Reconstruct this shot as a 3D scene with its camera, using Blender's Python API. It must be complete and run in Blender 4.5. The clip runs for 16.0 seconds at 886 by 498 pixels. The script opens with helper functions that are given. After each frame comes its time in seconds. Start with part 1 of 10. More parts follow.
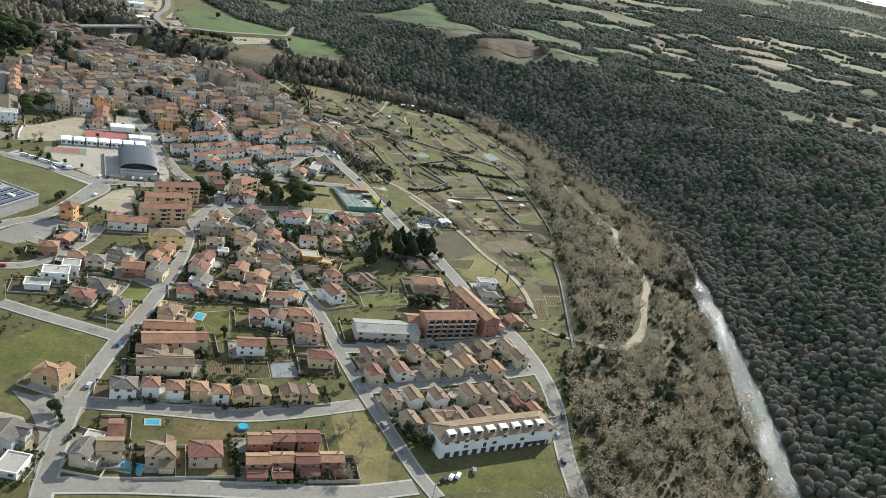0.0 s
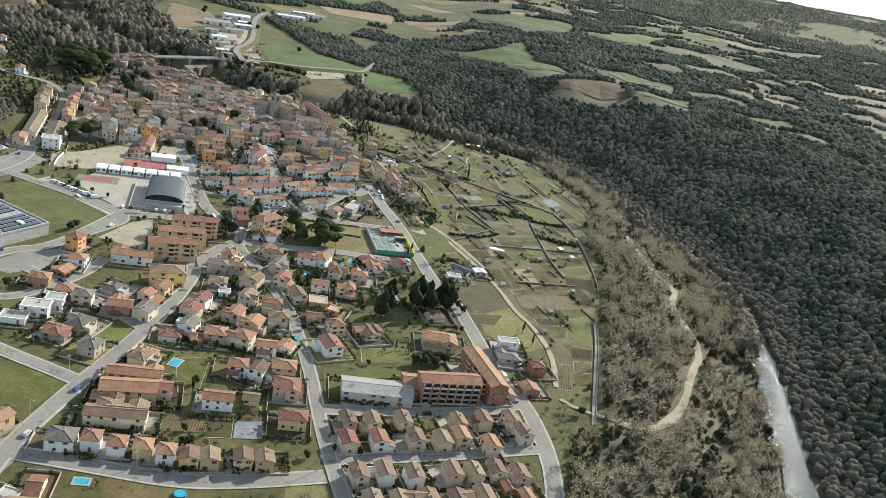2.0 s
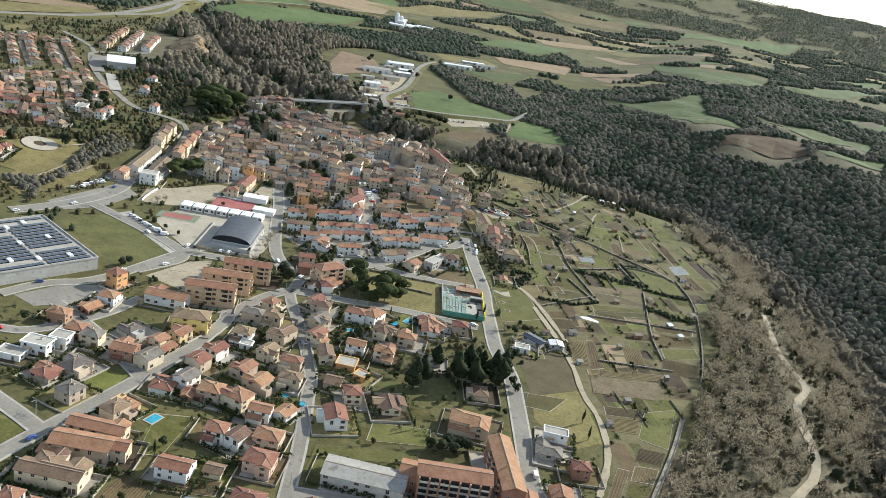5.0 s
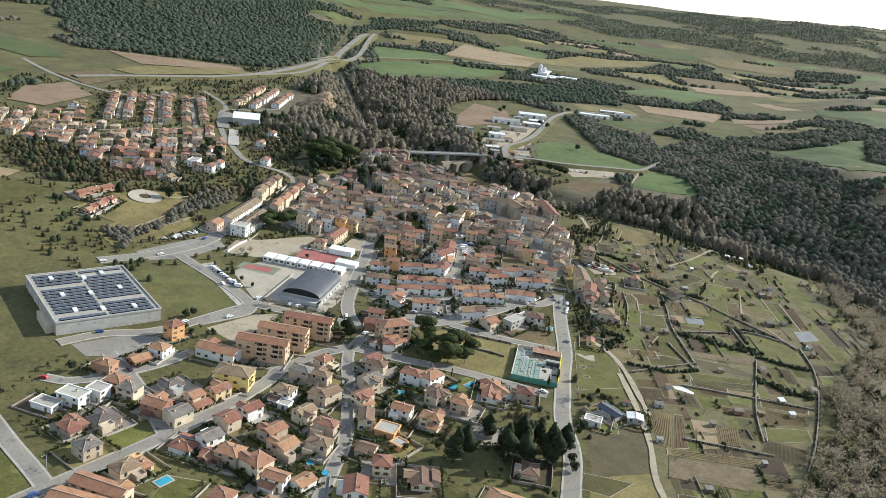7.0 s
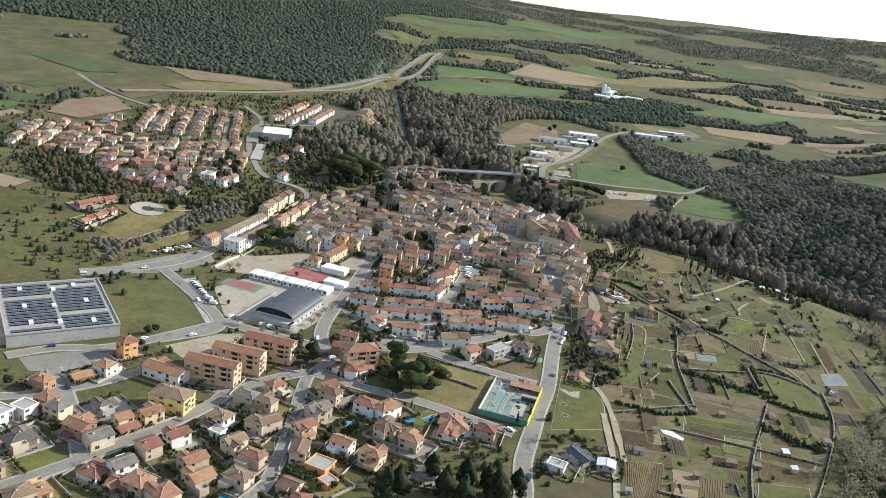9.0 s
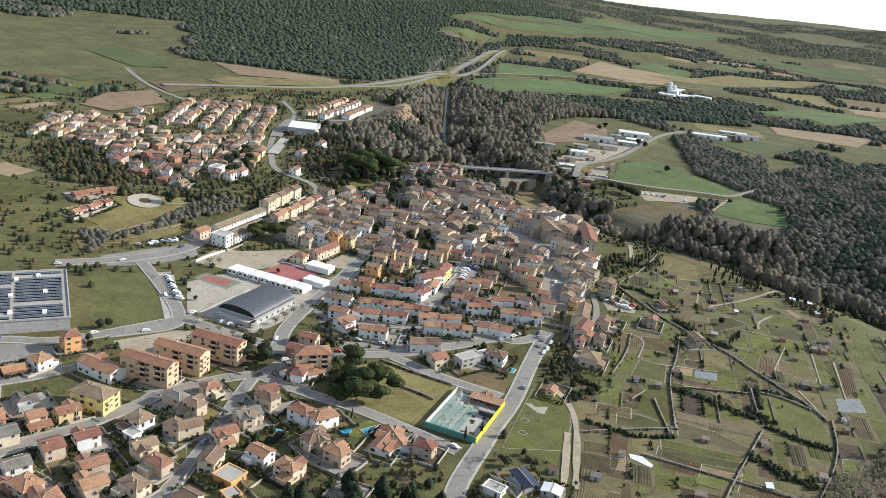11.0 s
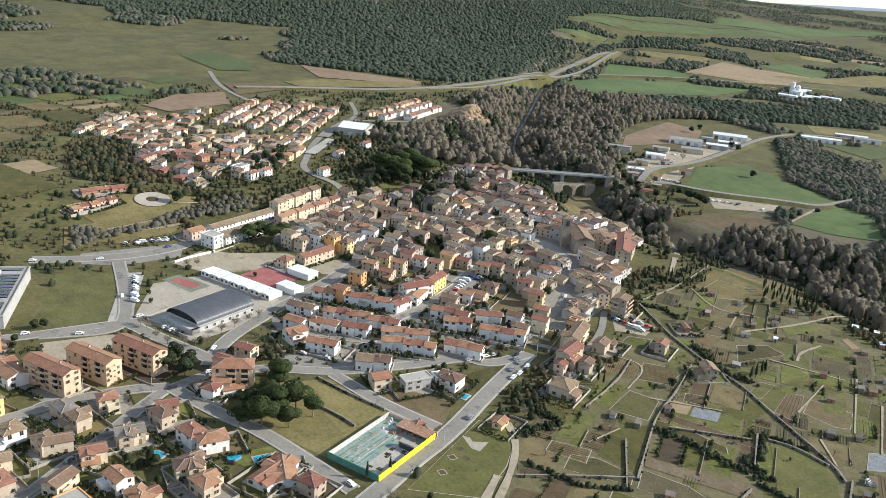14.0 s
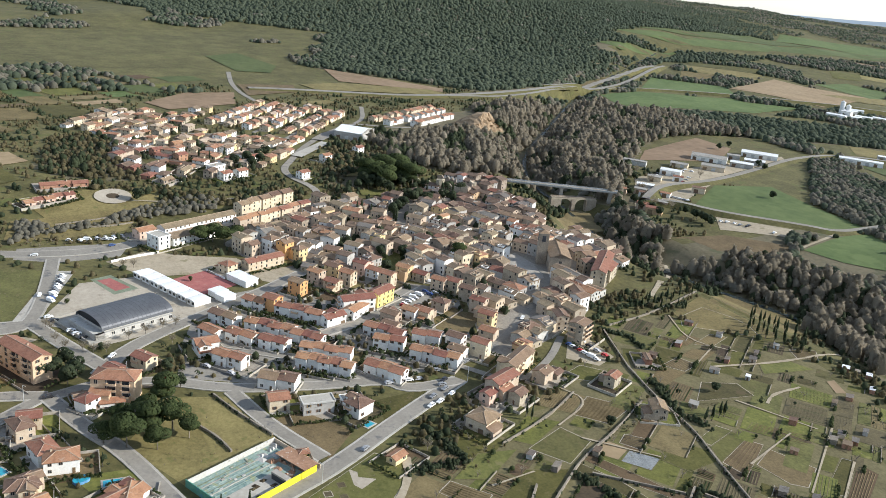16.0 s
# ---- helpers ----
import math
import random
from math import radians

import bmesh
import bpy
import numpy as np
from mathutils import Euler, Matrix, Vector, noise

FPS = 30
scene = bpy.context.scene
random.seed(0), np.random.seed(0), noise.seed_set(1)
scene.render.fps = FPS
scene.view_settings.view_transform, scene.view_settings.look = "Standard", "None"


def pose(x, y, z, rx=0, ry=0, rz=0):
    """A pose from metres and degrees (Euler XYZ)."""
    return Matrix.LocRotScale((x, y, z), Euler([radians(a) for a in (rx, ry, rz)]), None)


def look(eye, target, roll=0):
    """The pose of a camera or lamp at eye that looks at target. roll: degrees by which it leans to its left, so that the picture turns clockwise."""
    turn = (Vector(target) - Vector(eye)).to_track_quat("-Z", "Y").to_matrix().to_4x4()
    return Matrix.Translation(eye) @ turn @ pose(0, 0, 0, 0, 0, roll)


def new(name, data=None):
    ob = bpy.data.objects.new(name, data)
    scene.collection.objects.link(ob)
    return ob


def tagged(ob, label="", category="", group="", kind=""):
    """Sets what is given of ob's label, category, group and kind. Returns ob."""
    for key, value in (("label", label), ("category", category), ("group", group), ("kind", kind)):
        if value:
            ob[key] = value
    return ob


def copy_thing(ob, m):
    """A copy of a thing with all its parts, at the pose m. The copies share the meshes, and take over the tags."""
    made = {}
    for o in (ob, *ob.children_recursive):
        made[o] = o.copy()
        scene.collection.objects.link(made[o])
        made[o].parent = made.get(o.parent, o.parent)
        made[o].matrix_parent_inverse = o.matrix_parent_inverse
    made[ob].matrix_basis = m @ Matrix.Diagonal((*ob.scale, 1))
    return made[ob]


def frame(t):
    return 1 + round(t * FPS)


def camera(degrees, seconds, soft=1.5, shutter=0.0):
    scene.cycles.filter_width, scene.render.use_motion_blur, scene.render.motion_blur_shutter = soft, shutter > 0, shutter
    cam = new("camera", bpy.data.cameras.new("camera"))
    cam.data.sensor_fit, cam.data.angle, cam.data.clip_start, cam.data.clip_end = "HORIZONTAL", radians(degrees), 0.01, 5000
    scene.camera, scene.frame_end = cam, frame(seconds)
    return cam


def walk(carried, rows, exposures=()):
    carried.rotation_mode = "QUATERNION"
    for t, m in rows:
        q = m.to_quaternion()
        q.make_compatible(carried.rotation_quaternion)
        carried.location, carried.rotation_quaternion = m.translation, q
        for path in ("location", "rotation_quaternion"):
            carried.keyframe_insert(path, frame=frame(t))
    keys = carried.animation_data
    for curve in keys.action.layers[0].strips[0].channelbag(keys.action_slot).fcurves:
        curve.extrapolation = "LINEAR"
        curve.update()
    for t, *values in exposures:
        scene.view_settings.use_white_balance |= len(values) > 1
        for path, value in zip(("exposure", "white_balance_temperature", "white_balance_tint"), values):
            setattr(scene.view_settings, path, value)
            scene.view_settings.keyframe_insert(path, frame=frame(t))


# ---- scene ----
cam = camera(55.8, 16.0, soft=0.8)
PATH = [
    (0, (0.258, -0.648, 208.291), (0.43, 1.198, 207.54), 12.8),
    (0.5, (11.884, 9.71, 209.002), (11.976, 11.573, 208.28), 13.5),
    (1, (24.233, 20.744, 209.392), (24.251, 22.613, 208.68), 13.3),
    (1.5, (36.84, 32.284, 209.536), (36.807, 34.153, 208.825), 13.1),
    (2, (49.368, 44.201, 209.497), (49.27, 46.065, 208.777), 12.8),
    (2.5, (61.585, 56.409, 209.325), (61.414, 58.265, 208.599), 12.4),
    (3, (73.35, 68.852, 209.065), (73.115, 70.699, 208.336), 12.7),
    (3.5, (84.59, 81.497, 208.747), (84.288, 83.338, 208.025), 12.6),
    (4, (95.287, 94.338, 208.397), (94.893, 96.161, 207.677), 11.8),
    (4.5, (105.463, 107.378, 208.032), (104.989, 109.188, 207.326), 11.4),
    (5, (115.167, 120.636, 207.66), (114.579, 122.416, 206.962), 11.3),
    (7.5, (158.835, 191.1, 205.659), (157.811, 192.701, 205.033), 7.9),
    (8, (166.953, 206.2, 205.164), (165.891, 207.78, 204.552), 8.5),
    (8.5, (174.908, 221.669, 204.604), (173.799, 223.215, 203.986), 7.8),
    (9, (182.675, 237.511, 203.961), (181.528, 239.026, 203.34), 7.4),
    (11.5, (216.444, 321.771, 198.999), (215.103, 323.107, 198.35), 6.7),
    (12, (221.566, 339.442, 197.59), (220.183, 340.73, 196.937), 6.5),
    (12.5, (225.939, 357.305, 196.041), (224.508, 358.539, 195.384), 5.9),
    (13, (229.509, 375.328, 194.362), (228.044, 376.52, 193.704), 5.4),
    (13.5, (232.262, 393.486, 192.57), (230.763, 394.635, 191.912), 5.0),
    (14, (234.233, 411.761, 190.691), (232.708, 412.877, 190.035), 4.8),
    (14.5, (235.531, 430.155, 188.762), (233.989, 431.247, 188.107), 5.1),
    (15, (236.346, 448.686, 186.826), (234.784, 449.754, 186.18), 5.8),
    (15.5, (236.978, 467.398, 184.941), (235.389, 468.43, 184.301), 5.9),
    (16, (237.85, 486.368, 183.175), (236.24, 487.367, 182.535), 5.8),
]
walk(cam, [(t, look(eye, target, roll)) for t, eye, target, roll in PATH], exposures=[(0, 0.64, 6080, 4), (0.5, 0.64, 6080, 4), (1.0, 0.71, 6080, 4), (5, 0.68, 6080, 5), (9, 0.6, 6000, 8), (16, 0.58, 6000, 9)])

# ---- light ----
SUN_EL, SUN_AZ = 27.5, 34.0
world = bpy.data.worlds.new("world")
scene.world = world
world.use_nodes = True
wn = world.node_tree.nodes
sky = wn.new("ShaderNodeTexSky")
sky.sky_type, sky.sun_disc = "NISHITA", False
sky.sun_elevation, sky.sun_rotation = radians(SUN_EL), radians(SUN_AZ)
sky.air_density, sky.dust_density, sky.ozone_density, sky.altitude = 1.3, 0.2, 3.0, 300
wn["Background"].inputs["Strength"].default_value = 0.135
pale = wn.new("ShaderNodeHueSaturation")
pale.inputs["Saturation"].default_value = 0.5
cool = wn.new("ShaderNodeMix")
cool.data_type, cool.blend_type = "RGBA", "MULTIPLY"
cool.inputs["Factor"].default_value, cool.inputs["B"].default_value = 1.0, (0.96, 0.99, 1.03, 1)
world.node_tree.links.new(sky.outputs[0], pale.inputs["Color"])
world.node_tree.links.new(pale.outputs[0], cool.inputs["A"])
world.node_tree.links.new(cool.outputs["Result"], wn["Background"].inputs["Color"])
sun = new("sun", bpy.data.lights.new("sun", "SUN"))
sun.data.energy, sun.data.angle, sun.data.color = 4.7, radians(0.5), (1.0, 0.925, 0.81)
toward = Vector((math.sin(radians(SUN_AZ)) * math.cos(radians(SUN_EL)), math.cos(radians(SUN_AZ)) * math.cos(radians(SUN_EL)), math.sin(radians(SUN_EL))))
sun.matrix_world = look(toward * 900, (0, 0, 0))

# ---- materials ----
def surface(name, dark, light, fine=0.5, coarse=0.05, rough=0.9, bump=0.0, spread=0.0, metal=0.0, stain=None, stain_at=0.58, spec=0.3):
    """A worn surface: two colours mixed by noise at two scales, a tint from thing to thing, stains of a third colour and a fine relief."""
    m = bpy.data.materials.new(name)
    m.use_nodes = True
    n, l = m.node_tree.nodes, m.node_tree.links
    b = n["Principled BSDF"]
    geo = n.new("ShaderNodeNewGeometry")
    def grain(scale, detail):
        t = n.new("ShaderNodeTexNoise")
        t.inputs["Scale"].default_value, t.inputs["Detail"].default_value, t.inputs["Roughness"].default_value = scale, detail, 0.65
        l.new(geo.outputs["Position"], t.inputs["Vector"])
        return t.outputs["Fac"]
    small, large = grain(fine, 4), grain(coarse, 3)
    add = n.new("ShaderNodeMath"); add.operation = "ADD"
    l.new(small, add.inputs[0]); l.new(large, add.inputs[1])
    fit_range = n.new("ShaderNodeMapRange")
    for k, v in (("From Min", 0.72), ("From Max", 1.28)):
        fit_range.inputs[k].default_value = v
    l.new(add.outputs[0], fit_range.inputs["Value"])
    mix = n.new("ShaderNodeMix"); mix.data_type = "RGBA"
    mix.inputs["A"].default_value, mix.inputs["B"].default_value = (*dark, 1), (*light, 1)
    l.new(fit_range.outputs[0], mix.inputs["Factor"])
    colour = mix.outputs["Result"]
    if stain:
        edge = n.new("ShaderNodeMapRange")
        edge.inputs["From Min"].default_value, edge.inputs["From Max"].default_value = stain_at, stain_at + 0.08
        l.new(grain(coarse * 2.3, 5), edge.inputs["Value"])
        over = n.new("ShaderNodeMix"); over.data_type = "RGBA"
        over.inputs["B"].default_value = (*stain, 1)
        l.new(edge.outputs[0], over.inputs["Factor"]); l.new(colour, over.inputs["A"])
        colour = over.outputs["Result"]
    if spread:
        info = n.new("ShaderNodeObjectInfo")
        span = n.new("ShaderNodeMapRange")
        span.inputs["To Min"].default_value, span.inputs["To Max"].default_value = 1 - spread, 1 + spread
        l.new(info.outputs["Random"], span.inputs["Value"])
        hsv = n.new("ShaderNodeHueSaturation")
        l.new(span.outputs[0], hsv.inputs["Value"]); l.new(colour, hsv.inputs["Color"])
        turn = n.new("ShaderNodeMapRange")
        turn.inputs["To Min"].default_value, turn.inputs["To Max"].default_value = 0.5 - spread * 0.06, 0.5 + spread * 0.06
        l.new(info.outputs["Random"], turn.inputs["Value"]); l.new(turn.outputs[0], hsv.inputs["Hue"])
        colour = hsv.outputs["Color"]
    l.new(colour, b.inputs["Base Color"])
    b.inputs["Roughness"].default_value, b.inputs["Metallic"].default_value = rough, metal
    b.inputs["Specular IOR Level"].default_value = spec
    if bump:
        relief = n.new("ShaderNodeBump")
        relief.inputs["Strength"].default_value, relief.inputs["Distance"].default_value = min(1.0, bump), bump
        l.new(small, relief.inputs["Height"]); l.new(relief.outputs[0], b.inputs["Normal"])
    return m


def leafy(name, dark, light, rough=0.85, thin=0.5, grain=0.0):
    """Foliage or twigs: each leaf clump has its own shade between two colours; grain adds leaf-sized mottling and relief inside a crown."""
    m = bpy.data.materials.new(name)
    m.use_nodes = True
    n, l = m.node_tree.nodes, m.node_tree.links
    b = n["Principled BSDF"]
    geo = n.new("ShaderNodeNewGeometry")
    patch = n.new("ShaderNodeTexNoise")
    patch.inputs["Scale"].default_value = 0.03
    l.new(geo.outputs["Position"], patch.inputs["Vector"])
    add = n.new("ShaderNodeMath"); add.operation = "MULTIPLY_ADD"
    add.inputs[1].default_value, add.inputs[2].default_value = 0.7, -0.1
    l.new(geo.outputs["Random Per Island"], add.inputs[0])
    both = n.new("ShaderNodeMath"); both.operation = "ADD"
    l.new(add.outputs[0], both.inputs[0])
    shift = n.new("ShaderNodeMath"); shift.operation = "SUBTRACT"; shift.inputs[1].default_value = 0.25
    l.new(patch.outputs["Fac"], shift.inputs[0]); l.new(shift.outputs[0], both.inputs[1])
    blend_by = both.outputs[0]
    if grain:
        add.inputs[1].default_value, add.inputs[2].default_value = 0.55, -0.25
        leaf = n.new("ShaderNodeTexNoise")
        leaf.inputs["Scale"].default_value, leaf.inputs["Detail"].default_value, leaf.inputs["Roughness"].default_value = 0.75, 4, 0.75
        l.new(geo.outputs["Position"], leaf.inputs["Vector"])
        mottle = n.new("ShaderNodeMath"); mottle.operation = "MULTIPLY_ADD"
        mottle.inputs[1].default_value = 1.5 * grain
        l.new(leaf.outputs["Fac"], mottle.inputs[0]); l.new(both.outputs[0], mottle.inputs[2])
        centre = n.new("ShaderNodeMath"); centre.operation = "SUBTRACT"; centre.inputs[1].default_value = 0.55 * grain
        l.new(mottle.outputs[0], centre.inputs[0])
        blend_by = centre.outputs[0]
        rough_leaf = n.new("ShaderNodeBump")
        rough_leaf.inputs["Strength"].default_value, rough_leaf.inputs["Distance"].default_value = 0.9, 1.6 * grain
        l.new(leaf.outputs["Fac"], rough_leaf.inputs["Height"]); l.new(rough_leaf.outputs[0], b.inputs["Normal"])
    mix = n.new("ShaderNodeMix"); mix.data_type = "RGBA"; mix.clamp_factor = True
    mix.inputs["A"].default_value, mix.inputs["B"].default_value = (*dark, 1), (*light, 1)
    l.new(blend_by, mix.inputs["Factor"])
    l.new(mix.outputs["Result"], b.inputs["Base Color"])
    b.inputs["Roughness"].default_value, b.inputs["Specular IOR Level"].default_value = rough, 0.15
    if thin:
        through_light = n.new("ShaderNodeBsdfTranslucent")
        l.new(mix.outputs["Result"], through_light.inputs["Color"])
        blend = n.new("ShaderNodeMixShader")
        blend.inputs[0].default_value = thin
        l.new(b.outputs[0], blend.inputs[1]); l.new(through_light.outputs[0], blend.inputs[2])
        l.new(blend.outputs[0], n["Material Output"].inputs["Surface"])
    return m


GROUND = surface("rough_grass", (0.052, 0.049, 0.016), (0.138, 0.122, 0.0448), 0.35, 0.03, 0.95, 0.3, stain=(0.09, 0.096, 0.0272))
GRASS = surface("grass", (0.058, 0.06, 0.0128), (0.13, 0.122, 0.0304), 0.7, 0.07, 0.95, 0.2, spread=0.3, stain=(0.15, 0.13, 0.048))
PLOTGRASS = surface("olive_plot_grass", (0.052, 0.05, 0.0152), (0.118, 0.106, 0.0368), 0.7, 0.07, 0.95, 0.2, spread=0.28, stain=(0.11, 0.088, 0.04))
DRYGRASS = surface("dry_grass", (0.105, 0.084, 0.0312), (0.225, 0.182, 0.0712), 0.6, 0.06, 0.95, 0.2, spread=0.22, stain=(0.115, 0.108, 0.0344))
CROP = surface("young_crop", (0.06, 0.086, 0.024), (0.105, 0.13, 0.042), 0.12, 0.014, 0.95, 0.1, spread=0.2, stain=(0.10, 0.125, 0.04))
SOIL = surface("tilled_soil", (0.085, 0.061, 0.0288), (0.168, 0.122, 0.0608), 0.9, 0.09, 0.95, 0.2, spread=0.28)
DARKSOIL = surface("dark_soil", (0.05, 0.039, 0.0216), (0.105, 0.08, 0.0432), 0.9, 0.09, 0.95, 0.2, spread=0.3)
TAN = surface("fallow_field", (0.19, 0.135, 0.075), (0.29, 0.21, 0.125), 0.12, 0.015, 0.95, 0.1, spread=0.15)
ASPHALT = surface("asphalt", (0.19, 0.173, 0.143), (0.275, 0.251, 0.21), 0.7, 0.05, 0.9, 0.02, stain=(0.13, 0.125, 0.12))
CONCRETE = surface("concrete", (0.29, 0.268, 0.225), (0.41, 0.382, 0.33), 0.6, 0.06, 0.9, 0.02, spread=0.1, stain=(0.25, 0.23, 0.20))
PAVED = surface("worn_stone_paving", (0.20, 0.175, 0.14), (0.32, 0.285, 0.23), 0.8, 0.1, 0.9, 0.02, stain=(0.16, 0.14, 0.11))
TRODDEN = surface("trodden_path", (0.09, 0.078, 0.0344), (0.168, 0.144, 0.0696), 0.6, 0.08, 0.95, 0.05, stain=(0.085, 0.083, 0.0288))
SANDY = surface("sandy_concrete", (0.30, 0.26, 0.20), (0.42, 0.37, 0.29), 0.5, 0.05, 0.92, 0.02, stain=(0.26, 0.22, 0.165))
ROCK = surface("bare_rock", (0.20, 0.14, 0.085), (0.40, 0.29, 0.18), 0.5, 0.08, 0.95, 0.3, stain=(0.13, 0.105, 0.075))
DIRT = surface("pale_earth", (0.26, 0.215, 0.145), (0.40, 0.34, 0.245), 0.5, 0.06, 0.95, 0.1, stain=(0.22, 0.19, 0.11))
TILES = {
    "tile": surface("clay_tile", (0.196, 0.09, 0.054), (0.33, 0.166, 0.102), 1.3, 0.25, 0.85, 0.12, spread=0.28, stain=(0.27, 0.175, 0.125)),
    "old": surface("weathered_clay_tile", (0.136, 0.087, 0.056), (0.242, 0.161, 0.106), 1.2, 0.25, 0.9, 0.12, spread=0.28, stain=(0.16, 0.125, 0.095)),
    "brown": surface("brown_clay_tile", (0.122, 0.088, 0.058), (0.228, 0.168, 0.112), 1.2, 0.25, 0.9, 0.12, spread=0.28, stain=(0.145, 0.11, 0.078)),
    "pale": surface("bleached_clay_tile", (0.31, 0.233, 0.17), (0.45, 0.352, 0.267), 1.2, 0.25, 0.9, 0.12, spread=0.2, stain=(0.27, 0.20, 0.15)),
    "slate": surface("dark_tile", (0.10, 0.09, 0.078), (0.20, 0.175, 0.15), 1.2, 0.2, 0.85, 0.1, spread=0.25),
    "fibre": surface("fibre_cement_sheet", (0.24, 0.225, 0.195), (0.36, 0.34, 0.30), 0.8, 0.12, 0.9, 0.05, stain=(0.20, 0.18, 0.15)),
    "white": surface("white_sheet_metal", (0.62, 0.62, 0.60), (0.78, 0.78, 0.76), 0.6, 0.06, 0.55, 0.0, spread=0.08),
    "panel": surface("solar_panel", (0.012, 0.016, 0.03), (0.03, 0.036, 0.055), 0.8, 0.1, 0.2, 0.0, spec=0.5),
    "metal": surface("dark_zinc", (0.085, 0.088, 0.095), (0.125, 0.128, 0.135), 0.4, 0.05, 0.55, 0.0, metal=0.3),
}
WALLS = {
    "white": surface("white_render", (0.66, 0.635, 0.58), (0.82, 0.80, 0.75), 1.2, 0.2, 0.9, 0.02, spread=0.10, stain=(0.55, 0.51, 0.45), stain_at=0.64),
    "cream": surface("cream_render", (0.44, 0.35, 0.24), (0.62, 0.52, 0.39), 1.2, 0.2, 0.9, 0.02, spread=0.22, stain=(0.38, 0.33, 0.26), stain_at=0.62),
    "ochre": surface("ochre_render", (0.50, 0.36, 0.19), (0.66, 0.50, 0.29), 1.2, 0.2, 0.9, 0.02, spread=0.2),
    "yellow": surface("yellow_render", (0.66, 0.50, 0.16), (0.78, 0.62, 0.25), 1.2, 0.2, 0.9, 0.02, spread=0.06),
    "orange": surface("orange_render", (0.60, 0.30, 0.11), (0.74, 0.42, 0.19), 1.2, 0.2, 0.9, 0.02, spread=0.1),
    "pink": surface("pink_render", (0.52, 0.36, 0.28), (0.64, 0.47, 0.37), 1.2, 0.2, 0.9, 0.02, spread=0.08),
    "brick": surface("brick_wall", (0.26, 0.135, 0.085), (0.40, 0.225, 0.15), 1.6, 0.2, 0.9, 0.03, spread=0.15),
    "flats": surface("buff_brick", (0.51, 0.355, 0.22), (0.65, 0.475, 0.32), 1.6, 0.2, 0.9, 0.03, spread=0.06),
    "grey": surface("grey_block_wall", (0.36, 0.345, 0.31), (0.48, 0.46, 0.42), 1.0, 0.15, 0.9, 0.03, spread=0.15, stain=(0.29, 0.27, 0.235)),
    "stone": surface("rubble_stone", (0.24, 0.198, 0.145), (0.42, 0.355, 0.272), 1.5, 0.2, 0.95, 0.08, spread=0.22, stain=(0.24, 0.20, 0.15)),
}
MORTAR = surface("ridge_mortar", (0.26, 0.18, 0.125), (0.40, 0.295, 0.215), 1.2, 0.3, 0.9, 0.0, spread=0.2)
DRYSTONE = surface("dry_stone_wall", (0.17, 0.145, 0.11), (0.30, 0.26, 0.20), 1.2, 0.2, 0.95, 0.05)
GLASS = surface("window_glass", (0.02, 0.022, 0.025), (0.045, 0.048, 0.05), 0.6, 0.1, 0.12, 0.0, spec=0.5)
FRAME = surface("window_frame_paint", (0.34, 0.29, 0.23), (0.55, 0.50, 0.43), 0.9, 0.1, 0.7, 0.0, spread=0.4)
SHUTTER = surface("shutter_wood", (0.13, 0.085, 0.05), (0.22, 0.15, 0.09), 1.5, 0.2, 0.8, 0.0, spread=0.3)
WOODDOOR = surface("door_wood", (0.10, 0.06, 0.035), (0.20, 0.13, 0.08), 1.5, 0.2, 0.7, 0.0, spread=0.3)
BARK = surface("bark", (0.10, 0.085, 0.065), (0.20, 0.17, 0.135), 1.5, 0.2, 0.95, 0.1, spread=0.2)
TWIG = leafy("bare_twigs", (0.18, 0.155, 0.108), (0.33, 0.285, 0.205), thin=0.6)
SCRUB = leafy("brown_scrub", (0.14, 0.105, 0.065), (0.29, 0.225, 0.14))
LEAF = leafy("evergreen_leaves", (0.03, 0.044, 0.024), (0.085, 0.102, 0.055))
# Lighter and greyer than the near oaks: haze over far woods, put into colour.
OAK = leafy("hazed_oak_leaves", (0.082, 0.102, 0.066), (0.148, 0.172, 0.115), thin=0.5, grain=0.5)
BARECROWN = leafy("leafless_crown", (0.175, 0.165, 0.125), (0.31, 0.288, 0.225), thin=0.55, grain=0.5)
PALECROWN = leafy("pale_leafless_crown", (0.21, 0.182, 0.132), (0.37, 0.325, 0.245), thin=0.55, grain=0.5)
DARKCROWN = leafy("dark_evergreen_crown", (0.05, 0.065, 0.034), (0.11, 0.13, 0.07), thin=0.5, grain=0.5)
UNDERGROWTH = leafy("winter_undergrowth", (0.12, 0.105, 0.055), (0.25, 0.21, 0.115), thin=0.55, grain=0.5)
FLOOR = surface("forest_floor", (0.085, 0.074, 0.042), (0.16, 0.135, 0.08), 0.35, 0.03, 0.95, 0.3, stain=(0.08, 0.082, 0.04))
HEDGE = leafy("hedge_leaves", (0.036, 0.05, 0.02), (0.095, 0.115, 0.045))
PINE = leafy("pine_needles", (0.042, 0.06, 0.023), (0.105, 0.132, 0.05))
CYPRESS = leafy("cypress_leaves", (0.032, 0.048, 0.027), (0.08, 0.10, 0.05))
RED = surface("red_court_coating", (0.25, 0.085, 0.075), (0.36, 0.13, 0.112), 0.6, 0.1, 0.85, 0.0, stain=(0.33, 0.16, 0.13))
GREENPAINT = surface("green_court_coating", (0.13, 0.155, 0.10), (0.21, 0.235, 0.16), 0.6, 0.1, 0.85, 0.0, stain=(0.22, 0.28, 0.20))

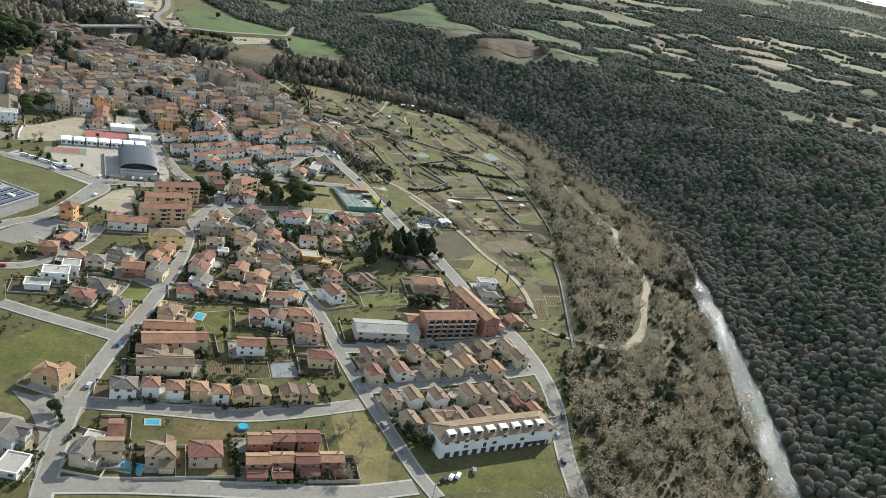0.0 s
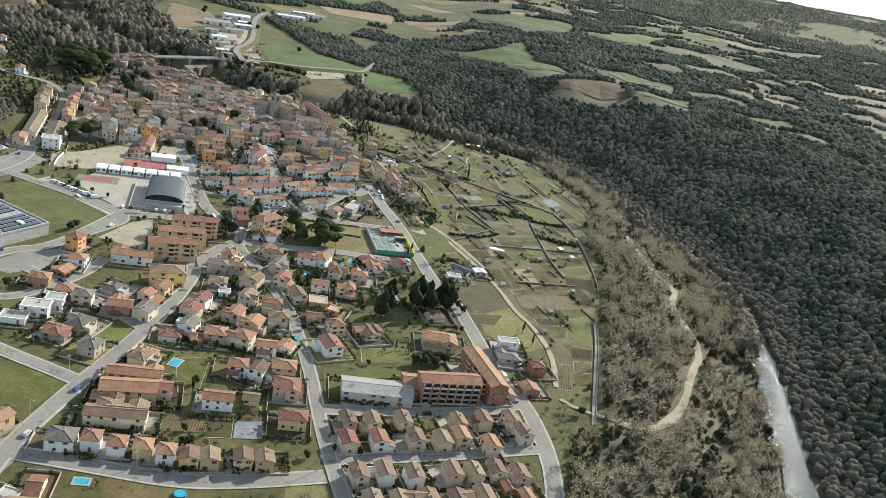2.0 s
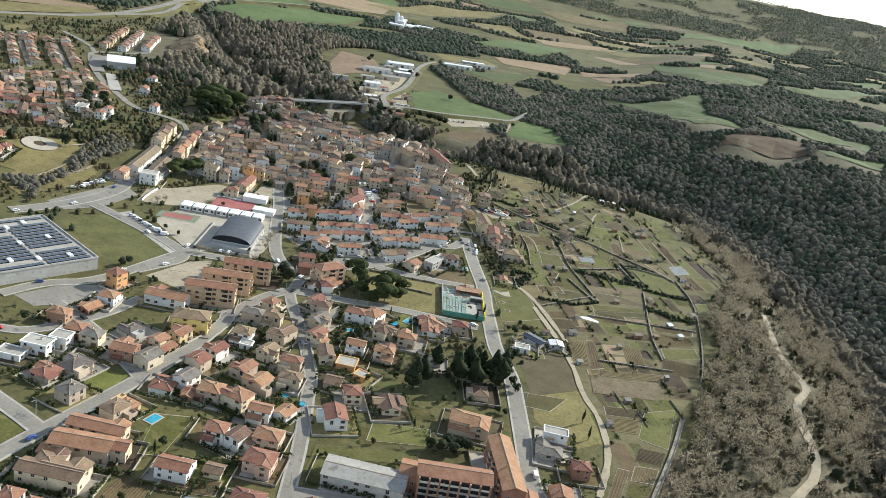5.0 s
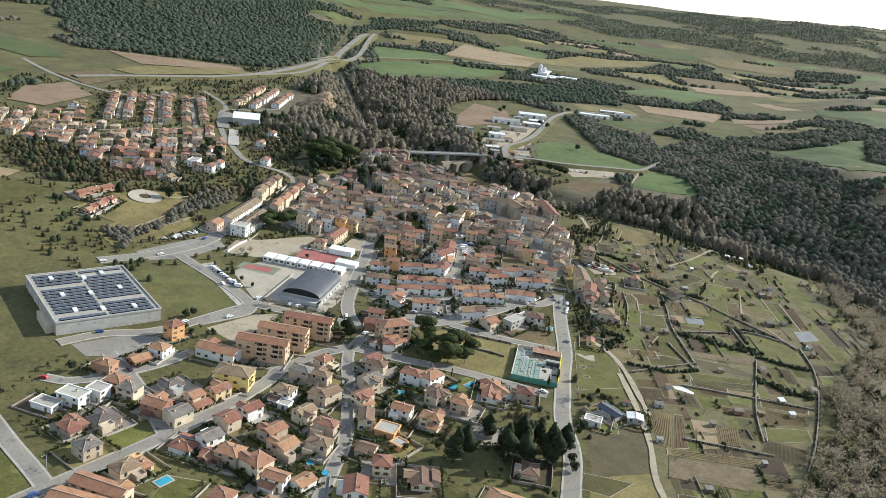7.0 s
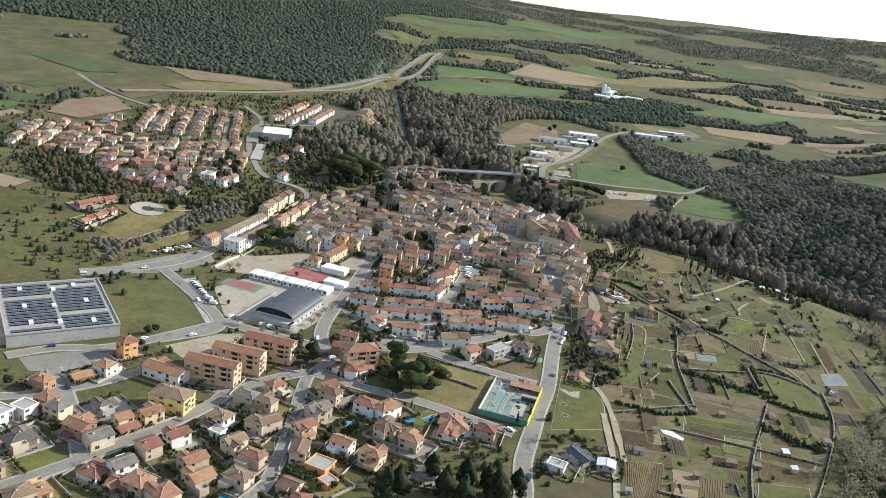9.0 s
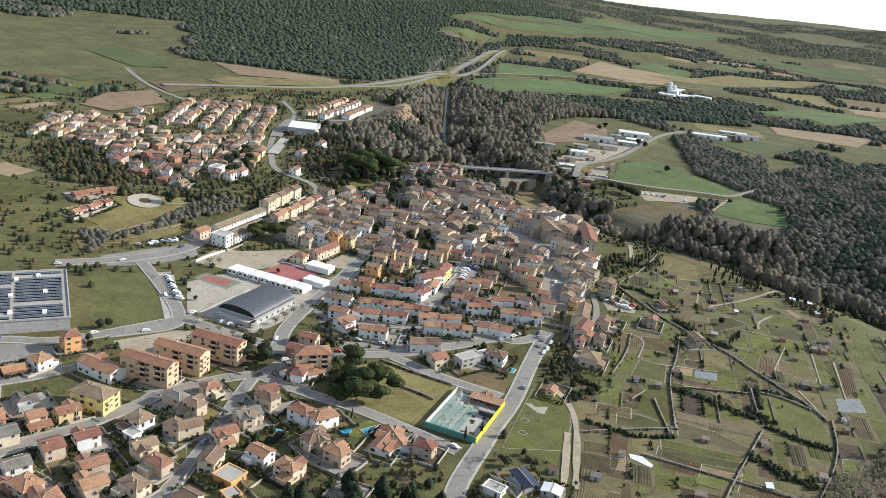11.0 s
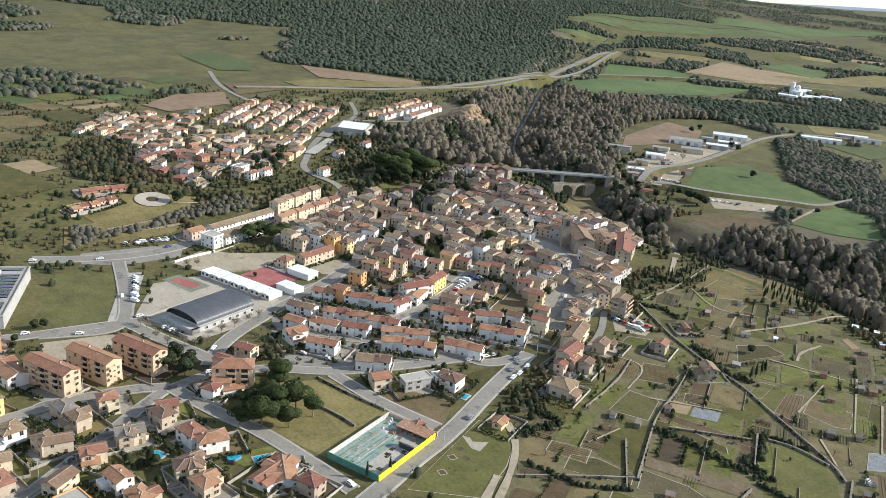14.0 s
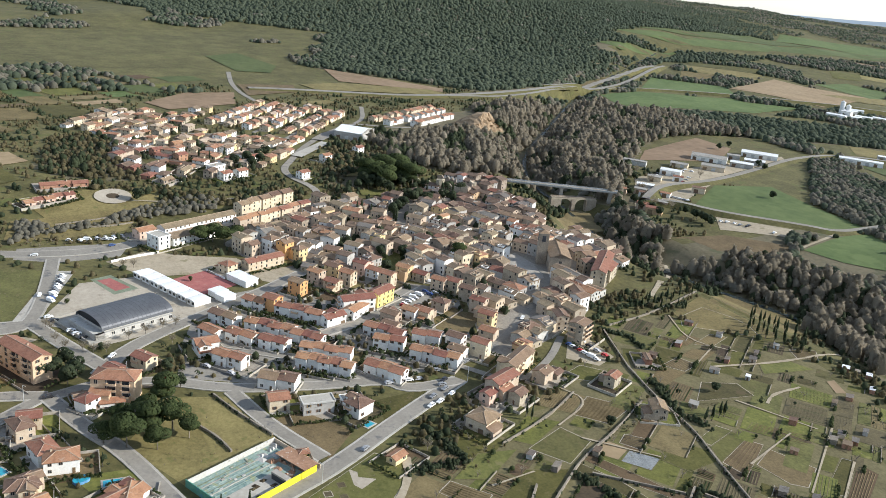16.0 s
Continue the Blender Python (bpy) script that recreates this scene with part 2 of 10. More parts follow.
# ---- land ----
RIVER = np.array([(-1312, 2012), (-962, 1505), (-782, 1320), (-658, 1195), (-508, 1042), (-414, 979), (-294, 948), (-225, 922), (-158, 926), (-79, 949), (0, 967),
                  (79, 954), (140, 901), (174, 836), (200, 763), (229, 710), (247, 651), (245, 578), (239, 508), (233, 446), (226, 385), (210, 289), (175, 175), (131, 0), (52, -350)], float)


def smooth(a, b, v):
    k = np.clip((v - a) / (b - a), 0, 1)
    return k * k * (3 - 2 * k)


def from_line(x, y, line):
    """Distance from a broken line, and on which side (plus: to the left of its way)."""
    best, side = np.full(np.shape(x), 1e9), np.zeros(np.shape(x))
    for p, q in zip(line[:-1], line[1:]):
        d = q - p
        k = np.clip(((x - p[0]) * d[0] + (y - p[1]) * d[1]) / (d @ d), 0, 1)
        ex, ey = x - p[0] - k * d[0], y - p[1] - k * d[1]
        r = np.hypot(ex, ey)
        s = np.sign(d[0] * ey - d[1] * ex)
        near = r < best
        best, side = np.where(near, r, best), np.where(near, s, side)
    return best, side


def waves(x, y, size, seed):
    """A gentle relief of some ten waves, between about -1 and 1."""
    rng, out = np.random.RandomState(seed), np.zeros(np.shape(x))
    for _ in range(10):
        a, p, k = rng.uniform(0, 6.28), rng.uniform(0, 6.28), rng.uniform(0.5, 1.6) * 6.28 / size
        out = out + np.sin(k * (np.cos(a) * x + np.sin(a) * y) + p)
    return out / 4.0


def relief(x, y):
    d, side = from_line(x, y, RIVER)
    out = side > 0
    r = np.hypot(x - 0, y - 600)
    az = np.degrees(np.arctan2(x - 180, y - 250))
    trench = -12 * (1 - smooth(13, 38 + 37 * smooth(-150, 20, x), d)) * (1 - 0.4 * smooth(-440, -790, x))
    hill = np.where(out, 46 * smooth(22, 255, d) * smooth(-165, 120, x + 0.1 * (y - 1140)), 0)
    plain = np.where(out, 6 * smooth(18, 175, d), 0)
    west = 12 * smooth(-290, -420, x) * (1 - out) * smooth(6, 60, d)
    far = (100 + 75 * smooth(-30, 10, az) + 22 * waves(x, y, 2600, 5)) * smooth(1700, 4300, r)
    far = far - hill * smooth(1400, 3000, r)
    forest = 105 * np.exp(-(((x + 2050) / 700) ** 2 + ((y - 1880) / 880) ** 2))
    east = 50 * np.exp(-(((x - 1300) / 520) ** 2 + ((y - 2300) / 600) ** 2))
    rough = waves(x, y, 420, 3) * 6 * smooth(800, 2100, r) + waves(x, y, 110, 9) * 3.5 * np.where(out, smooth(55, 180, d), 0) * smooth(-170, 90, x)
    return trench + hill + plain + west + far + forest + east + rough


def lines(lo, hi, step, low, high):
    mid = np.arange(lo, hi + 0.1, step)
    up, down, s = [hi], [lo], step
    while up[-1] < high:
        s *= 1.09
        up.append(up[-1] + s)
    s = step
    while down[-1] > low:
        s *= 1.09
        down.append(down[-1] - s)
    return np.array(down[:0:-1] + list(mid) + up[1:])


GX, GY = lines(-860, 620, 9, -4300, 4300), lines(80, 1350, 9, -3800, 4700)
GZ = relief(*np.meshgrid(GX, GY))


def ground_z(x, y):
    """The height of the built ground at a place."""
    x, y = np.asarray(x, float), np.asarray(y, float)
    i = np.clip(np.searchsorted(GX, x) - 1, 0, len(GX) - 2)
    j = np.clip(np.searchsorted(GY, y) - 1, 0, len(GY) - 2)
    u, v = (x - GX[i]) / (GX[i + 1] - GX[i]), (y - GY[j]) / (GY[j + 1] - GY[j])
    return (1 - v) * ((1 - u) * GZ[j, i] + u * GZ[j, i + 1]) + v * ((1 - u) * GZ[j + 1, i] + u * GZ[j + 1, i + 1])


def mesh_of(name, verts, faces, mats, index=None, flat=True):
    me = bpy.data.meshes.new(name)
    me.from_pydata([tuple(v) for v in verts], [], [tuple(f) for f in faces])
    for m in mats:
        me.materials.append(m)
    if index is not None:
        me.polygons.foreach_set("material_index", np.asarray(index, np.int32))
    if not flat:
        me.polygons.foreach_set("use_smooth", np.ones(len(me.polygons), bool))
    return me


def fast_mesh(name, verts, faces, mats, index=None):
    """A mesh from whole arrays: verts n x 3, faces n x 3 or n x 4."""
    me = bpy.data.meshes.new(name)
    n, k = faces.shape
    me.vertices.add(len(verts)); me.vertices.foreach_set("co", np.ascontiguousarray(verts, np.float32).ravel())
    me.loops.add(n * k); me.loops.foreach_set("vertex_index", np.ascontiguousarray(faces, np.int32).ravel())
    me.polygons.add(n); me.polygons.foreach_set("loop_start", np.arange(0, n * k, k, dtype=np.int32))
    for m in mats:
        me.materials.append(m)
    if index is not None:
        me.polygons.foreach_set("material_index", np.asarray(index, np.int32))
    me.update(calc_edges=True)
    return me


gx, gy = np.meshgrid(GX, GY)
nx = len(GX)
cell = (np.arange(len(GY) - 1)[:, None] * nx + np.arange(nx - 1)[None]).ravel()
land = fast_mesh("ground", np.c_[gx.ravel(), gy.ravel(), GZ.ravel()], np.c_[cell, cell + 1, cell + nx + 1, cell + nx], [GROUND])
land.polygons.foreach_set("use_smooth", np.ones(len(land.polygons), bool))
tagged(new("ground", land), "dry winter grassland and earth of a river valley", "ground", kind="structure")

# What is built on, by four-metre cells, so that no tree stands in a street or house.
TAKEN, ROADS = np.zeros((900, 900), bool), np.zeros((900, 900), bool)
TX, TY, TS = -2000, -200, 4.0


def take_disc(x, y, r, mask=None):
    i0, i1, j0, j1 = (int(v) for v in ((x - r - TX) / TS, (x + r - TX) / TS + 1, (y - r - TY) / TS, (y + r - TY) / TS + 1))
    i0, j0 = max(i0, 0), max(j0, 0)
    if i1 > i0 and j1 > j0:
        (TAKEN if mask is None else mask)[j0:j1, i0:i1] = True


def inside(x, y, poly):
    hit = np.zeros(np.shape(x), bool)
    for (ax, ay), (bx, by) in zip(poly, poly[1:] + poly[:1]):
        cross = (ay > y) != (by > y)
        with np.errstate(divide="ignore", invalid="ignore"):
            hit ^= cross & (x < (bx - ax) * (y - ay) / (by - ay + 1e-12) + ax)
    return hit


def take_poly(poly):
    xs, ys = [p[0] for p in poly], [p[1] for p in poly]
    i0, i1 = max(0, int((min(xs) - TX) / TS)), min(900, int((max(xs) - TX) / TS) + 2)
    j0, j1 = max(0, int((min(ys) - TY) / TS)), min(900, int((max(ys) - TY) / TS) + 2)
    if i1 > i0 and j1 > j0:
        cx, cy = np.meshgrid(TX + (np.arange(i0, i1) + 0.5) * TS, TY + (np.arange(j0, j1) + 0.5) * TS)
        TAKEN[j0:j1, i0:i1] |= inside(cx, cy, list(poly))


def is_taken(x, y, mask=None):
    i, j = ((np.asarray(x) - TX) / TS).astype(int), ((np.asarray(y) - TY) / TS).astype(int)
    ok = (i >= 0) & (j >= 0) & (i < 900) & (j < 900)
    return ok & (TAKEN if mask is None else mask)[np.clip(j, 0, 899), np.clip(i, 0, 899)]


def drape(name, poly, mat, lift=0.06, step=20.0, label="", category="ground", parent=None, take=True):
    """A patch of ground that lies on the land inside a closed outline."""
    bm = bmesh.new()
    bm.faces.new([bm.verts.new((x, y, 0)) for x, y in poly])
    xs, ys = [p[0] for p in poly], [p[1] for p in poly]
    zs = ground_z(np.array(xs), np.array(ys))
    if max(abs(zs)) > 0.05 or max(xs) - min(xs) > 400:
        step = max(step, (max(xs) - min(xs)) / 40, (max(ys) - min(ys)) / 40)
        for axis, lo, hi in ((0, min(xs), max(xs)), (1, min(ys), max(ys))):
            for v in np.arange(lo + step, hi, step):
                at, way = [0, 0, 0], [0, 0, 0]
                at[axis], way[axis] = v, 1
                bmesh.ops.bisect_plane(bm, geom=bm.verts[:] + bm.edges[:] + bm.faces[:], plane_co=at, plane_no=way)
    for v in bm.verts:
        v.co.z = float(ground_z(v.co.x, v.co.y)) + lift * (1 + 6 * min(1, abs(float(ground_z(v.co.x, v.co.y))) / 10))
    bmesh.ops.triangulate(bm, faces=bm.faces[:])
    for f in bm.faces:
        if f.normal.z < 0:
            f.normal_flip()
    me = bpy.data.meshes.new(name)
    bm.to_mesh(me); bm.free()
    me.materials.append(mat)
    ob = new(name, me)
    if parent:
        ob.parent = parent
    else:
        tagged(ob, label, category, kind="structure")
    if take:
        take_poly(list(poly))
    return ob


def resample(line, step):
    out = [line[0]]
    for p, q in zip(line[:-1], line[1:]):
        n = max(1, int(math.dist(p, q) / step))
        out += [(p[0] + (q[0] - p[0]) * k / n, p[1] + (q[1] - p[1]) * k / n) for k in range(1, n + 1)]
    return out


def rounded(line, turns=2):
    for _ in range(turns):
        out = [line[0]]
        for p, q in zip(line[:-1], line[1:]):
            out += [(0.75 * p[0] + 0.25 * q[0], 0.75 * p[1] + 0.25 * q[1]), (0.25 * p[0] + 0.75 * q[0], 0.25 * p[1] + 0.75 * q[1])]
        line = out + [line[-1]]
    return line


def strip(name, line, width, mat, lift, parent=None, height=0.0, offset=0.0, wobble=0.0, taper=None):
    """A band along a line on the land; with a height it is a raised kerb, wall or hedge foot."""
    line = resample(rounded(line), 12.0)
    a = np.array(line)
    d = np.gradient(a, axis=0)
    d /= np.maximum(np.hypot(d[:, 0], d[:, 1]), 1e-6)[:, None]
    side = np.c_[-d[:, 1], d[:, 0]]
    rng = np.random.RandomState(len(line))
    half = width / 2 + wobble * rng.uniform(-1, 1, len(a))
    if taper is not None:
        half = half * taper(a[:, 0], a[:, 1])
    l, r = a + side * (offset + half)[:, None], a + side * (offset - half)[:, None]
    z = np.maximum(ground_z(l[:, 0], l[:, 1]), ground_z(r[:, 0], r[:, 1])) + lift
    if a[:, 1].max() > 1150 and name == "road":
        # far roads run level on banks over dips
        z = np.array([z[max(0, i - 6):i + 7].max() for i in range(len(z))])
    n = len(a)
    v = np.r_[np.c_[l, z + height], np.c_[r, z + height]]
    f = [(i, i + n, i + n + 1, i + 1) for i in range(n - 1)]
    if height:
        v = np.r_[v, np.c_[l, z - 0.6], np.c_[r, z - 0.6]]
        f += [(i + 2 * n, i, i + 1, i + 1 + 2 * n) for i in range(n - 1)]
        f += [(i + n, i + 3 * n, i + 1 + 3 * n, i + 1 + n) for i in range(n - 1)]
        f += [(2 * n, 3 * n, n, 0), (n - 1, 2 * n - 1, 4 * n - 1, 3 * n - 1)]
    mats, index = [mat], None
    if name == "road" and a[:, 1].max() > 1150:
        # grassy banks down to the land on both sides
        k, bank = len(v), len(f)
        lo, ro = a + side * (offset + half + 7)[:, None], a + side * (offset - half - 7)[:, None]
        v = np.r_[v, np.c_[lo, ground_z(lo[:, 0], lo[:, 1]) - 0.6], np.c_[ro, ground_z(ro[:, 0], ro[:, 1]) - 0.6]]
        f += [(k + i, i, i + 1, k + i + 1) for i in range(n - 1)] + [(n + i, k + n + i, k + n + i + 1, n + i + 1) for i in range(n - 1)]
        mats, index = [mat, GROUND], [0] * bank + [1] * (len(f) - bank)
    ob = new(name, mesh_of(name, v, f, mats, index))
    if parent:
        ob.parent = parent
    return ob, a


ROAD_N = [0]
STREETS = []


def road(width, *line):
    """A street: an asphalt band, in the town with a narrow concrete pavement on each side."""
    ROAD_N[0] += 1
    ob, a = strip("road", list(line), width, ASPHALT, 0.30 + 0.004 * ROAD_N[0] + (1.6 if max(y for x, y in line) > 1150 else 0.0))
    tagged(ob, "worn pale grey asphalt street", "road", kind="structure")
    STREETS.append((list(line), width))
    if max(y for x, y in line) < 800 and width > 4.7:
        for s in (-1, 1):
            walkway, _ = strip("pavement", list(line), 1.0, CONCRETE, 0.12 + 0.004 * ROAD_N[0], height=0.15, offset=s * (width / 2 + 0.5))
            tagged(walkway, "narrow pale concrete pavement along a street", "pavement", kind="structure")
    for p in resample(list(line), 4):
        take_disc(*p, width / 2 + 1)
        take_disc(*p, width / 2 - 1.5, ROADS)
    return ob


def track(width, *line):
    ROAD_N[0] += 1
    ob, a = strip("track", list(line), width, DIRT, 0.27 + 0.003 * ROAD_N[0], wobble=width * 0.12)
    tagged(ob, "pale unpaved earth track", "track", kind="structure")
    for p in resample(list(line), 4):
        take_disc(*p, width / 2)
    return ob


# the river, a shallow run of broken water
# The pale stain is white water plus sun sparkle put into the colour.
WATER = surface("river_water", (0.022, 0.03, 0.026), (0.05, 0.06, 0.048), 0.8, 0.08, 0.15, 1.0, spec=0.5, stain=(0.42, 0.44, 0.42), stain_at=0.68)
tagged(strip("water", [tuple(p) for p in RIVER], 16.0, WATER, 1.1, wobble=3.5, taper=lambda x, y: (0.38 + 0.62 * smooth(-150, 150, x)) * (1 - 0.35 * smooth(520, 640, y)))[0], "shallow glittering river between wooded banks", "river", kind="structure")

# ---- houses ----
class Geo:
    """Collects boxes and slabs for one mesh."""
    def __init__(self):
        self.v, self.f, self.m = [], [], []

    def add(self, verts, faces, m=0):
        k = len(self.v)
        self.v += verts
        self.f += [tuple(i + k for i in f) for f in faces]
        self.m += [m] * len(faces)
        return self

    def box(self, x0, y0, z0, x1, y1, z1, m=0):
        return self.add([(x0, y0, z0), (x1, y0, z0), (x1, y1, z0), (x0, y1, z0), (x0, y0, z1), (x1, y0, z1), (x1, y1, z1), (x0, y1, z1)],
                        [(3, 2, 1, 0), (4, 5, 6, 7), (0, 1, 5, 4), (1, 2, 6, 5), (2, 3, 7, 6), (3, 0, 4, 7)], m)

    def tray(self, x0, y0, x1, y1, z0, z1, t, zf, m=0):
        """A box that is open above, with walls t thick and a floor at zf."""
        o = [(x0, y0), (x1, y0), (x1, y1), (x0, y1)]
        i = [(x0 + t, y0 + t), (x1 - t, y0 + t), (x1 - t, y1 - t), (x0 + t, y1 - t)]
        v = [(*p, z0) for p in o] + [(*p, z1) for p in o] + [(*p, z1) for p in i] + [(*p, zf) for p in i]
        f = [(12, 13, 14, 15)]
        for a in range(4):
            b = (a + 1) % 4
            f += [(a, b, b + 4, a + 4), (a + 4, b + 4, b + 8, a + 8), (a + 8, b + 8, b + 12, a + 12)]
        return self.add(v, f, m)

    def mesh(self, name, *mats):
        return mesh_of(name, self.v, self.f, mats, self.m)


def part(name, geo, mats, parent, label=""):
    me = geo if isinstance(geo, bpy.types.Mesh) else geo.mesh(name, *mats)
    ob = new(name, me)
    ob.parent = parent
    if label:
        ob["label"] = label
    return ob


def window_mesh(w, h, shutters):
    g = Geo().box(-w / 2 - 0.12, -0.02, -0.12, w / 2 + 0.12, 0.06, h + 0.1, 0).box(-w / 2, 0.0, 0, w / 2, 0.09, h, 1)
    g.box(-0.04, 0.05, 0, 0.04, 0.12, h, 0)
    if shutters:
        for s in (-1, 1):
            g.box(s * w * 0.5 if s > 0 else -w, 0.02, 0, s * w if s > 0 else -w * 0.5, 0.13, h, 2)
    return g.mesh("window", FRAME, GLASS, SHUTTER)


WINDOWS = [window_mesh(1.1, 1.2, False), window_mesh(1.0, 1.3, True), window_mesh(1.6, 1.3, False), window_mesh(1.3, 2.0, False)]
DOORM = Geo().box(-0.6, -0.02, 0, 0.6, 0.08, 2.25, 0).box(-0.48, 0.06, 0, 0.48, 0.12, 2.1, 1).mesh("door", FRAME, WOODDOOR)
GARAGEM = Geo().box(-1.4, -0.02, 0, 1.4, 0.08, 2.4, 0).box(-1.25, 0.06, 0.0, 1.25, 0.12, 2.25, 1).mesh("garage_door", FRAME, SHUTTER)
CHIMNEYM = Geo().box(-0.35, -0.3, -1.2, 0.35, 0.3, 0.9, 0).box(-0.45, -0.4, 0.9, 0.45, 0.4, 1.0, 1).mesh("chimney", WALLS["cream"], TILES["old"])
BALCONYM = Geo().box(-1.8, 0, -0.15, 1.8, 1.2, 0.0, 0).box(-1.8, 1.12, 0.0, 1.8, 1.2, 0.95, 1).box(-1.8, 0, 0, -1.72, 1.2, 0.95, 1).box(1.72, 0, 0, 1.8, 1.2, 0.95, 1).mesh("balcony", CONCRETE, WALLS["flats"])
LOGGIAM = Geo().box(-1.5, -0.02, 0.02, 1.5, 0.06, 2.1, 0).box(-1.4, 0.0, 0.05, 1.4, 0.1, 2.0, 1).mesh("loggia_window", FRAME, GLASS)
KINDS = {"white": "white-rendered", "cream": "cream-rendered", "ochre": "ochre-rendered", "yellow": "bright yellow", "orange": "orange-rendered", "pink": "pink-rendered",
         "brick": "red-brick", "flats": "buff brick", "grey": "grey concrete", "stone": "old rubble-stone"}
ROOFS = {"tile": "orange clay tiles", "old": "weathered brown clay tiles", "brown": "brown clay tiles", "pale": "bleached clay tiles", "slate": "dark grey tiles", "fibre": "grey fibre-cement sheets", "white": "white sheet metal", "panel": "solar panels", "metal": "dark zinc"}
RNG = random.Random(7)


def roof_geo(w, d, h, kind, over=0.45, thick=0.22, pitch=None):
    """Gable, hip, single low pitch or flat roof over a w x d plan whose eaves are at height h; the ridge runs along x."""
    g = Geo()
    a, b = w / 2 + over, d / 2 + over
    if kind == "flat":
        g.box(-w / 2, -d / 2, h - 0.1, w / 2, d / 2, h + 0.12, 1)
        for x0, y0, x1, y1 in ((-a, -b, a, -b + 0.5), (-a, b - 0.5, a, b), (-a, -b + 0.5, -a + 0.5, b - 0.5), (a - 0.5, -b + 0.5, a, b - 0.5)):
            g.box(x0, y0, h - 0.25, x1, y1, h + 0.45, 0)
        return g, 0
    pitch = pitch or {"gable": 0.36, "hip": 0.36, "shed": 0.2}[kind]
    rise, e = pitch * b, h - pitch * over
    r = a if kind != "hip" else max(a - b, 0.35)
    top = [(-a, -b, e), (a, -b, e), (a, b, e), (-a, b, e), (-r, 0, e + rise), (r, 0, e + rise)]
    low = [(x, y, z - thick) for x, y, z in top]
    g.add(top + low, [(0, 1, 5, 4), (2, 3, 4, 5), (1, 2, 5), (3, 0, 4), (6, 10, 11, 7), (8, 11, 10, 9), (7, 11, 8), (9, 10, 6),
                      (0, 6, 7, 1), (1, 7, 8, 2), (2, 8, 9, 3), (3, 9, 6, 0)] if kind == "hip" else
          [(0, 1, 5, 4), (2, 3, 4, 5), (6, 10, 11, 7), (8, 11, 10, 9), (0, 6, 7, 1), (2, 8, 9, 3),
           (1, 7, 11, 5), (5, 11, 8, 2), (3, 9, 10, 4), (4, 10, 6, 0)])
    # ridge and hip caps
    g.box(-r, -0.17, e + rise - 0.1, r, 0.17, e + rise + 0.1, 1)
    if kind == "hip":
        for sx in (-1, 1):
            for sy in (-1, 1):
                p, q = Vector((sx * a, sy * b, e + 0.02)), Vector((sx * r, 0, e + rise + 0.05))
                side = (q - p).cross(Vector((0, 0, 1))).normalized() * 0.16
                up = Vector((0, 0, 0.13))
                g.add([tuple(p - side), tuple(p + side), tuple(q + side), tuple(q - side), tuple(p + up), tuple(q + up)], [(0, 4, 5, 3), (4, 1, 2, 5)], 1)
    return g, rise


def side_sets(w, d):
    return ((0, -d / 2, w, 180), (0, d / 2, w, 0), (w / 2, 0, d, -90), (-w / 2, 0, d, 90))


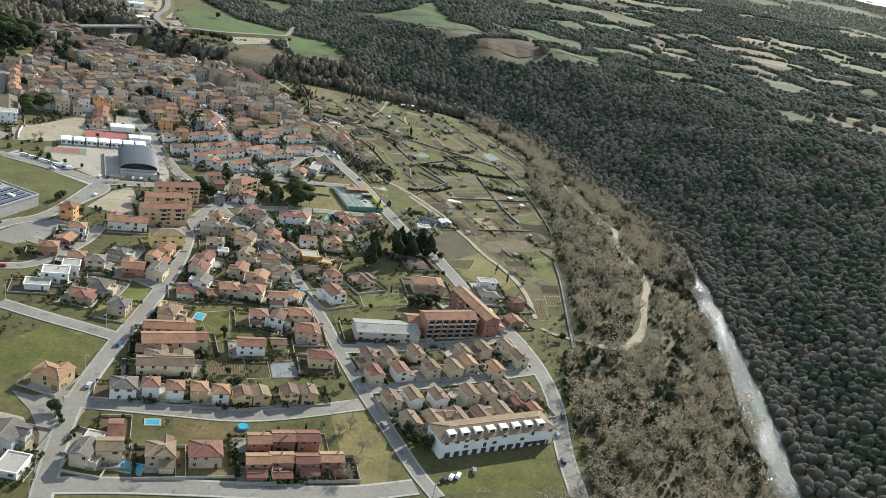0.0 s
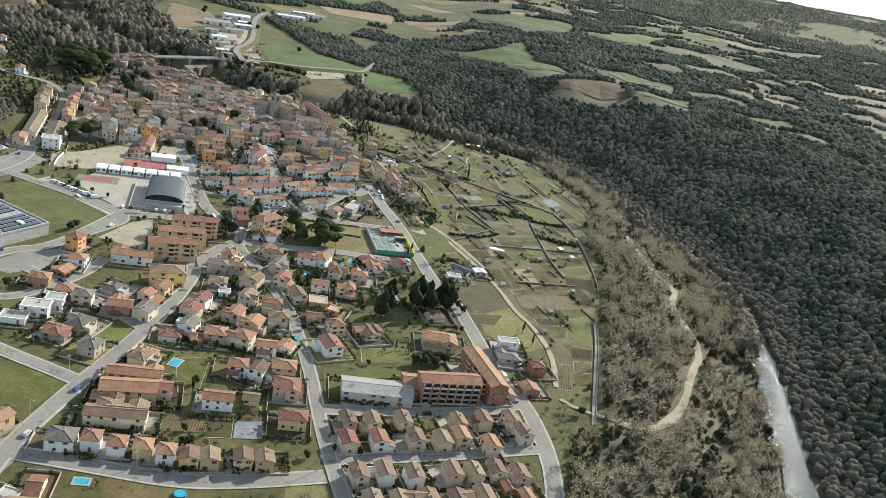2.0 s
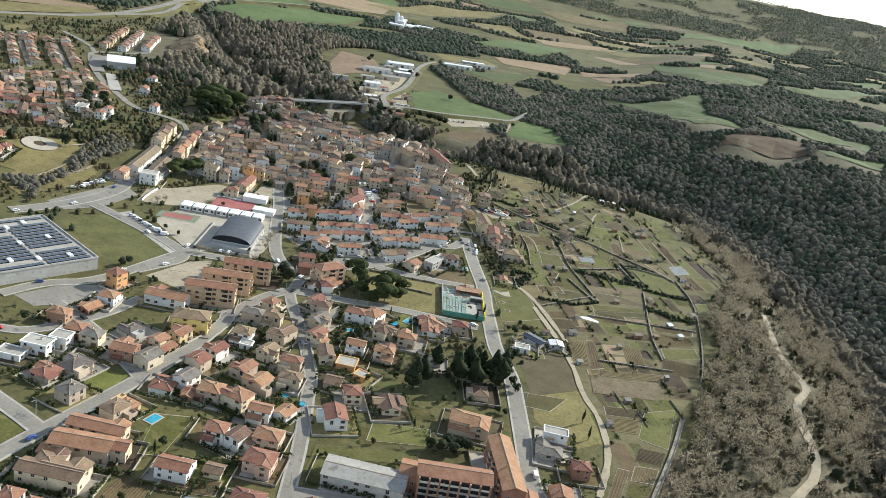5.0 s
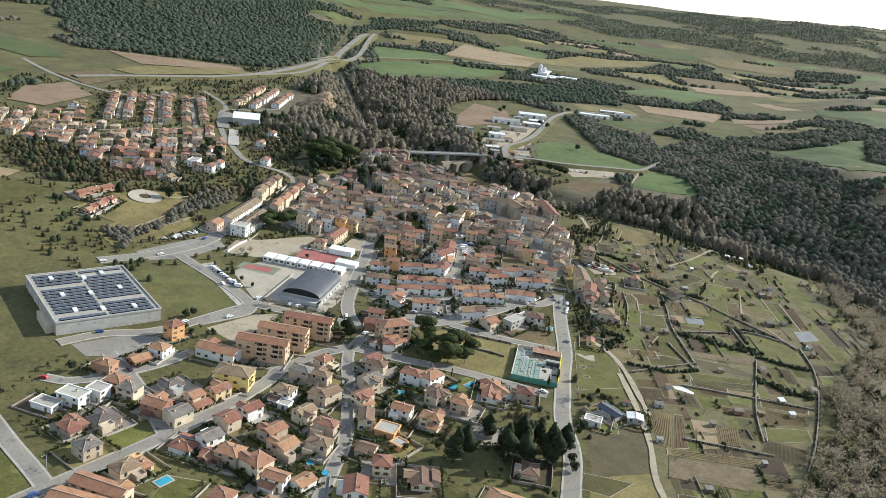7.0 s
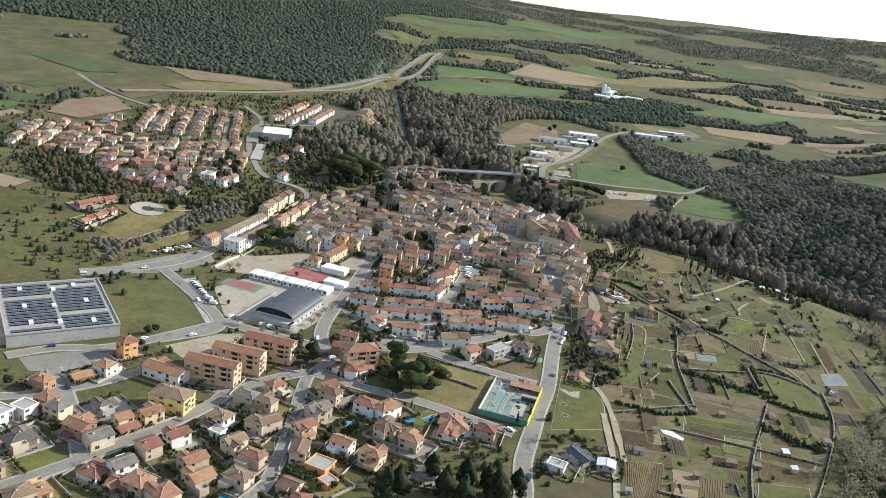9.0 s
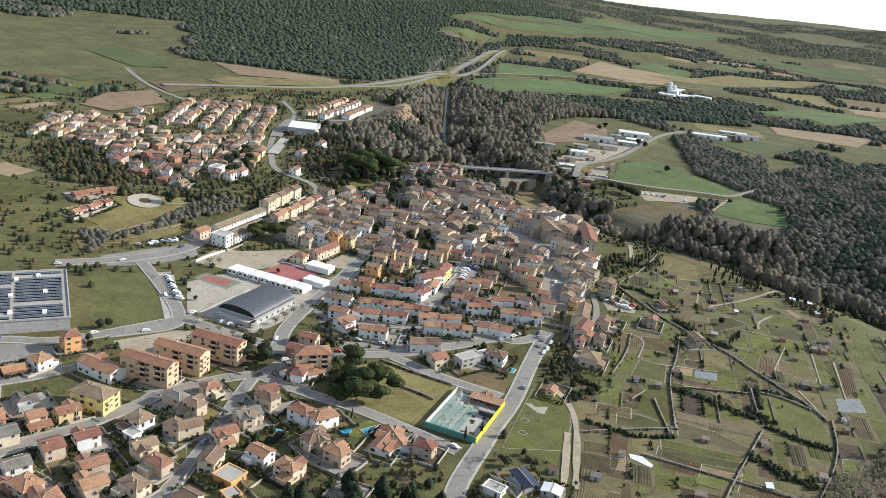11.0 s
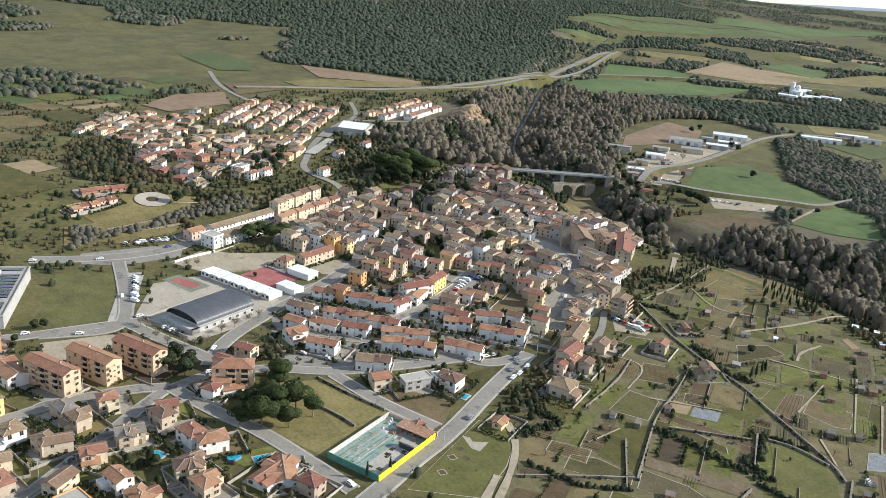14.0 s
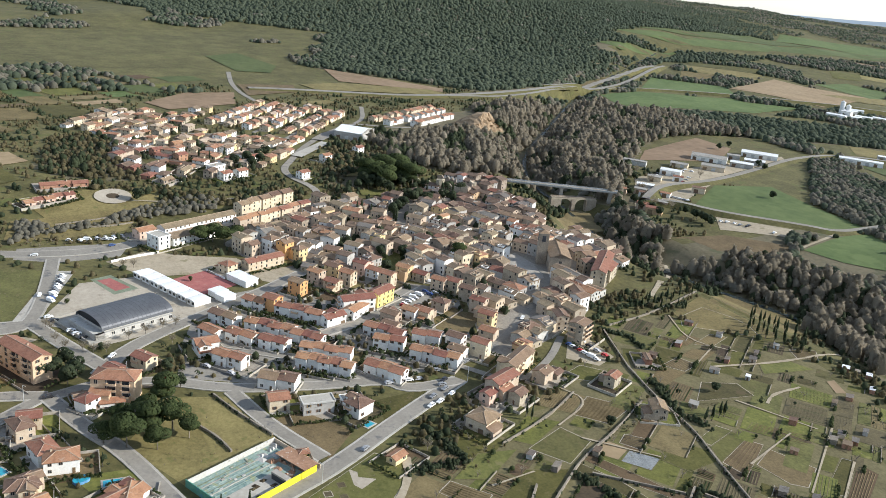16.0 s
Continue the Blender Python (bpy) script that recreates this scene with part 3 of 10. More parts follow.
def house(x, y, w, d, turn, storeys, roof, wall, tile, windows=1.0, category="house", name="house", label="", extra=True):
    """One house: walls, roof, chimney, windows, door and now and then a balcony or porch."""
    z = float(ground_z(x, y))
    base = new(name)
    base.matrix_world = pose(x, y, z, 0, 0, turn)
    h = storeys * 2.75 + 0.2
    if not label:
        size = {1: "low", 2: "two-storey", 3: "three-storey"}.get(storeys, "tall")
        label = f"{size} {KINDS[wall]} {category} roofed with {ROOFS[tile] if roof != 'flat' else 'a flat terrace'}"
    tagged(base, label, category)
    g = Geo()
    g.box(-w / 2, -d / 2, -2.0, w / 2, d / 2, h - 0.02)
    rg, rise = roof_geo(w, d, h, roof)
    if roof in ("gable", "shed"):
        inner = rise * (d / 2) / (d / 2 + 0.45) - 0.16
        for s in (-1, 1):
            xx = s * w / 2
            g.add([(xx, -d / 2, h - 0.05), (xx, d / 2, h - 0.05), (xx, 0, h + inner), (xx - s * 0.3, -d / 2, h - 0.05), (xx - s * 0.3, d / 2, h - 0.05), (xx - s * 0.3, 0, h + inner)],
                  [(0, 1, 2), (5, 4, 3), (0, 2, 5, 3), (1, 4, 5, 2)])
    far_off = math.dist((x, y), (235, 480)) > 430 and math.dist((x, y), (100, 250)) > 430
    if far_off:
        # windows too small to tell apart are set into the wall
        for sx, sy, run, a in side_sets(w, d):
            n = max(1, int(run / 3.4))
            for k in range(n * storeys):
                if RNG.random() < 0.8:
                    m = pose(sx, sy, 0, 0, 0, a) @ pose((k % n + 0.5) / n * run - run / 2 + RNG.uniform(-0.2, 0.2), 0, k // n * 2.75 + RNG.uniform(0.7, 1.2))
                    hole = Geo().box(-0.5, -0.02, 0, 0.5, 0.07, RNG.uniform(1.2, 1.7))
                    g.add([tuple(m @ Vector(p)) for p in hole.v], hole.f, RNG.choice((1, 1, 2)))
        windows = 0
    walls = part("wall", g, [WALLS[wall], GLASS, SHUTTER], base)
    top = part("roof", rg, [TILES[tile], MORTAR] if roof != "flat" else [WALLS[wall], CONCRETE], base)
    if roof != "shed" and category in ("house", "block of flats") and RNG.random() < 0.45:
        c = part("chimney", CHIMNEYM, [], top)
        c.matrix_basis = pose(RNG.uniform(-0.3, 0.3) * w, RNG.choice((-1, 1)) * d * 0.14, h + rise * 0.68)
    style = WINDOWS[0 if RNG.random() < 0.5 else 1]
    door = False
    for sx, sy, run, a in side_sets(w, d):
        facing = Matrix.Rotation(radians(turn + a), 2) @ Vector((0, 1))
        away = facing @ (Vector((150, 250)) - Vector((x, y))).normalized() < -0.15
        n = max(1, int(run / 4.1 * windows + 0.3)) if windows > 0 else 0
        for s in range(storeys):
            for k in range(0 if away else n):
                if RNG.random() < 0.38:
                    continue
                across = (k + 0.5) / n * run - run / 2 + RNG.uniform(-0.2, 0.2)
                m = pose(sx, sy, 0, 0, 0, a) @ pose(across, 0, s * 2.75 + 1.25)
                what, kind = "window", style
                if s == 0 and not away and k == 0 and not door and windows > 0:
                    what, kind, door = ("garage_door", GARAGEM, True) if run > 9 and RNG.random() < 0.4 else ("door", DOORM, True)
                    m = pose(sx, sy, 0, 0, 0, a) @ pose(across, 0, 0.15)
                elif RNG.random() < 0.14:
                    kind = WINDOWS[3] if s else WINDOWS[2]
                    m = pose(sx, sy, 0, 0, 0, a) @ pose(across, 0, s * 2.75 + (0.5 if s else 1.2))
                o = part(what, kind, [], walls)
                o.matrix_basis = m
        if storeys >= 2 and not away and run > 8 and RNG.random() < (0.12 if storeys == 2 else 0.6) and windows > 0.5:
            for s in range(1, storeys):
                o = part("balcony", BALCONYM, [], walls)
                o.matrix_basis = pose(sx, sy, 0, 0, 0, a) @ pose(run * 0.2, 0, s * 2.75 + 0.35)
    if storeys >= 4 and not far_off and category != "brick flats":
        # a second run of balconies on the long fronts; dark panes behind imitate shaded recesses
        for sx, sy, run, a in side_sets(w, d)[:2]:
            for s in range(1, storeys):
                for u in (-0.3, 0.02):
                    m = pose(sx, sy, 0, 0, 0, a) @ pose(run * u, 0, s * 2.75 + 0.35)
                    o = part("balcony", BALCONYM, [], walls)
                    o.matrix_basis = m
                    o = part("loggia_window", LOGGIAM, [], walls)
                    o.matrix_basis = m
    if extra and not far_off and category == "house" and w > 9 and d > 6 and storeys <= 3 and roof in ("hip", "gable") and RNG.random() < 0.55:
        # a cross wing under a lower gable of its own
        cw, jut, s = min(w * 0.5, d * 0.8), RNG.uniform(1.4, 3.0), RNG.choice((-1, 1))
        xc = RNG.choice((-1, 1)) * (w / 2 - cw / 2 - RNG.uniform(0.0, 0.8))
        run = jut + d / 2
        tip = base.matrix_world @ Vector((xc, s * (d / 2 + jut), 0))
        if not is_taken(np.array([tip.x]), np.array([tip.y]), ROADS)[0]:
            cg = Geo().box(-run / 2, -cw / 2, -1.6, run / 2, cw / 2, h - 0.04)
            cr, cross_rise = roof_geo(run, cw, h + 0.02, "gable")
            cg.add([(run / 2, -cw / 2, h - 0.05), (run / 2, cw / 2, h - 0.05), (run / 2, 0, h + cross_rise * 0.85)], [(0, 1, 2), (2, 1, 0)])
            placed = pose(xc, s * run / 2, 0, 0, 0, 90 * s)
            cross = part("cross_wing", cg, [WALLS[wall]], base)
            cross.matrix_basis = placed
            part("cross_roof", cr, [TILES[tile], MORTAR], cross)
            for fl in range(storeys):
                o = part("window", WINDOWS[1], [], cross)
                o.matrix_basis = pose(run / 2, 0, fl * 2.75 + 1.25, 0, 0, -90)
    if extra and category == "house" and w > 10 and storeys <= 2 and roof in ("hip", "gable") and RNG.random() < 0.45:
        # a lean-to porch on the front
        pg = Geo()
        s, pw, pd = RNG.choice((-1, 1)), w * RNG.uniform(0.35, 0.6), RNG.uniform(2.0, 3.2)
        y0 = -d / 2 if s < 0 else d / 2
        x0 = RNG.uniform(-w / 2, w / 2 - pw)
        pg.add([(x0, y0, 2.9), (x0 + pw, y0, 2.9), (x0 + pw, y0 + s * pd, 2.3), (x0, y0 + s * pd, 2.3), (x0, y0, 2.7), (x0 + pw, y0, 2.7), (x0 + pw, y0 + s * pd, 2.1), (x0, y0 + s * pd, 2.1)],
               [(0, 1, 2, 3), (7, 6, 5, 4), (3, 2, 6, 7), (1, 5, 6, 2), (0, 3, 7, 4)])
        for px in (x0 + 0.2, x0 + pw - 0.2):
            pg.box(px - 0.15, y0 + s * (pd - 0.35) - 0.15, -0.2, px + 0.15, y0 + s * (pd - 0.35) + 0.15, 2.15, 1)
        part("porch", pg, [TILES[tile], WALLS[wall]], base, "tiled lean-to porch")
    if extra and category == "house" and w > 7 and roof in ("hip", "gable") and RNG.random() < 0.6:
        # a lower wing with its own roof or terrace
        ag, s, aw, ad = Geo(), RNG.choice((-1, 1)), w * RNG.uniform(0.4, 0.7), RNG.uniform(2.4, 4.0)
        ah = 3.0 if storeys < 3 else 5.8
        x0, y0 = RNG.choice((-w / 2 + 0.1, w / 2 - aw - 0.1)), (d / 2 if s > 0 else -d / 2 - ad)
        corner = [base.matrix_world @ Vector((x0 + a * aw, y0 + b * ad, 0)) for a in (0, 1) for b in (0, 1)]
        if is_taken(np.array([v.x for v in corner]), np.array([v.y for v in corner]), ROADS).any():
            pass
        elif RNG.random() < 0.5:
            ag.tray(x0, y0, x0 + aw, y0 + ad, -1.5, ah + 0.8, 0.22, ah)
            part("wing", ag, [WALLS[wall]], base, "flat wing with a walled terrace")
        else:
            ag.box(x0, y0, -1.5, x0 + aw, y0 + ad, ah)
            lower = part("wing", ag, [WALLS[wall]], base)
            hi, lo = (y0 - 0.0, y0 + ad + 0.4) if s > 0 else (y0 + ad, y0 - 0.4)
            q = [(x0 - 0.3, hi, ah + 1.1), (x0 + aw + 0.3, hi, ah + 1.1), (x0 + aw + 0.3, lo, ah), (x0 - 0.3, lo, ah)]
            part("wing_roof", Geo().add(q + [(u, v, t - 0.2) for u, v, t in q], [(0, 1, 2, 3), (7, 6, 5, 4), (3, 2, 6, 7), (1, 5, 6, 2), (0, 3, 7, 4), (0, 4, 5, 1)]), [TILES[tile]], lower)
    take_disc(x, y, max(w, d) / 2 + 1.5)
    LOTS.append((x, y, w, d, turn, category, wall))
    return base


LOTS = []


class Quarter:
    """Many small far houses joined into one mesh of kind stuff."""
    def __init__(self):
        self.v, self.f, self.m, self.mats = [], [], [], []

    def put(self, geo, mats, m):
        k = len(self.v)
        for mat in mats:
            if mat not in self.mats:
                self.mats.append(mat)
        self.v += [tuple(m @ Vector(p)) for p in geo.v]
        self.f += [tuple(i + k for i in f) for f in geo.f]
        self.m += [self.mats.index(mats[i]) for i in geo.m]

    def house(self, x, y, w, d, turn, storeys, roof, wall, tile):
        m = pose(x, y, float(ground_z(x, y)), 0, 0, turn)
        h = storeys * 2.75 + 0.2
        g = Geo().box(-w / 2, -d / 2, -2, w / 2, d / 2, h - 0.02)
        rg, rise = roof_geo(w, d, h, roof, pitch=0.3 if roof != "shed" else None)
        if roof == "gable":
            for s in (-1, 1):
                g.add([(s * w / 2, -d / 2, h - 0.05), (s * w / 2, d / 2, h - 0.05), (s * w / 2, 0, h + rise * 0.85)], [(0, 1, 2), (2, 1, 0)])
        self.put(g, [WALLS[wall]], m)
        self.put(rg, [TILES[tile], MORTAR], m)
        for sx, sy, run, a in side_sets(w, d):
            n = max(1, int(run / 3.6))
            for s in range(storeys):
                for k in range(n):
                    if RNG.random() < 0.75:
                        self.put(Geo().box(-0.5, -0.02, 0, 0.5, 0.07, 1.25), [GLASS if RNG.random() < 0.6 else SHUTTER], m @ pose(sx, sy, 0, 0, 0, a) @ pose((k + 0.5) / n * run - run / 2, 0, s * 2.75 + 1.2))
        take_disc(x, y, max(w, d) / 2)

    def finish(self, name, label):
        ob = new(name, mesh_of(name, self.v, self.f, self.mats, self.m))
        return tagged(ob, label, "houses", kind="stuff")


def terrace(x0, y0, x1, y1, n, depth, storeys, wall, tile, gap):
    """A row of n attached houses between the two ends of its ridge."""
    run = math.hypot(x1 - x0, y1 - y0)
    turn = math.degrees(math.atan2(y1 - y0, x1 - x0))
    wd = run / n
    for k in range(n):
        u = (k + 0.5) / n
        jog = (k % 2) * 1.2 + RNG.uniform(-0.3, 0.3)
        nx_, ny_ = -math.sin(radians(turn)), math.cos(radians(turn))
        house(x0 + u * (x1 - x0) + jog * nx_, y0 + u * (y1 - y0) + jog * ny_, wd - 0.15 - gap, depth, turn, storeys, "gable", wall, tile,
              label=f"{'white' if wall == 'white' else KINDS[wall]} terraced house with a roof of {ROOFS[tile]}", extra=False)["group"] = "terraced houses"

# ---- open ground ----
LIFTS = [0.0]


def field(mat, label, *poly):
    LIFTS[0] += 0.0015
    cx, cy = sum(p[0] for p in poly) / len(poly), sum(p[1] for p in poly) / len(poly)
    far = math.dist((cx, cy), (150, 250))
    if far < 700:
        OPEN_FIELDS.append(list(poly))
    if far > 750:
        # an open margin of rough grass round the far fields
        for back in (12, 24, 36, 48):
            take_poly([(x + (150 - cx) / far * back * far / 1400, y + (250 - cy) / far * back * far / 1400) for x, y in poly])
    return drape("field", list(poly), mat, 0.03 + LIFTS[0], label=label, category="field")


def yard(mat, name, label, *poly):
    LIFTS[0] += 0.0015
    return drape(name, list(poly), mat, 0.05 + LIFTS[0], label=label, category="yard")


def verge(*line):
    """The wide dry bank along the trunk road."""
    tagged(strip("verge", list(line), 34, DRYGRASS, 0.12, wobble=5)[0], "dry grass verge along the trunk road", "verge", kind="structure")
    for p in resample(list(line), 8):
        take_disc(*p, 14)


OPEN_FIELDS = []
ZONES = {}
OLD_WALLS = []


def old_wall(*line):
    """A dry-stone field wall overgrown with scrub."""
    ob, a = strip("field_wall", list(line), 0.7, DRYSTONE, 0.0, height=1.1, wobble=0.12)
    tagged(ob, "overgrown dry-stone field wall between gardens", "wall")
    OLD_WALLS.extend(resample(rounded(list(line)), 0.7))
    for p in resample(list(line), 4):
        take_disc(*p, 0.8)


def channel(*line):
    """A raised concrete irrigation channel with two side walls."""
    base = new("irrigation_channel")
    tagged(base, "straight pale concrete irrigation channel on the ground", "channel")
    for off, wide, high in ((-0.95, 0.3, 0.9), (0.95, 0.3, 0.9), (0.0, 1.6, 0.35)):
        strip("side_wall" if off else "bed", list(line), wide, PAVED, 0.0, parent=base, height=high, offset=off)
    for p in resample(list(line), 4):
        take_disc(*p, 2.5)


def zone(name, *poly):
    ZONES[name] = list(poly)


PLOTS = []
PATH_WOOD = surface("fence_board", (0.16, 0.13, 0.10), (0.28, 0.24, 0.19), 1.0, 0.2, 0.9, 0.0, spread=0.3)


NETTING = surface("grey_garden_netting", (0.13, 0.14, 0.14), (0.26, 0.27, 0.265), 1.6, 0.2, 0.8, 0.1, stain=(0.13, 0.12, 0.08))
WHITESHEET = surface("white_plastic_sheet", (0.55, 0.52, 0.46), (0.78, 0.75, 0.69), 0.8, 0.2, 0.5, 0.1)
RUSSET = surface("russet_winter_grass", (0.105, 0.078, 0.045), (0.195, 0.15, 0.088), 0.6, 0.08, 0.95, 0.3, stain=(0.09, 0.085, 0.038))
LAWNGREEN = surface("sunlit_winter_lawn", (0.075, 0.08, 0.019), (0.155, 0.148, 0.044), 0.6, 0.06, 0.95, 0.2, spread=0.15, stain=(0.14, 0.125, 0.05))
BED_POLYS, BED_EDGES, bed_base = [], Geo(), new("garden_beds")


def bed(mat, *ring):
    """One bed of the gardens, with a narrow pale edge round it."""
    k = len(BED_POLYS)
    BED_POLYS.append(list(ring))
    drape("garden_bed", list(ring), mat, 0.11 + 0.0006 * k, parent=bed_base, take=False)
    cx, cy = sum(p[0] for p in ring) / len(ring), sum(p[1] for p in ring) / len(ring)
    out = [(x + 0.45 * (x - cx) / max(1, math.dist((x, y), (cx, cy))), y + 0.45 * (y - cy) / max(1, math.dist((x, y), (cx, cy)))) for x, y in ring]
    n = len(ring)
    z = [float(ground_z(x, y)) + 0.15 + 0.0006 * k for x, y in list(ring) + out]
    BED_EDGES.add([(x, y, h) for (x, y), h in zip(list(ring) + out, z)], [(i, n + i, n + (i + 1) % n, (i + 1) % n) for i in range(n)], k % 2)
    if mat in (SOIL, DARKSOIL):
        # furrows along the longer side
        a, b, c, d = (Vector((*ring[i], 0)) for i in (0, 1, 2, n - 1))
        if (b - a).length < (d - a).length:
            b, d = d, b
        m = int((d - a).length / 1.1)
        for i in range(1, m):
            p = a + (d - a) * i / m
            q = b + (c - b) * i / m if n == 4 and b != d else None
            if n == 4:
                w = (q - p).normalized().cross(Vector((0, 0, 1))) * 0.22
                p, q, up = p + (q - p) * 0.04, p + (q - p) * 0.96, Vector((0, 0, float(ground_z(p.x, p.y)) + 0.14 + 0.0006 * k))
                BED_ROWS.add([tuple(p - w + up), tuple(q - w + up), tuple(q + up + Vector((0, 0, 0.14))), tuple(p + up + Vector((0, 0, 0.14))), tuple(p + w + up), tuple(q + w + up)], [(0, 1, 2, 3), (3, 2, 5, 4)])


BED_ROWS = Geo()


def allotments(seed, *poly):
    """Garden plots: the outline is cut again and again into smaller beds of soil, grass and stubble."""
    rng = random.Random(seed)
    base = new("allotment_gardens")
    tagged(base, "patchwork of small soil and grass allotment beds", "garden", kind="structure")
    turn = radians(-58)
    c, s = math.cos(turn), math.sin(turn)
    loc = [(c * x + s * y, -s * x + c * y) for x, y in poly]
    xs, ys = [p[0] for p in loc], [p[1] for p in loc]
    beds = [(min(xs), min(ys), max(xs), max(ys), 0)]
    mats = [SOIL, DARKSOIL, GRASS, PLOTGRASS, GRASS, SOIL, PLOTGRASS, GRASS, PLOTGRASS, DARKSOIL]
    made = []
    while beds:
        x0, y0, x1, y1, deep = beds.pop()
        w, h = x1 - x0, y1 - y0
        if w * h > 380 or (w * h > 75 and rng.random() < 0.5):
            u = rng.uniform(0.3, 0.7)
            gap = 0.3 if w * h < 500 else 0.9
            if w > h * rng.uniform(0.9, 3.2):
                beds += [(x0, y0, x0 + u * w - gap, y1, deep + 1), (x0 + u * w + gap, y0, x1, y1, deep + 1)]
            else:
                beds += [(x0, y0, x1, y0 + u * h - gap, deep + 1), (x0, y0 + u * h + gap, x1, y1, deep + 1)]
            continue
        px, py = (x0 + x1) / 2, (y0 + y1) / 2
        if not inside(np.array([px]), np.array([py]), loc)[0] or min(w, h) < 2.2:
            continue
        wx, wy = c * px - s * py, s * px + c * py
        if is_taken(np.array([wx]), np.array([wy]))[0] or any(inside(np.array([wx]), np.array([wy]), b)[0] for b in BED_POLYS):
            continue
        ring = [(c * a - s * b, s * a + c * b) for a, b in ((x0, y0), (x1, y0), (x1, y1), (x0, y1))]
        ring = [(a + rng.uniform(-0.6, 0.6), b + rng.uniform(-0.6, 0.6)) for a, b in ring]
        made.append((math.dist((wx, wy), (235, 480)), ring, mats[int(rng.random() * len(mats))], wx, wy, w, h))
    made.sort(key=lambda b: b[0])
    rest = Geo()
    for k, (_, ring, m, wx, wy, w, h) in enumerate(made):
        lift = 0.05 + 0.0005 * (k % 40)
        PLOTS.append((wx, wy, w, h, -58, m in (SOIL, DARKSOIL)))
        if k < 100:
            drape("garden_bed", ring, m, lift, parent=base, take=False)
        else:
            z = ground_z(np.array([a for a, b in ring]), np.array([b for a, b in ring])) + lift + 0.1
            rest.add([(a, b, float(q)) for (a, b), q in zip(ring, z)], [(0, 1, 2, 3)], mats.index(m))
    if rest.f:
        tagged(part("farther_beds", rest, mats, base), kind="stuff")
    drape("garden_path", list(poly), TRODDEN, 0.02, parent=base, take=False)
    take_poly(list(poly))
    return base


def patchwork(seed, turn, most, *poly):
    """Farmland: the outline is cut into fields of crops, fallow and grass with rough margins."""
    rng = random.Random(seed)
    base = new("farmland")
    tagged(base, "patchwork of green and fallow winter fields", "fields", kind="structure")
    c, s = math.cos(radians(turn)), math.sin(radians(turn))
    loc = [(c * x + s * y, -s * x + c * y) for x, y in poly]
    xs, ys = [p[0] for p in loc], [p[1] for p in loc]
    beds, k = [(min(xs), min(ys), max(xs), max(ys))], 0
    while beds:
        x0, y0, x1, y1 = beds.pop()
        w, h = x1 - x0, y1 - y0
        if w * h > most or (w * h > most * 0.35 and rng.random() < 0.5):
            u, gap = rng.uniform(0.35, 0.65), rng.uniform(1, 7)
            if w > h * rng.uniform(0.6, 1.4):
                beds += [(x0, y0, x0 + u * w - gap, y1), (x0 + u * w + gap, y0, x1, y1)]
            else:
                beds += [(x0, y0, x1, y0 + u * h - gap), (x0, y0 + u * h + gap, x1, y1)]
            continue
        px, py = (x0 + x1) / 2, (y0 + y1) / 2
        ring = [(a + rng.uniform(-0.06, 0.06) * w, b + rng.uniform(-0.06, 0.06) * h) for a, b in ((x0, y0), (px, y0), (x1, y0), (x1, py), (x1, y1), (px, y1), (x0, y1), (x0, py))]
        ring = [(c * a - s * b, s * a + c * b) for a, b in ring]
        wx, wy = c * px - s * py, s * px + c * py
        around = np.array(ring + [(wx, wy)])
        if not inside(np.array([px]), np.array([py]), loc)[0] or is_taken(around[:, 0], around[:, 1]).any() or any(inside(around[:, 0], around[:, 1], ZONES[n]).any() for n in ("suburb", "rowhouses", "left_wood", "left_slope", "old_town", "upstream_wood", "north_belt", "hill_forest")) or rng.random() < 0.22:
            continue
        k += 1
        drape("field", ring, rng.choice((CROP, CROP, DRYGRASS, TAN, SOIL, GRASS, DRYGRASS)), 0.05 + 0.001 * (k % 30), step=40, parent=base)
    return base

# meadows and open ground in the town
field(PLOTGRASS, 'olive winter grass field beside the car park', (-258.8, 496.5), (-246.9, 528.3), (-179.8, 505.4), (-189.2, 471.1))
field(GRASS, 'rough green meadow between two streets', (-146.4, 314.2), (-132, 336.7), (-107.3, 332.6), (-108.8, 305.9), (-117.7, 307.6), (-134.7, 289.3))
field(GRASS, 'mown grass plot', (-125.3, 362.4), (-120.7, 381.9), (-105.9, 384.9), (-101.2, 367.8), (-102.7, 347.4))
field(DRYGRASS, 'dry grass building plot with weeds', (-2.9, 303.4), (10.7, 308.4), (23.9, 285.6), (23.9, 263.9), (9.6, 257.9))
field(GRASS, 'lawn beside the long white building', (39.5, 270.3), (93.4, 302.7), (97.8, 280.1), (44.1, 261.8))
field(DRYGRASS, 'fallow garden', (-64.3, 282.6), (-34.7, 287.3), (-36.8, 275.9), (-59.8, 270.8))
field(GRASS, 'walled grass yard beside the shed', (-13.5, 390.2), (23.4, 405.4), (25.5, 398.8), (0.1, 383.3), (2.3, 367.8), (-2.8, 364.8))
field(GRASS, 'garden lawn', (-7.9, 413.7), (20, 425.7), (27.6, 420.9), (2.6, 404.3))
field(GRASS, 'garden lawn', (6.1, 440.5), (15.3, 449.7), (22.4, 439.9), (13.3, 434.4))
field(GRASS, 'grass plot behind the houses', (-76.9, 364.4), (-65, 377.6), (-58.4, 362.1), (-66.6, 348.5))
field(DARKSOIL, 'dark ploughed patch beside the street', (32.7, 531.8), (54.8, 558.2), (73.6, 518.9), (53.8, 494.1))
field(DRYGRASS, 'rough grass field beside the street', (53.8, 494.1), (74.4, 518.1), (95.9, 476.1), (80.8, 456.2), (60.3, 474.8))
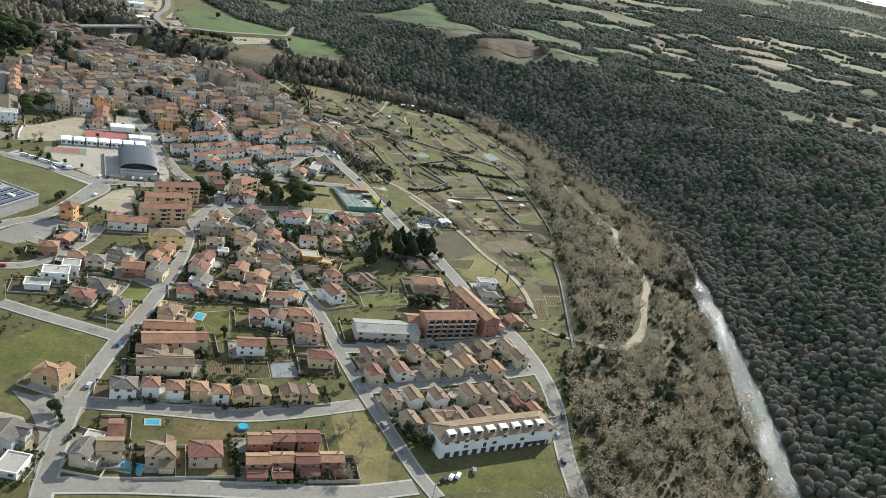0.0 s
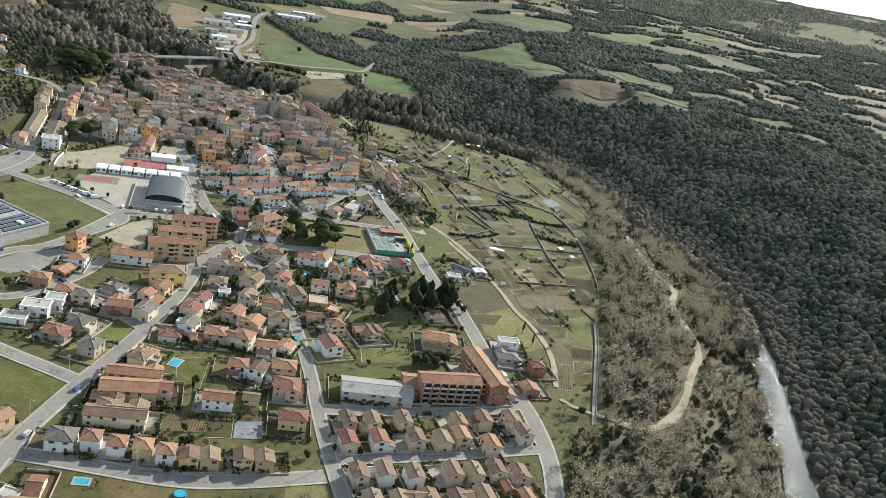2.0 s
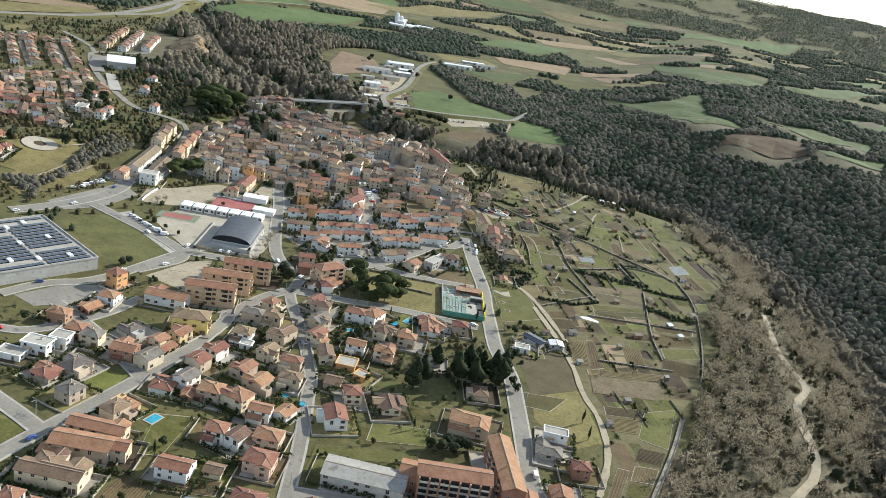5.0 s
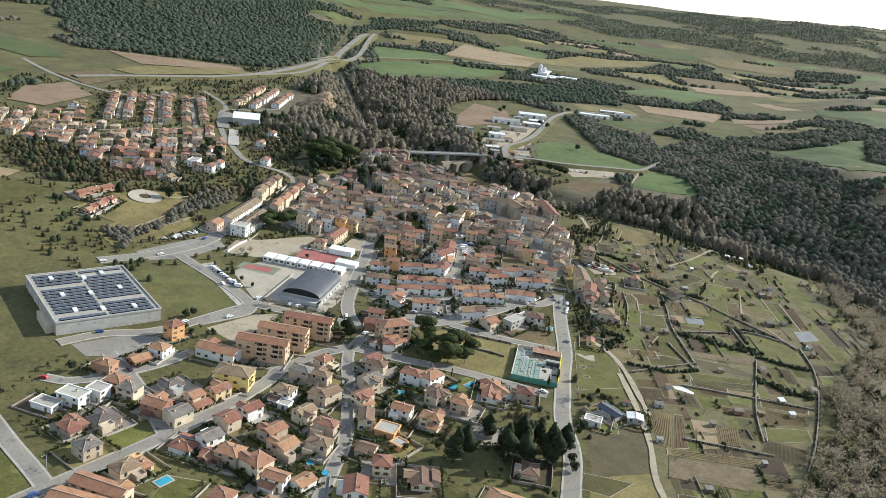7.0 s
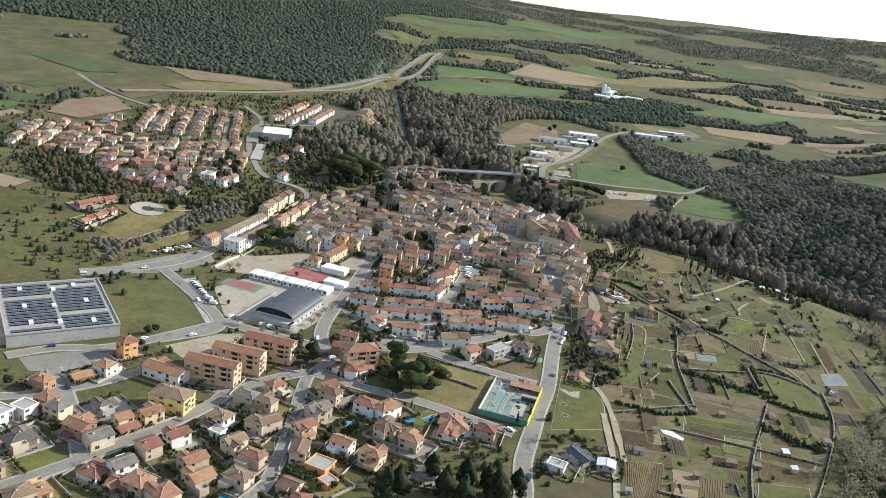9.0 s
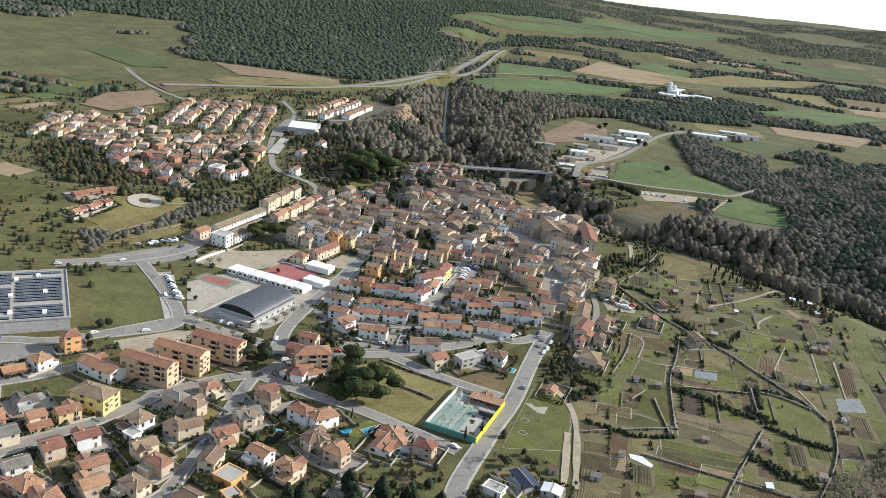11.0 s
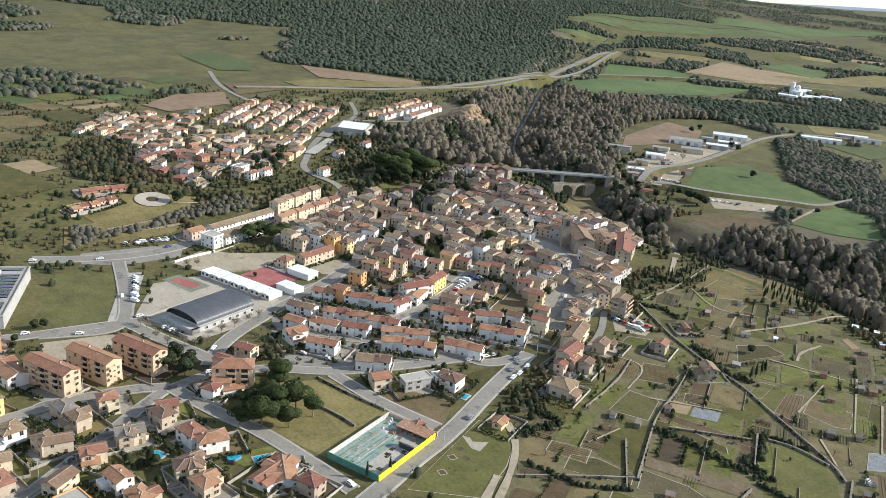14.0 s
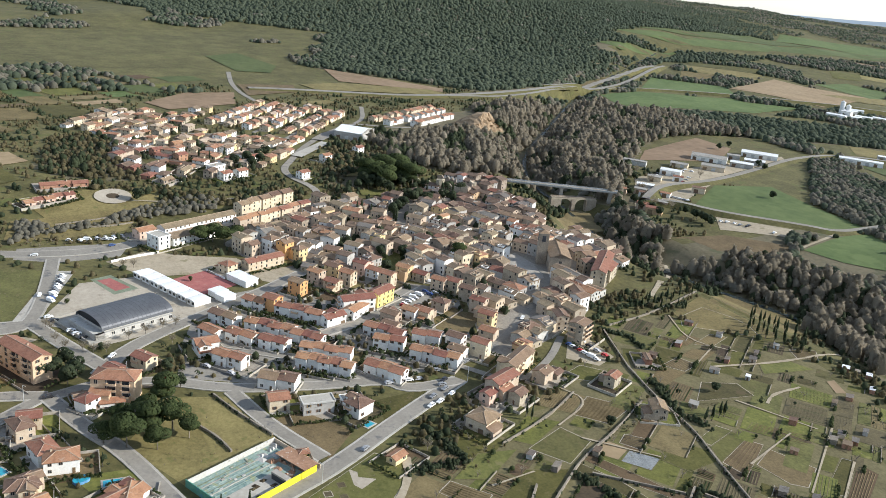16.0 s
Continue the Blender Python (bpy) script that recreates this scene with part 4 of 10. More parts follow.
field(DRYGRASS, 'rough dry field with a wall', (-83.6, 557.4), (-75.6, 582.4), (-38.2, 589.3), (-18.4, 549.4), (-52.7, 534.4))
field(GRASS, 'triangle of grass between two roads', (-51.1, 635.7), (-53.6, 675), (-33.1, 634.4), (-42.2, 637.9))
field(SOIL, 'bare allotment beds', (-56.5, 603.6), (-32.1, 620.1), (-16.6, 603.1), (-49.1, 590.9))
field(LAWNGREEN, 'rough green plot beside the road', (-14, 622), (-5.7, 628), (11.4, 618.8), (25.4, 598.3), (36.8, 576), (22.3, 571.5), (14.4, 567.2), (-3, 598.8))
field(GRASS, 'villa garden lawn', (-39, 513.9), (-36.9, 535.6), (-24.9, 542.4), (-20.8, 521.8))
field(DRYGRASS, 'walled town garden', (-123.8, 708.8), (-122.4, 735.1), (-101.3, 710.5), (-109, 702.2))
field(GRASS, 'grass strip beside the sports hall', (-159.6, 515.6), (-158.8, 529), (-144.8, 532.1), (-146.4, 520.4))
field(DRYGRASS, 'park lawn with a round pad', (-360.5, 526.6), (-377, 567.5), (-361.9, 616.1), (-335.9, 595.8), (-330.2, 538.2))
field(GRASS, 'olive grove meadow', (-87.8, 858), (-122.4, 945.6), (-49.1, 935), (-29, 882.7), (-55.9, 863))

# yards and car parks
yard(CONCRETE, 'car_park', 'pale concrete car park', (-245.5, 531.7), (-242.3, 542.3), (-180.3, 517.6), (-178.2, 504.6))
yard(ASPHALT, 'car_park', 'worn asphalt car park', (-198.3, 408.7), (-190.8, 432.3), (-174.9, 448.5), (-160.6, 433), (-182.7, 406.3))
yard(DIRT, 'school_yard', 'bare earth school yard', (-253.2, 560.2), (-265.6, 585.6), (-248.8, 612.9), (-227.3, 606.6), (-224.8, 576))
yard(SANDY, 'forecourt', 'sandy concrete forecourt of the sports hall', (-181.5, 519.4), (-223, 541.5), (-225.1, 572.8), (-168.7, 599.1), (-154.5, 583.7), (-144.1, 551.4), (-140.6, 536.9))
yard(DIRT, 'vacant_lot', 'bare earth lot beside the flats', (-169.7, 471.8), (-165, 506.3), (-157, 515), (-146.5, 494.8), (-142.1, 470.3))
yard(CONCRETE, 'square', 'stone-paved square before the church', (-192.8, 792.4), (-202.8, 818.7), (-173.5, 817.9), (-157.1, 816.5), (-153.1, 787.7))
yard(DIRT, 'car_park', 'gravel car park below the old town', (-74.4, 764.2), (-75.3, 776.5), (-49.2, 775), (-43.7, 760.4), (-56.4, 749.1))
yard(ASPHALT, 'street_widening', 'asphalt junction', (-287.6, 516.2), (-283.7, 580.2), (-260.3, 569.8), (-258.2, 535.8), (-269, 512.7))
yard(ASPHALT, 'car_park', 'asphalt car park among the terraces', (-133.4, 685.3), (-164.2, 722.2), (-154.9, 735.4), (-131.9, 700.2))
yard(GREENPAINT, 'sports_court', 'green and red sports court', (-227.2, 547.9), (-231.2, 559.3), (-207.1, 569.9), (-202, 556.1))
yard(RED, 'court_inner', 'red inner field of the sports court', (-224.7, 551.1), (-226.5, 558.2), (-209.9, 566.1), (-206.9, 557.8))

# far fields
field(CROP, 'green field of young wheat', (-250.6, 1035.2), (-305.7, 1125.8), (-289.2, 1188.6), (-227.2, 1167.7), (-165.4, 1155.5), (-163.9, 1109.1), (-231.8, 1047.5))
field(CROP, 'green field of young wheat', (-140, 1043.8), (-150.6, 1101.4), (-149.7, 1138.9), (-106.1, 1117.9), (-72.4, 1064.3), (-108.4, 1048.3))
field(TAN, 'pale fallow field', (-453.9, 1172.2), (-503.8, 1307.2), (-445, 1304.6), (-387.5, 1220.1), (-414.5, 1127.7))
field(SOIL, 'ploughed brown field', (-200.9, 961.8), (-189, 1010.8), (-145.1, 1045.8), (-146.2, 1014), (-174.3, 958.9))
field(DIRT, 'gravel works yard', (-355.3, 1068.1), (-371.3, 1167.7), (-398.7, 1339.9), (-366.9, 1313.7), (-316.3, 1140.1), (-264.9, 1036), (-276.4, 996.2))
field(DIRT, 'gravel yard', (-226.8, 1041.6), (-176.7, 1078.3), (-164.5, 1057.4), (-200, 1018.3))
field(CROP, 'long green field below the trunk road', (-788.8, 1409.2), (-831.8, 1479.6), (-771.9, 1672.7), (-684.7, 1676.3), (-658.2, 1607.6), (-715.8, 1391.3))
field(CROP, 'green field', (-885.7, 1563.6), (-1023.3, 1716.3), (-887.8, 1781.5), (-798.9, 1712.8))
field(TAN, 'fallow field', (-867.3, 1769.7), (-973.7, 2027.3), (-902.5, 2037.2), (-806.5, 2145.9), (-694, 1818.8))
field(CROP, 'green field', (-953, 2134.1), (-966.2, 2268.5), (-872.4, 2276.5), (-769.6, 2120.2))
field(CROP, 'far green field', (-1307.9, 1800.7), (-1305.3, 1879.5), (-1316, 2083.7), (-1289.7, 2035.9), (-1249.6, 1832.3))
field(CROP, 'far green field', (-1463.7, 1986.9), (-1481.5, 2131.5), (-1390.6, 2527.4), (-1324.3, 2425.6), (-1366.3, 2127.1))
field(CROP, 'far green field', (-1427.1, 2403.8), (-1356.3, 3005.1), (-1264.2, 2868), (-1345.5, 2382))
field(TAN, 'red fallow strip beside the trunk road', (-975, 991.3), (-811.9, 1109.5), (-784.1, 1093.6), (-861.6, 968.1))
field(SOIL, 'brown field', (-826.9, 811.9), (-824, 887.1), (-772.9, 872), (-746.2, 801.2))
field(CROP, 'green field', (-1071.5, 836.7), (-1108.5, 897.1), (-987.9, 921), (-926.1, 891.1), (-935.6, 844.8))
field(TAN, 'pale fallow field', (-699.3, 671.8), (-761.4, 731.5), (-764.6, 789.6), (-691.5, 769.6), (-658.1, 688.6))
field(DRYGRASS, 'meadow beside the trunk road', (-833.7, 898.7), (-847.3, 961.9), (-801.1, 1081), (-758.1, 1093.2), (-791.2, 906))
field(SOIL, 'brown field on the plateau', (85.2, 1135.9), (88, 1162.6), (174.4, 1232.2), (182.4, 1147.3), (148.1, 1129.4))
field(CROP, 'green field on the plateau', (-117.6, 1415.2), (-63.2, 1376.9), (-10, 1386.1), (27.3, 1507.5), (55.6, 1295.5), (108.8, 1232.1), (49.6, 1191.3), (-18.4, 1291.5))
field(CROP, 'narrow green field', (-128.5, 2023.5), (7.2, 1874.6), (114.2, 1891), (104.4, 1778.2), (23.6, 1675.3), (-97.6, 1894.3))
field(CROP, 'narrow green field', (109.1, 1335.3), (155.5, 1354.8), (266.2, 1345.2), (250.4, 1254.4), (164.2, 1271.4))
field(CROP, 'green field', (186.3, 1176.1), (270.1, 1214.4), (265.1, 1152.6), (201.7, 1146.5))
field(CROP, 'far green field', (-175.3, 3077.1), (187.1, 3431.8), (142.9, 3079.8), (-179.7, 2936.4))
field(CROP, 'far green field', (-477.5, 1840.9), (-398.4, 2111.4), (-371.1, 1885.8), (-443.4, 1817.9))
field(TAN, 'fallow field', (-373.3, 1665.7), (-244.3, 1785.6), (-223.8, 1645), (-327.9, 1598.2))
field(CROP, 'green field', (-344.7, 1408.7), (-282.1, 1500.2), (-256.4, 1550.8), (-264.3, 1385.7))
field(DRYGRASS, 'far meadow', (-815.4, 1968.9), (-800.3, 2350.3), (-664.9, 2658.8), (-649.1, 2406.4), (-746.9, 2016.5))
field(CROP, 'far green field', (-842, 1431), (-851.3, 1521.5), (-683, 1741.9), (-666.4, 1636.5), (-746.7, 1390.8))
field(CROP, 'far meadow', (150, 1809.1), (269.4, 2081), (426.6, 2394.1), (247.9, 1849.6))
field(CROP, 'far green field', (-1620.1, 2832.5), (-1422.7, 3157.5), (-1250.9, 3386.7), (-1314.1, 2928.1), (-1503.1, 2670.3))
field(CROP, 'far green field', (-1064.7, 2791.7), (-713.7, 2952.2), (-576.6, 2806), (-726.5, 2757.1))
field(DRYGRASS, 'far pale field', (-631.1, 2867.1), (-387.3, 3117.6), (-329.4, 2861.7), (-525.6, 2749.5))
field(CROP, 'far green field', (-469.8, 1926.4), (-397.8, 2059.2), (-320.1, 2117.6), (-342.5, 1836))
field(CROP, 'far green field', (-1521.1, 2090), (-1576.4, 2637.3), (-1395.5, 2719.2), (-1457.6, 2388.4))

# field walls and garden paths
old_wall((52.1, 650.7), (34.4, 676.5), (20.1, 698.2), (11.4, 720.5), (-6.8, 755))
old_wall((-37.8, 774), (-3, 763.4), (21, 760), (44.9, 749.9), (86.2, 735.1), (96, 727.6))
old_wall((59.1, 726.7), (69.1, 732.6), (85.1, 732.8))
old_wall((54.1, 726.4), (69.8, 702.4))
old_wall((-80.1, 793), (-37.8, 774))
old_wall((-0.3, 672.4), (-11.2, 703.8), (-25.3, 729.1))
old_wall((26.6, 608.2), (37.2, 627.6), (51.1, 650.3))
old_wall((30.9, 694), (55.7, 719.7))
old_wall((-106.5, 894.4), (-86.7, 835.2), (-81.9, 799.7))
old_wall((96.7, 731.3), (114.3, 696.3), (124.6, 639.6), (130, 598), (131, 574.3))
old_wall((28.8, 668.5), (55.2, 641.3))
old_wall((79.5, 687.1), (96.4, 614), (107.3, 586.9))
channel((126.4, 524.2), (126.3, 490.9), (123.5, 449.1), (121, 404))
old_wall((74.9, 558.8), (114.6, 576.5))
old_wall((55, 616.6), (120.3, 645.8))

# garden beds that stand out: soil, lawns, netting and sheets
bed(SOIL, (-33.8, 720.5), (-20.6, 732.7), (-10.6, 716.3), (-23.1, 705.6))
bed(SOIL, (-20.2, 733.4), (-4.9, 746.5), (2.9, 726.7), (-9.3, 716.5))
bed(GRASS, (-16.2, 695.7), (-6.3, 706.7), (4.7, 684.5), (-3.6, 676.1))
bed(PLOTGRASS, (-2.3, 703.8), (11.5, 708.9), (21.6, 690.5), (6.3, 681.2))
bed(TAN, (11.1, 714.7), (21.9, 721.2), (26.7, 711.1), (17.5, 704.0))
bed(DARKSOIL, (12.6, 727.3), (19.6, 734.5), (24.4, 725.5), (17.0, 720.6))
bed(NETTING, (23.3, 720.4), (33.0, 728.2), (37.9, 718.8), (28.1, 711.7))
bed(SOIL, (18.8, 702.1), (30.6, 707.8), (59.8, 719.9), (60.9, 716.5), (45.9, 707.1), (21.2, 697.4))
bed(GRASS, (23.6, 743.6), (36.7, 753.8), (43.7, 750.2), (44.8, 733.7), (33.0, 728.2))
bed(PLOTGRASS, (22.4, 772.8), (28.3, 776.4), (33.5, 757.9), (28.1, 755.1))
bed(LAWNGREEN, (28.9, 776.0), (35.6, 776.8), (44.6, 751.7), (34.6, 756.6))
bed(SOIL, (36.2, 776.4), (42.3, 780.4), (56.4, 754.0), (45.0, 752.4))
bed(DARKSOIL, (26.8, 792.0), (46.8, 811.3), (50.8, 799.3), (30.4, 783.8))
bed(SOIL, (46.0, 780.3), (64.0, 787.2), (71.9, 771.9), (67.3, 766.9), (52.2, 765.1))
bed(GRASS, (57.5, 800.9), (62.7, 804.7), (69.1, 791.6), (64.4, 787.9))
bed(GRASS, (63.2, 805.6), (67.8, 809.1), (82.6, 781.5), (76.5, 776.9))
bed(SOIL, (68.9, 808.9), (77.6, 809.9), (91.7, 779.9), (90.6, 767.0))
bed(NETTING, (88.0, 759.8), (96.2, 771.0), (104.1, 758.4), (95.0, 745.6))
bed(LAWNGREEN, (61.4, 725.4), (73.2, 736.3), (93.4, 726.0), (105.9, 706.3), (84.5, 697.4), (70.8, 715.1))
bed(PLOTGRASS, (22.8, 694.3), (39.5, 701.6), (53.8, 704.5), (57.7, 700.6), (26.3, 690.0))
bed(RUSSET, (42.1, 667.0), (67.0, 682.3), (80.1, 692.4), (82.3, 680.7), (47.1, 660.9))
bed(DARKSOIL, (48.3, 658.1), (65.2, 665.8), (84.9, 666.2), (86.0, 661.9), (56.2, 646.6))
bed(GRASS, (18.5, 670.9), (24.7, 687.3), (47.8, 654.2), (31.0, 649.7))
bed(PLOTGRASS, (25.7, 639.3), (33.1, 646.9), (48.7, 651.9), (53.0, 645.7), (32.2, 629.1))
bed(LAWNGREEN, (1.9, 659.0), (4.9, 675.9), (18.2, 654.3), (13.3, 640.8))
bed(SOIL, (13.9, 639.1), (27.2, 649.2), (33.3, 640.2), (18.3, 631.7))
bed(SOIL, (32.4, 603.5), (40.7, 610.8), (44.9, 603.7), (37.2, 597.1))
bed(TAN, (46.3, 603.9), (51.3, 608.2), (57.8, 598.1), (52.3, 594.8))
bed(WHITESHEET, (50.6, 612.0), (55.8, 615.4), (62.9, 613.4), (63.4, 610.7), (53.3, 609.4))
bed(GRASS, (52.6, 636.5), (85.0, 656.5), (86.0, 650.3), (57.8, 628.4))
bed(SOIL, (59.1, 626.6), (75.6, 633.8), (80.2, 622.8), (66.1, 614.9))
bed(TAN, (76.0, 633.7), (89.6, 644.2), (92.2, 639.8), (80.3, 623.0))
bed(DARKSOIL, (20.8, 614.8), (40.2, 631.3), (44.6, 625.5), (25.5, 611.4))
bed(LAWNGREEN, (115.2, 697.0), (122.9, 705.3), (124.5, 692.8), (119.8, 685.4))
bed(DRYGRASS, (-87.4, 880.6), (-115.1, 936.1), (-95.5, 947.7), (-76.3, 952.5), (-58.0, 886.4), (-69.7, 884.9))
bed(LAWNGREEN, (-78.3, 851.9), (-85.1, 877.5), (-68.9, 883.4), (-56.1, 884.2), (-40.0, 877.0), (-57.0, 857.6), (-68.1, 843.4))
bed(SOIL, (-58.4, 835.4), (-50.8, 839.9), (-46.3, 824.7), (-52.6, 817.8))
bed(SOIL, (-53.4, 849.9), (-46.9, 856.9), (-41.1, 839.5), (-46.6, 829.5))
bed(SOIL, (-42.4, 824.9), (-35.1, 835.0), (-28.3, 818.2), (-38.0, 811.3))
bed(DARKSOIL, (-37.2, 808.3), (-26.9, 812.3), (-23.5, 800.0), (-32.8, 793.1))
bed(SOIL, (-31.8, 792.0), (-22.2, 799.7), (-15.7, 779.4), (-23.8, 774.8))
bed(GRASS, (-47.4, 751.0), (-37.6, 759.6), (-31.3, 746.2), (-40.8, 733.3))
bed(GRASS, (-55.9, 786.6), (-51.2, 794.7), (-42.9, 787.6), (-43.3, 776.7))
bed(PLOTGRASS, (-11.4, 799.4), (-3.6, 815.9), (8.4, 814.1), (2.2, 782.1))
bed(LAWNGREEN, (-17.3, 848.5), (-12.7, 866.5), (-0.1, 871.4), (-6.5, 839.6))
bed(DARKSOIL, (-22.9, 880.2), (-16.6, 894.7), (-7.9, 884.9), (-13.4, 874.9))
bed(TAN, (11.7, 865.8), (12.1, 871.3), (24.3, 864.3), (22.2, 858.9))
bed(LAWNGREEN, (-13.7, 620.4), (-0.2, 631.7), (19.5, 609.4), (31.5, 587.9), (13.8, 566.3))
bed(SOIL, (52.0, 571.3), (61.7, 579.3), (73.1, 545.1), (66.4, 544.6))
bed(SOIL, (62.5, 579.4), (66.3, 581.9), (79.2, 552.0), (73.6, 545.7))
bed(SOIL, (82.9, 586.8), (92.7, 592.1), (99.0, 574.5), (90.1, 568.1))
bed(TAN, (71.4, 581.5), (81.3, 586.9), (85.6, 577.9), (76.5, 571.3))
bed(DARKSOIL, (36.0, 593.4), (50.7, 604.0), (56.1, 591.7), (43.0, 582.8))
bed(PLOTGRASS, (55.6, 630.1), (87.4, 651.1), (89.4, 639.7), (59.1, 621.6))
bed(LAWNGREEN, (78.0, 624.0), (89.3, 637.6), (90.5, 621.4), (82.1, 617.3))
bed(SOIL, (93.2, 638.4), (118.1, 647.3), (119.1, 637.4), (96.9, 626.7))
bed(SOIL, (97.6, 624.5), (118.8, 632.8), (122.4, 624.6), (103.3, 606.5))
bed(LAWNGREEN, (104.3, 603.6), (122.5, 618.6), (127.2, 606.6), (108.8, 589.4))
bed(TAN, (78.6, 568.0), (86.8, 574.8), (91.1, 563.7), (82.8, 554.3))
bed(LAWNGREEN, (36.6, 540.7), (43.9, 547.3), (47.9, 538.3), (42.2, 533.6))
bed(SOIL, (-60.0, 329.7), (-47.7, 334.6), (-44.7, 321.4), (-58.6, 315.8))
bed(PLOTGRASS, (-46.5, 334.2), (-37.0, 338.7), (-32.2, 322.7), (-42.0, 319.1))
bed(NETTING, (-34.6, 334.2), (-24.1, 339.1), (-20.7, 327.1), (-31.4, 323.1))
bed(SOIL, (-47.8, 339.4), (-28.7, 348.6), (-25.8, 340.2), (-45.2, 331.1))
bed(SOIL, (-63.8, 312.6), (-57.7, 315.4), (-56.7, 306.5), (-63.0, 304.5))
bed(GRASS, (-76.3, 369.4), (-62.9, 376.5), (-56.7, 348.0), (-64.4, 344.2))
bed(LAWNGREEN, (-17.7, 413.7), (-9.0, 418.5), (-4.7, 407.6), (-13.3, 403.0))
bed(LAWNGREEN, (-0.2, 421.2), (22.9, 432.5), (28.1, 420.6), (3.5, 407.6))
bed(LAWNGREEN, (-11.7, 391.6), (26.3, 413.2), (27.8, 404.2), (6.5, 392.0), (-0.7, 374.3), (-6.6, 373.0))
bed(SOIL, (105.1, 458.7), (110.2, 459.8), (110.3, 432.2), (105.5, 431.2))
bed(DARKSOIL, (110.7, 482.7), (123.1, 485.9), (122.6, 473.1), (110.9, 470.2))
bed(SOIL, (111.9, 465.9), (122.1, 469.6), (121.4, 456.7), (112.1, 453.2))
bed(GRASS, (112.2, 451.3), (121.5, 454.8), (120.0, 442.9), (112.3, 440.4))
bed(DARKSOIL, (88.0, 509.9), (107.8, 520.4), (107.6, 510.4), (90.8, 502.0))
bed(SOIL, (91.0, 499.7), (107.7, 509.0), (108.0, 494.3), (94.0, 487.8))
bed(LAWNGREEN, (107.9, 517.9), (121.6, 531.9), (123.6, 490.5), (109.3, 490.6))
bed(RUSSET, (74.5, 537.9), (111.7, 557.8), (111.5, 535.7), (80.4, 520.2))
bed(SOIL, (71.1, 544.1), (111.3, 569.2), (111.2, 559.7), (73.6, 538.4))
bed(DARKSOIL, (106.8, 590.7), (128.0, 596.3), (128.9, 578.4), (108.9, 570.5))
bed(PLOTGRASS, (48.3, 493.8), (69.4, 502.7), (65.3, 485.6), (52.4, 482.0))
bed(RUSSET, (126.7, 483.9), (134.8, 497.4), (144.6, 478.0), (134.7, 445.9), (125.5, 444.2))
tagged(bed_base, "dug beds, lawns and netted plots with pale edges", "garden", kind="structure")
tagged(part("furrows", BED_ROWS, [SOIL], bed_base), kind="stuff")
for x, y in ((-5.2, 591.6), (-5.7, 596.1), (4, 593.6), (0.6, 600.2), (10.7, 584), (7.8, 598.3)):
    bed(DARKSOIL, (x - 1.6, y - 1.1), (x + 1.3, y - 1.4), (x + 1.7, y + 1.2), (x - 1.2, y + 1.5))
tagged(part("bed_edges", BED_EDGES, [TRODDEN, SANDY], bed_base, "pale trodden edges of the beds"), kind="stuff")

# allotment gardens
allotments(11, (-1.5, 630.9), (-18.3, 683.1), (-18.1, 750.9), (12.6, 849.4), (70.2, 883.3), (133, 794.3), (122.5, 680.5), (132.5, 575.5), (123.2, 521.7), (123.9, 448.3), (107.3, 436.3), (100.5, 471.2), (88.1, 497), (74.1, 519.3), (53.9, 561.8), (28.7, 602.2), (3.1, 629.3))
allotments(23, (-32.6, 725), (-49, 748.3), (-42.4, 772.3), (-89.3, 804.8), (-83.8, 842.5), (-52.8, 859), (-24.7, 882.2), (33.4, 875.1), (62.7, 823.4), (-0.4, 769.1), (-4.5, 731.8))
zone('suburb', (-577.5, 575.7), (-643.2, 624.9), (-667.5, 690.8), (-668.7, 857.1), (-625.7, 867), (-476.1, 771.9), (-404.8, 721.9), (-392.5, 680.4), (-431.2, 650.4), (-528.5, 606.2))
zone('rowhouses', (-590, 884), (-627, 939), (-679, 1038), (-617, 1041), (-545, 966), (-538, 893))
zone('old_town', (-268.2, 634), (-307.3, 669.1), (-337.7, 725.4), (-327.6, 745.4), (-336.7, 782.1), (-343.1, 825.6), (-365.7, 858.4), (-374.1, 890.9), (-348.2, 897), (-315.6, 904.5), (-271.6, 888.7), (-232.6, 869.3), (-241.8, 920), (-212.5, 923.9), (-157.2, 872.6), (-114.3, 817.5), (-86.3, 777.9), (-74.4, 744.5), (-56.5, 714.2), (-71.9, 713.3), (-96.7, 721.3), (-153.1, 745.3), (-176.5, 726.1), (-196.2, 674.6), (-210.8, 650.3), (-249.5, 636.2))
zone('street_rows', (-567.3, 669.7), (-677.8, 762), (-616, 872), (-502.4, 781.1))
zone('row_clear', (-586, 860), (-640, 940), (-700, 1050), (-605, 1062), (-535, 990), (-508, 880))
zone('suburb_south', (-505, 609.7), (-458.2, 646.7), (-484, 706.6), (-535, 776.4), (-471.9, 762.7), (-408.6, 697.4), (-392, 657.3), (-395.6, 613.7), (-424.3, 595.9))
yard(SOIL, 'river_gravel', 'brown stones and gravel of the river bed', (-262.7, 895.4), (-317.4, 959), (-298, 965.9), (-256.2, 945.8), (-250.8, 922), (-224.8, 874.3))
yard(DIRT, 'school_yard', 'bare sandy yard behind the school', (-224.4, 648.8), (-208.7, 667.1), (-188.6, 649.1), (-205.7, 630.8))
zone('upstream_wood', (-513.9, 845.5), (-619.6, 964.3), (-678, 1116.8), (-797.2, 1378.2), (-717.2, 1491.6), (-529.3, 1291.3), (-469.8, 1178.8), (-329.7, 1030.9), (-268.9, 999.4), (-279.5, 974.8), (-371.7, 1001.7), (-370.2, 880.4), (-417.4, 829.2))
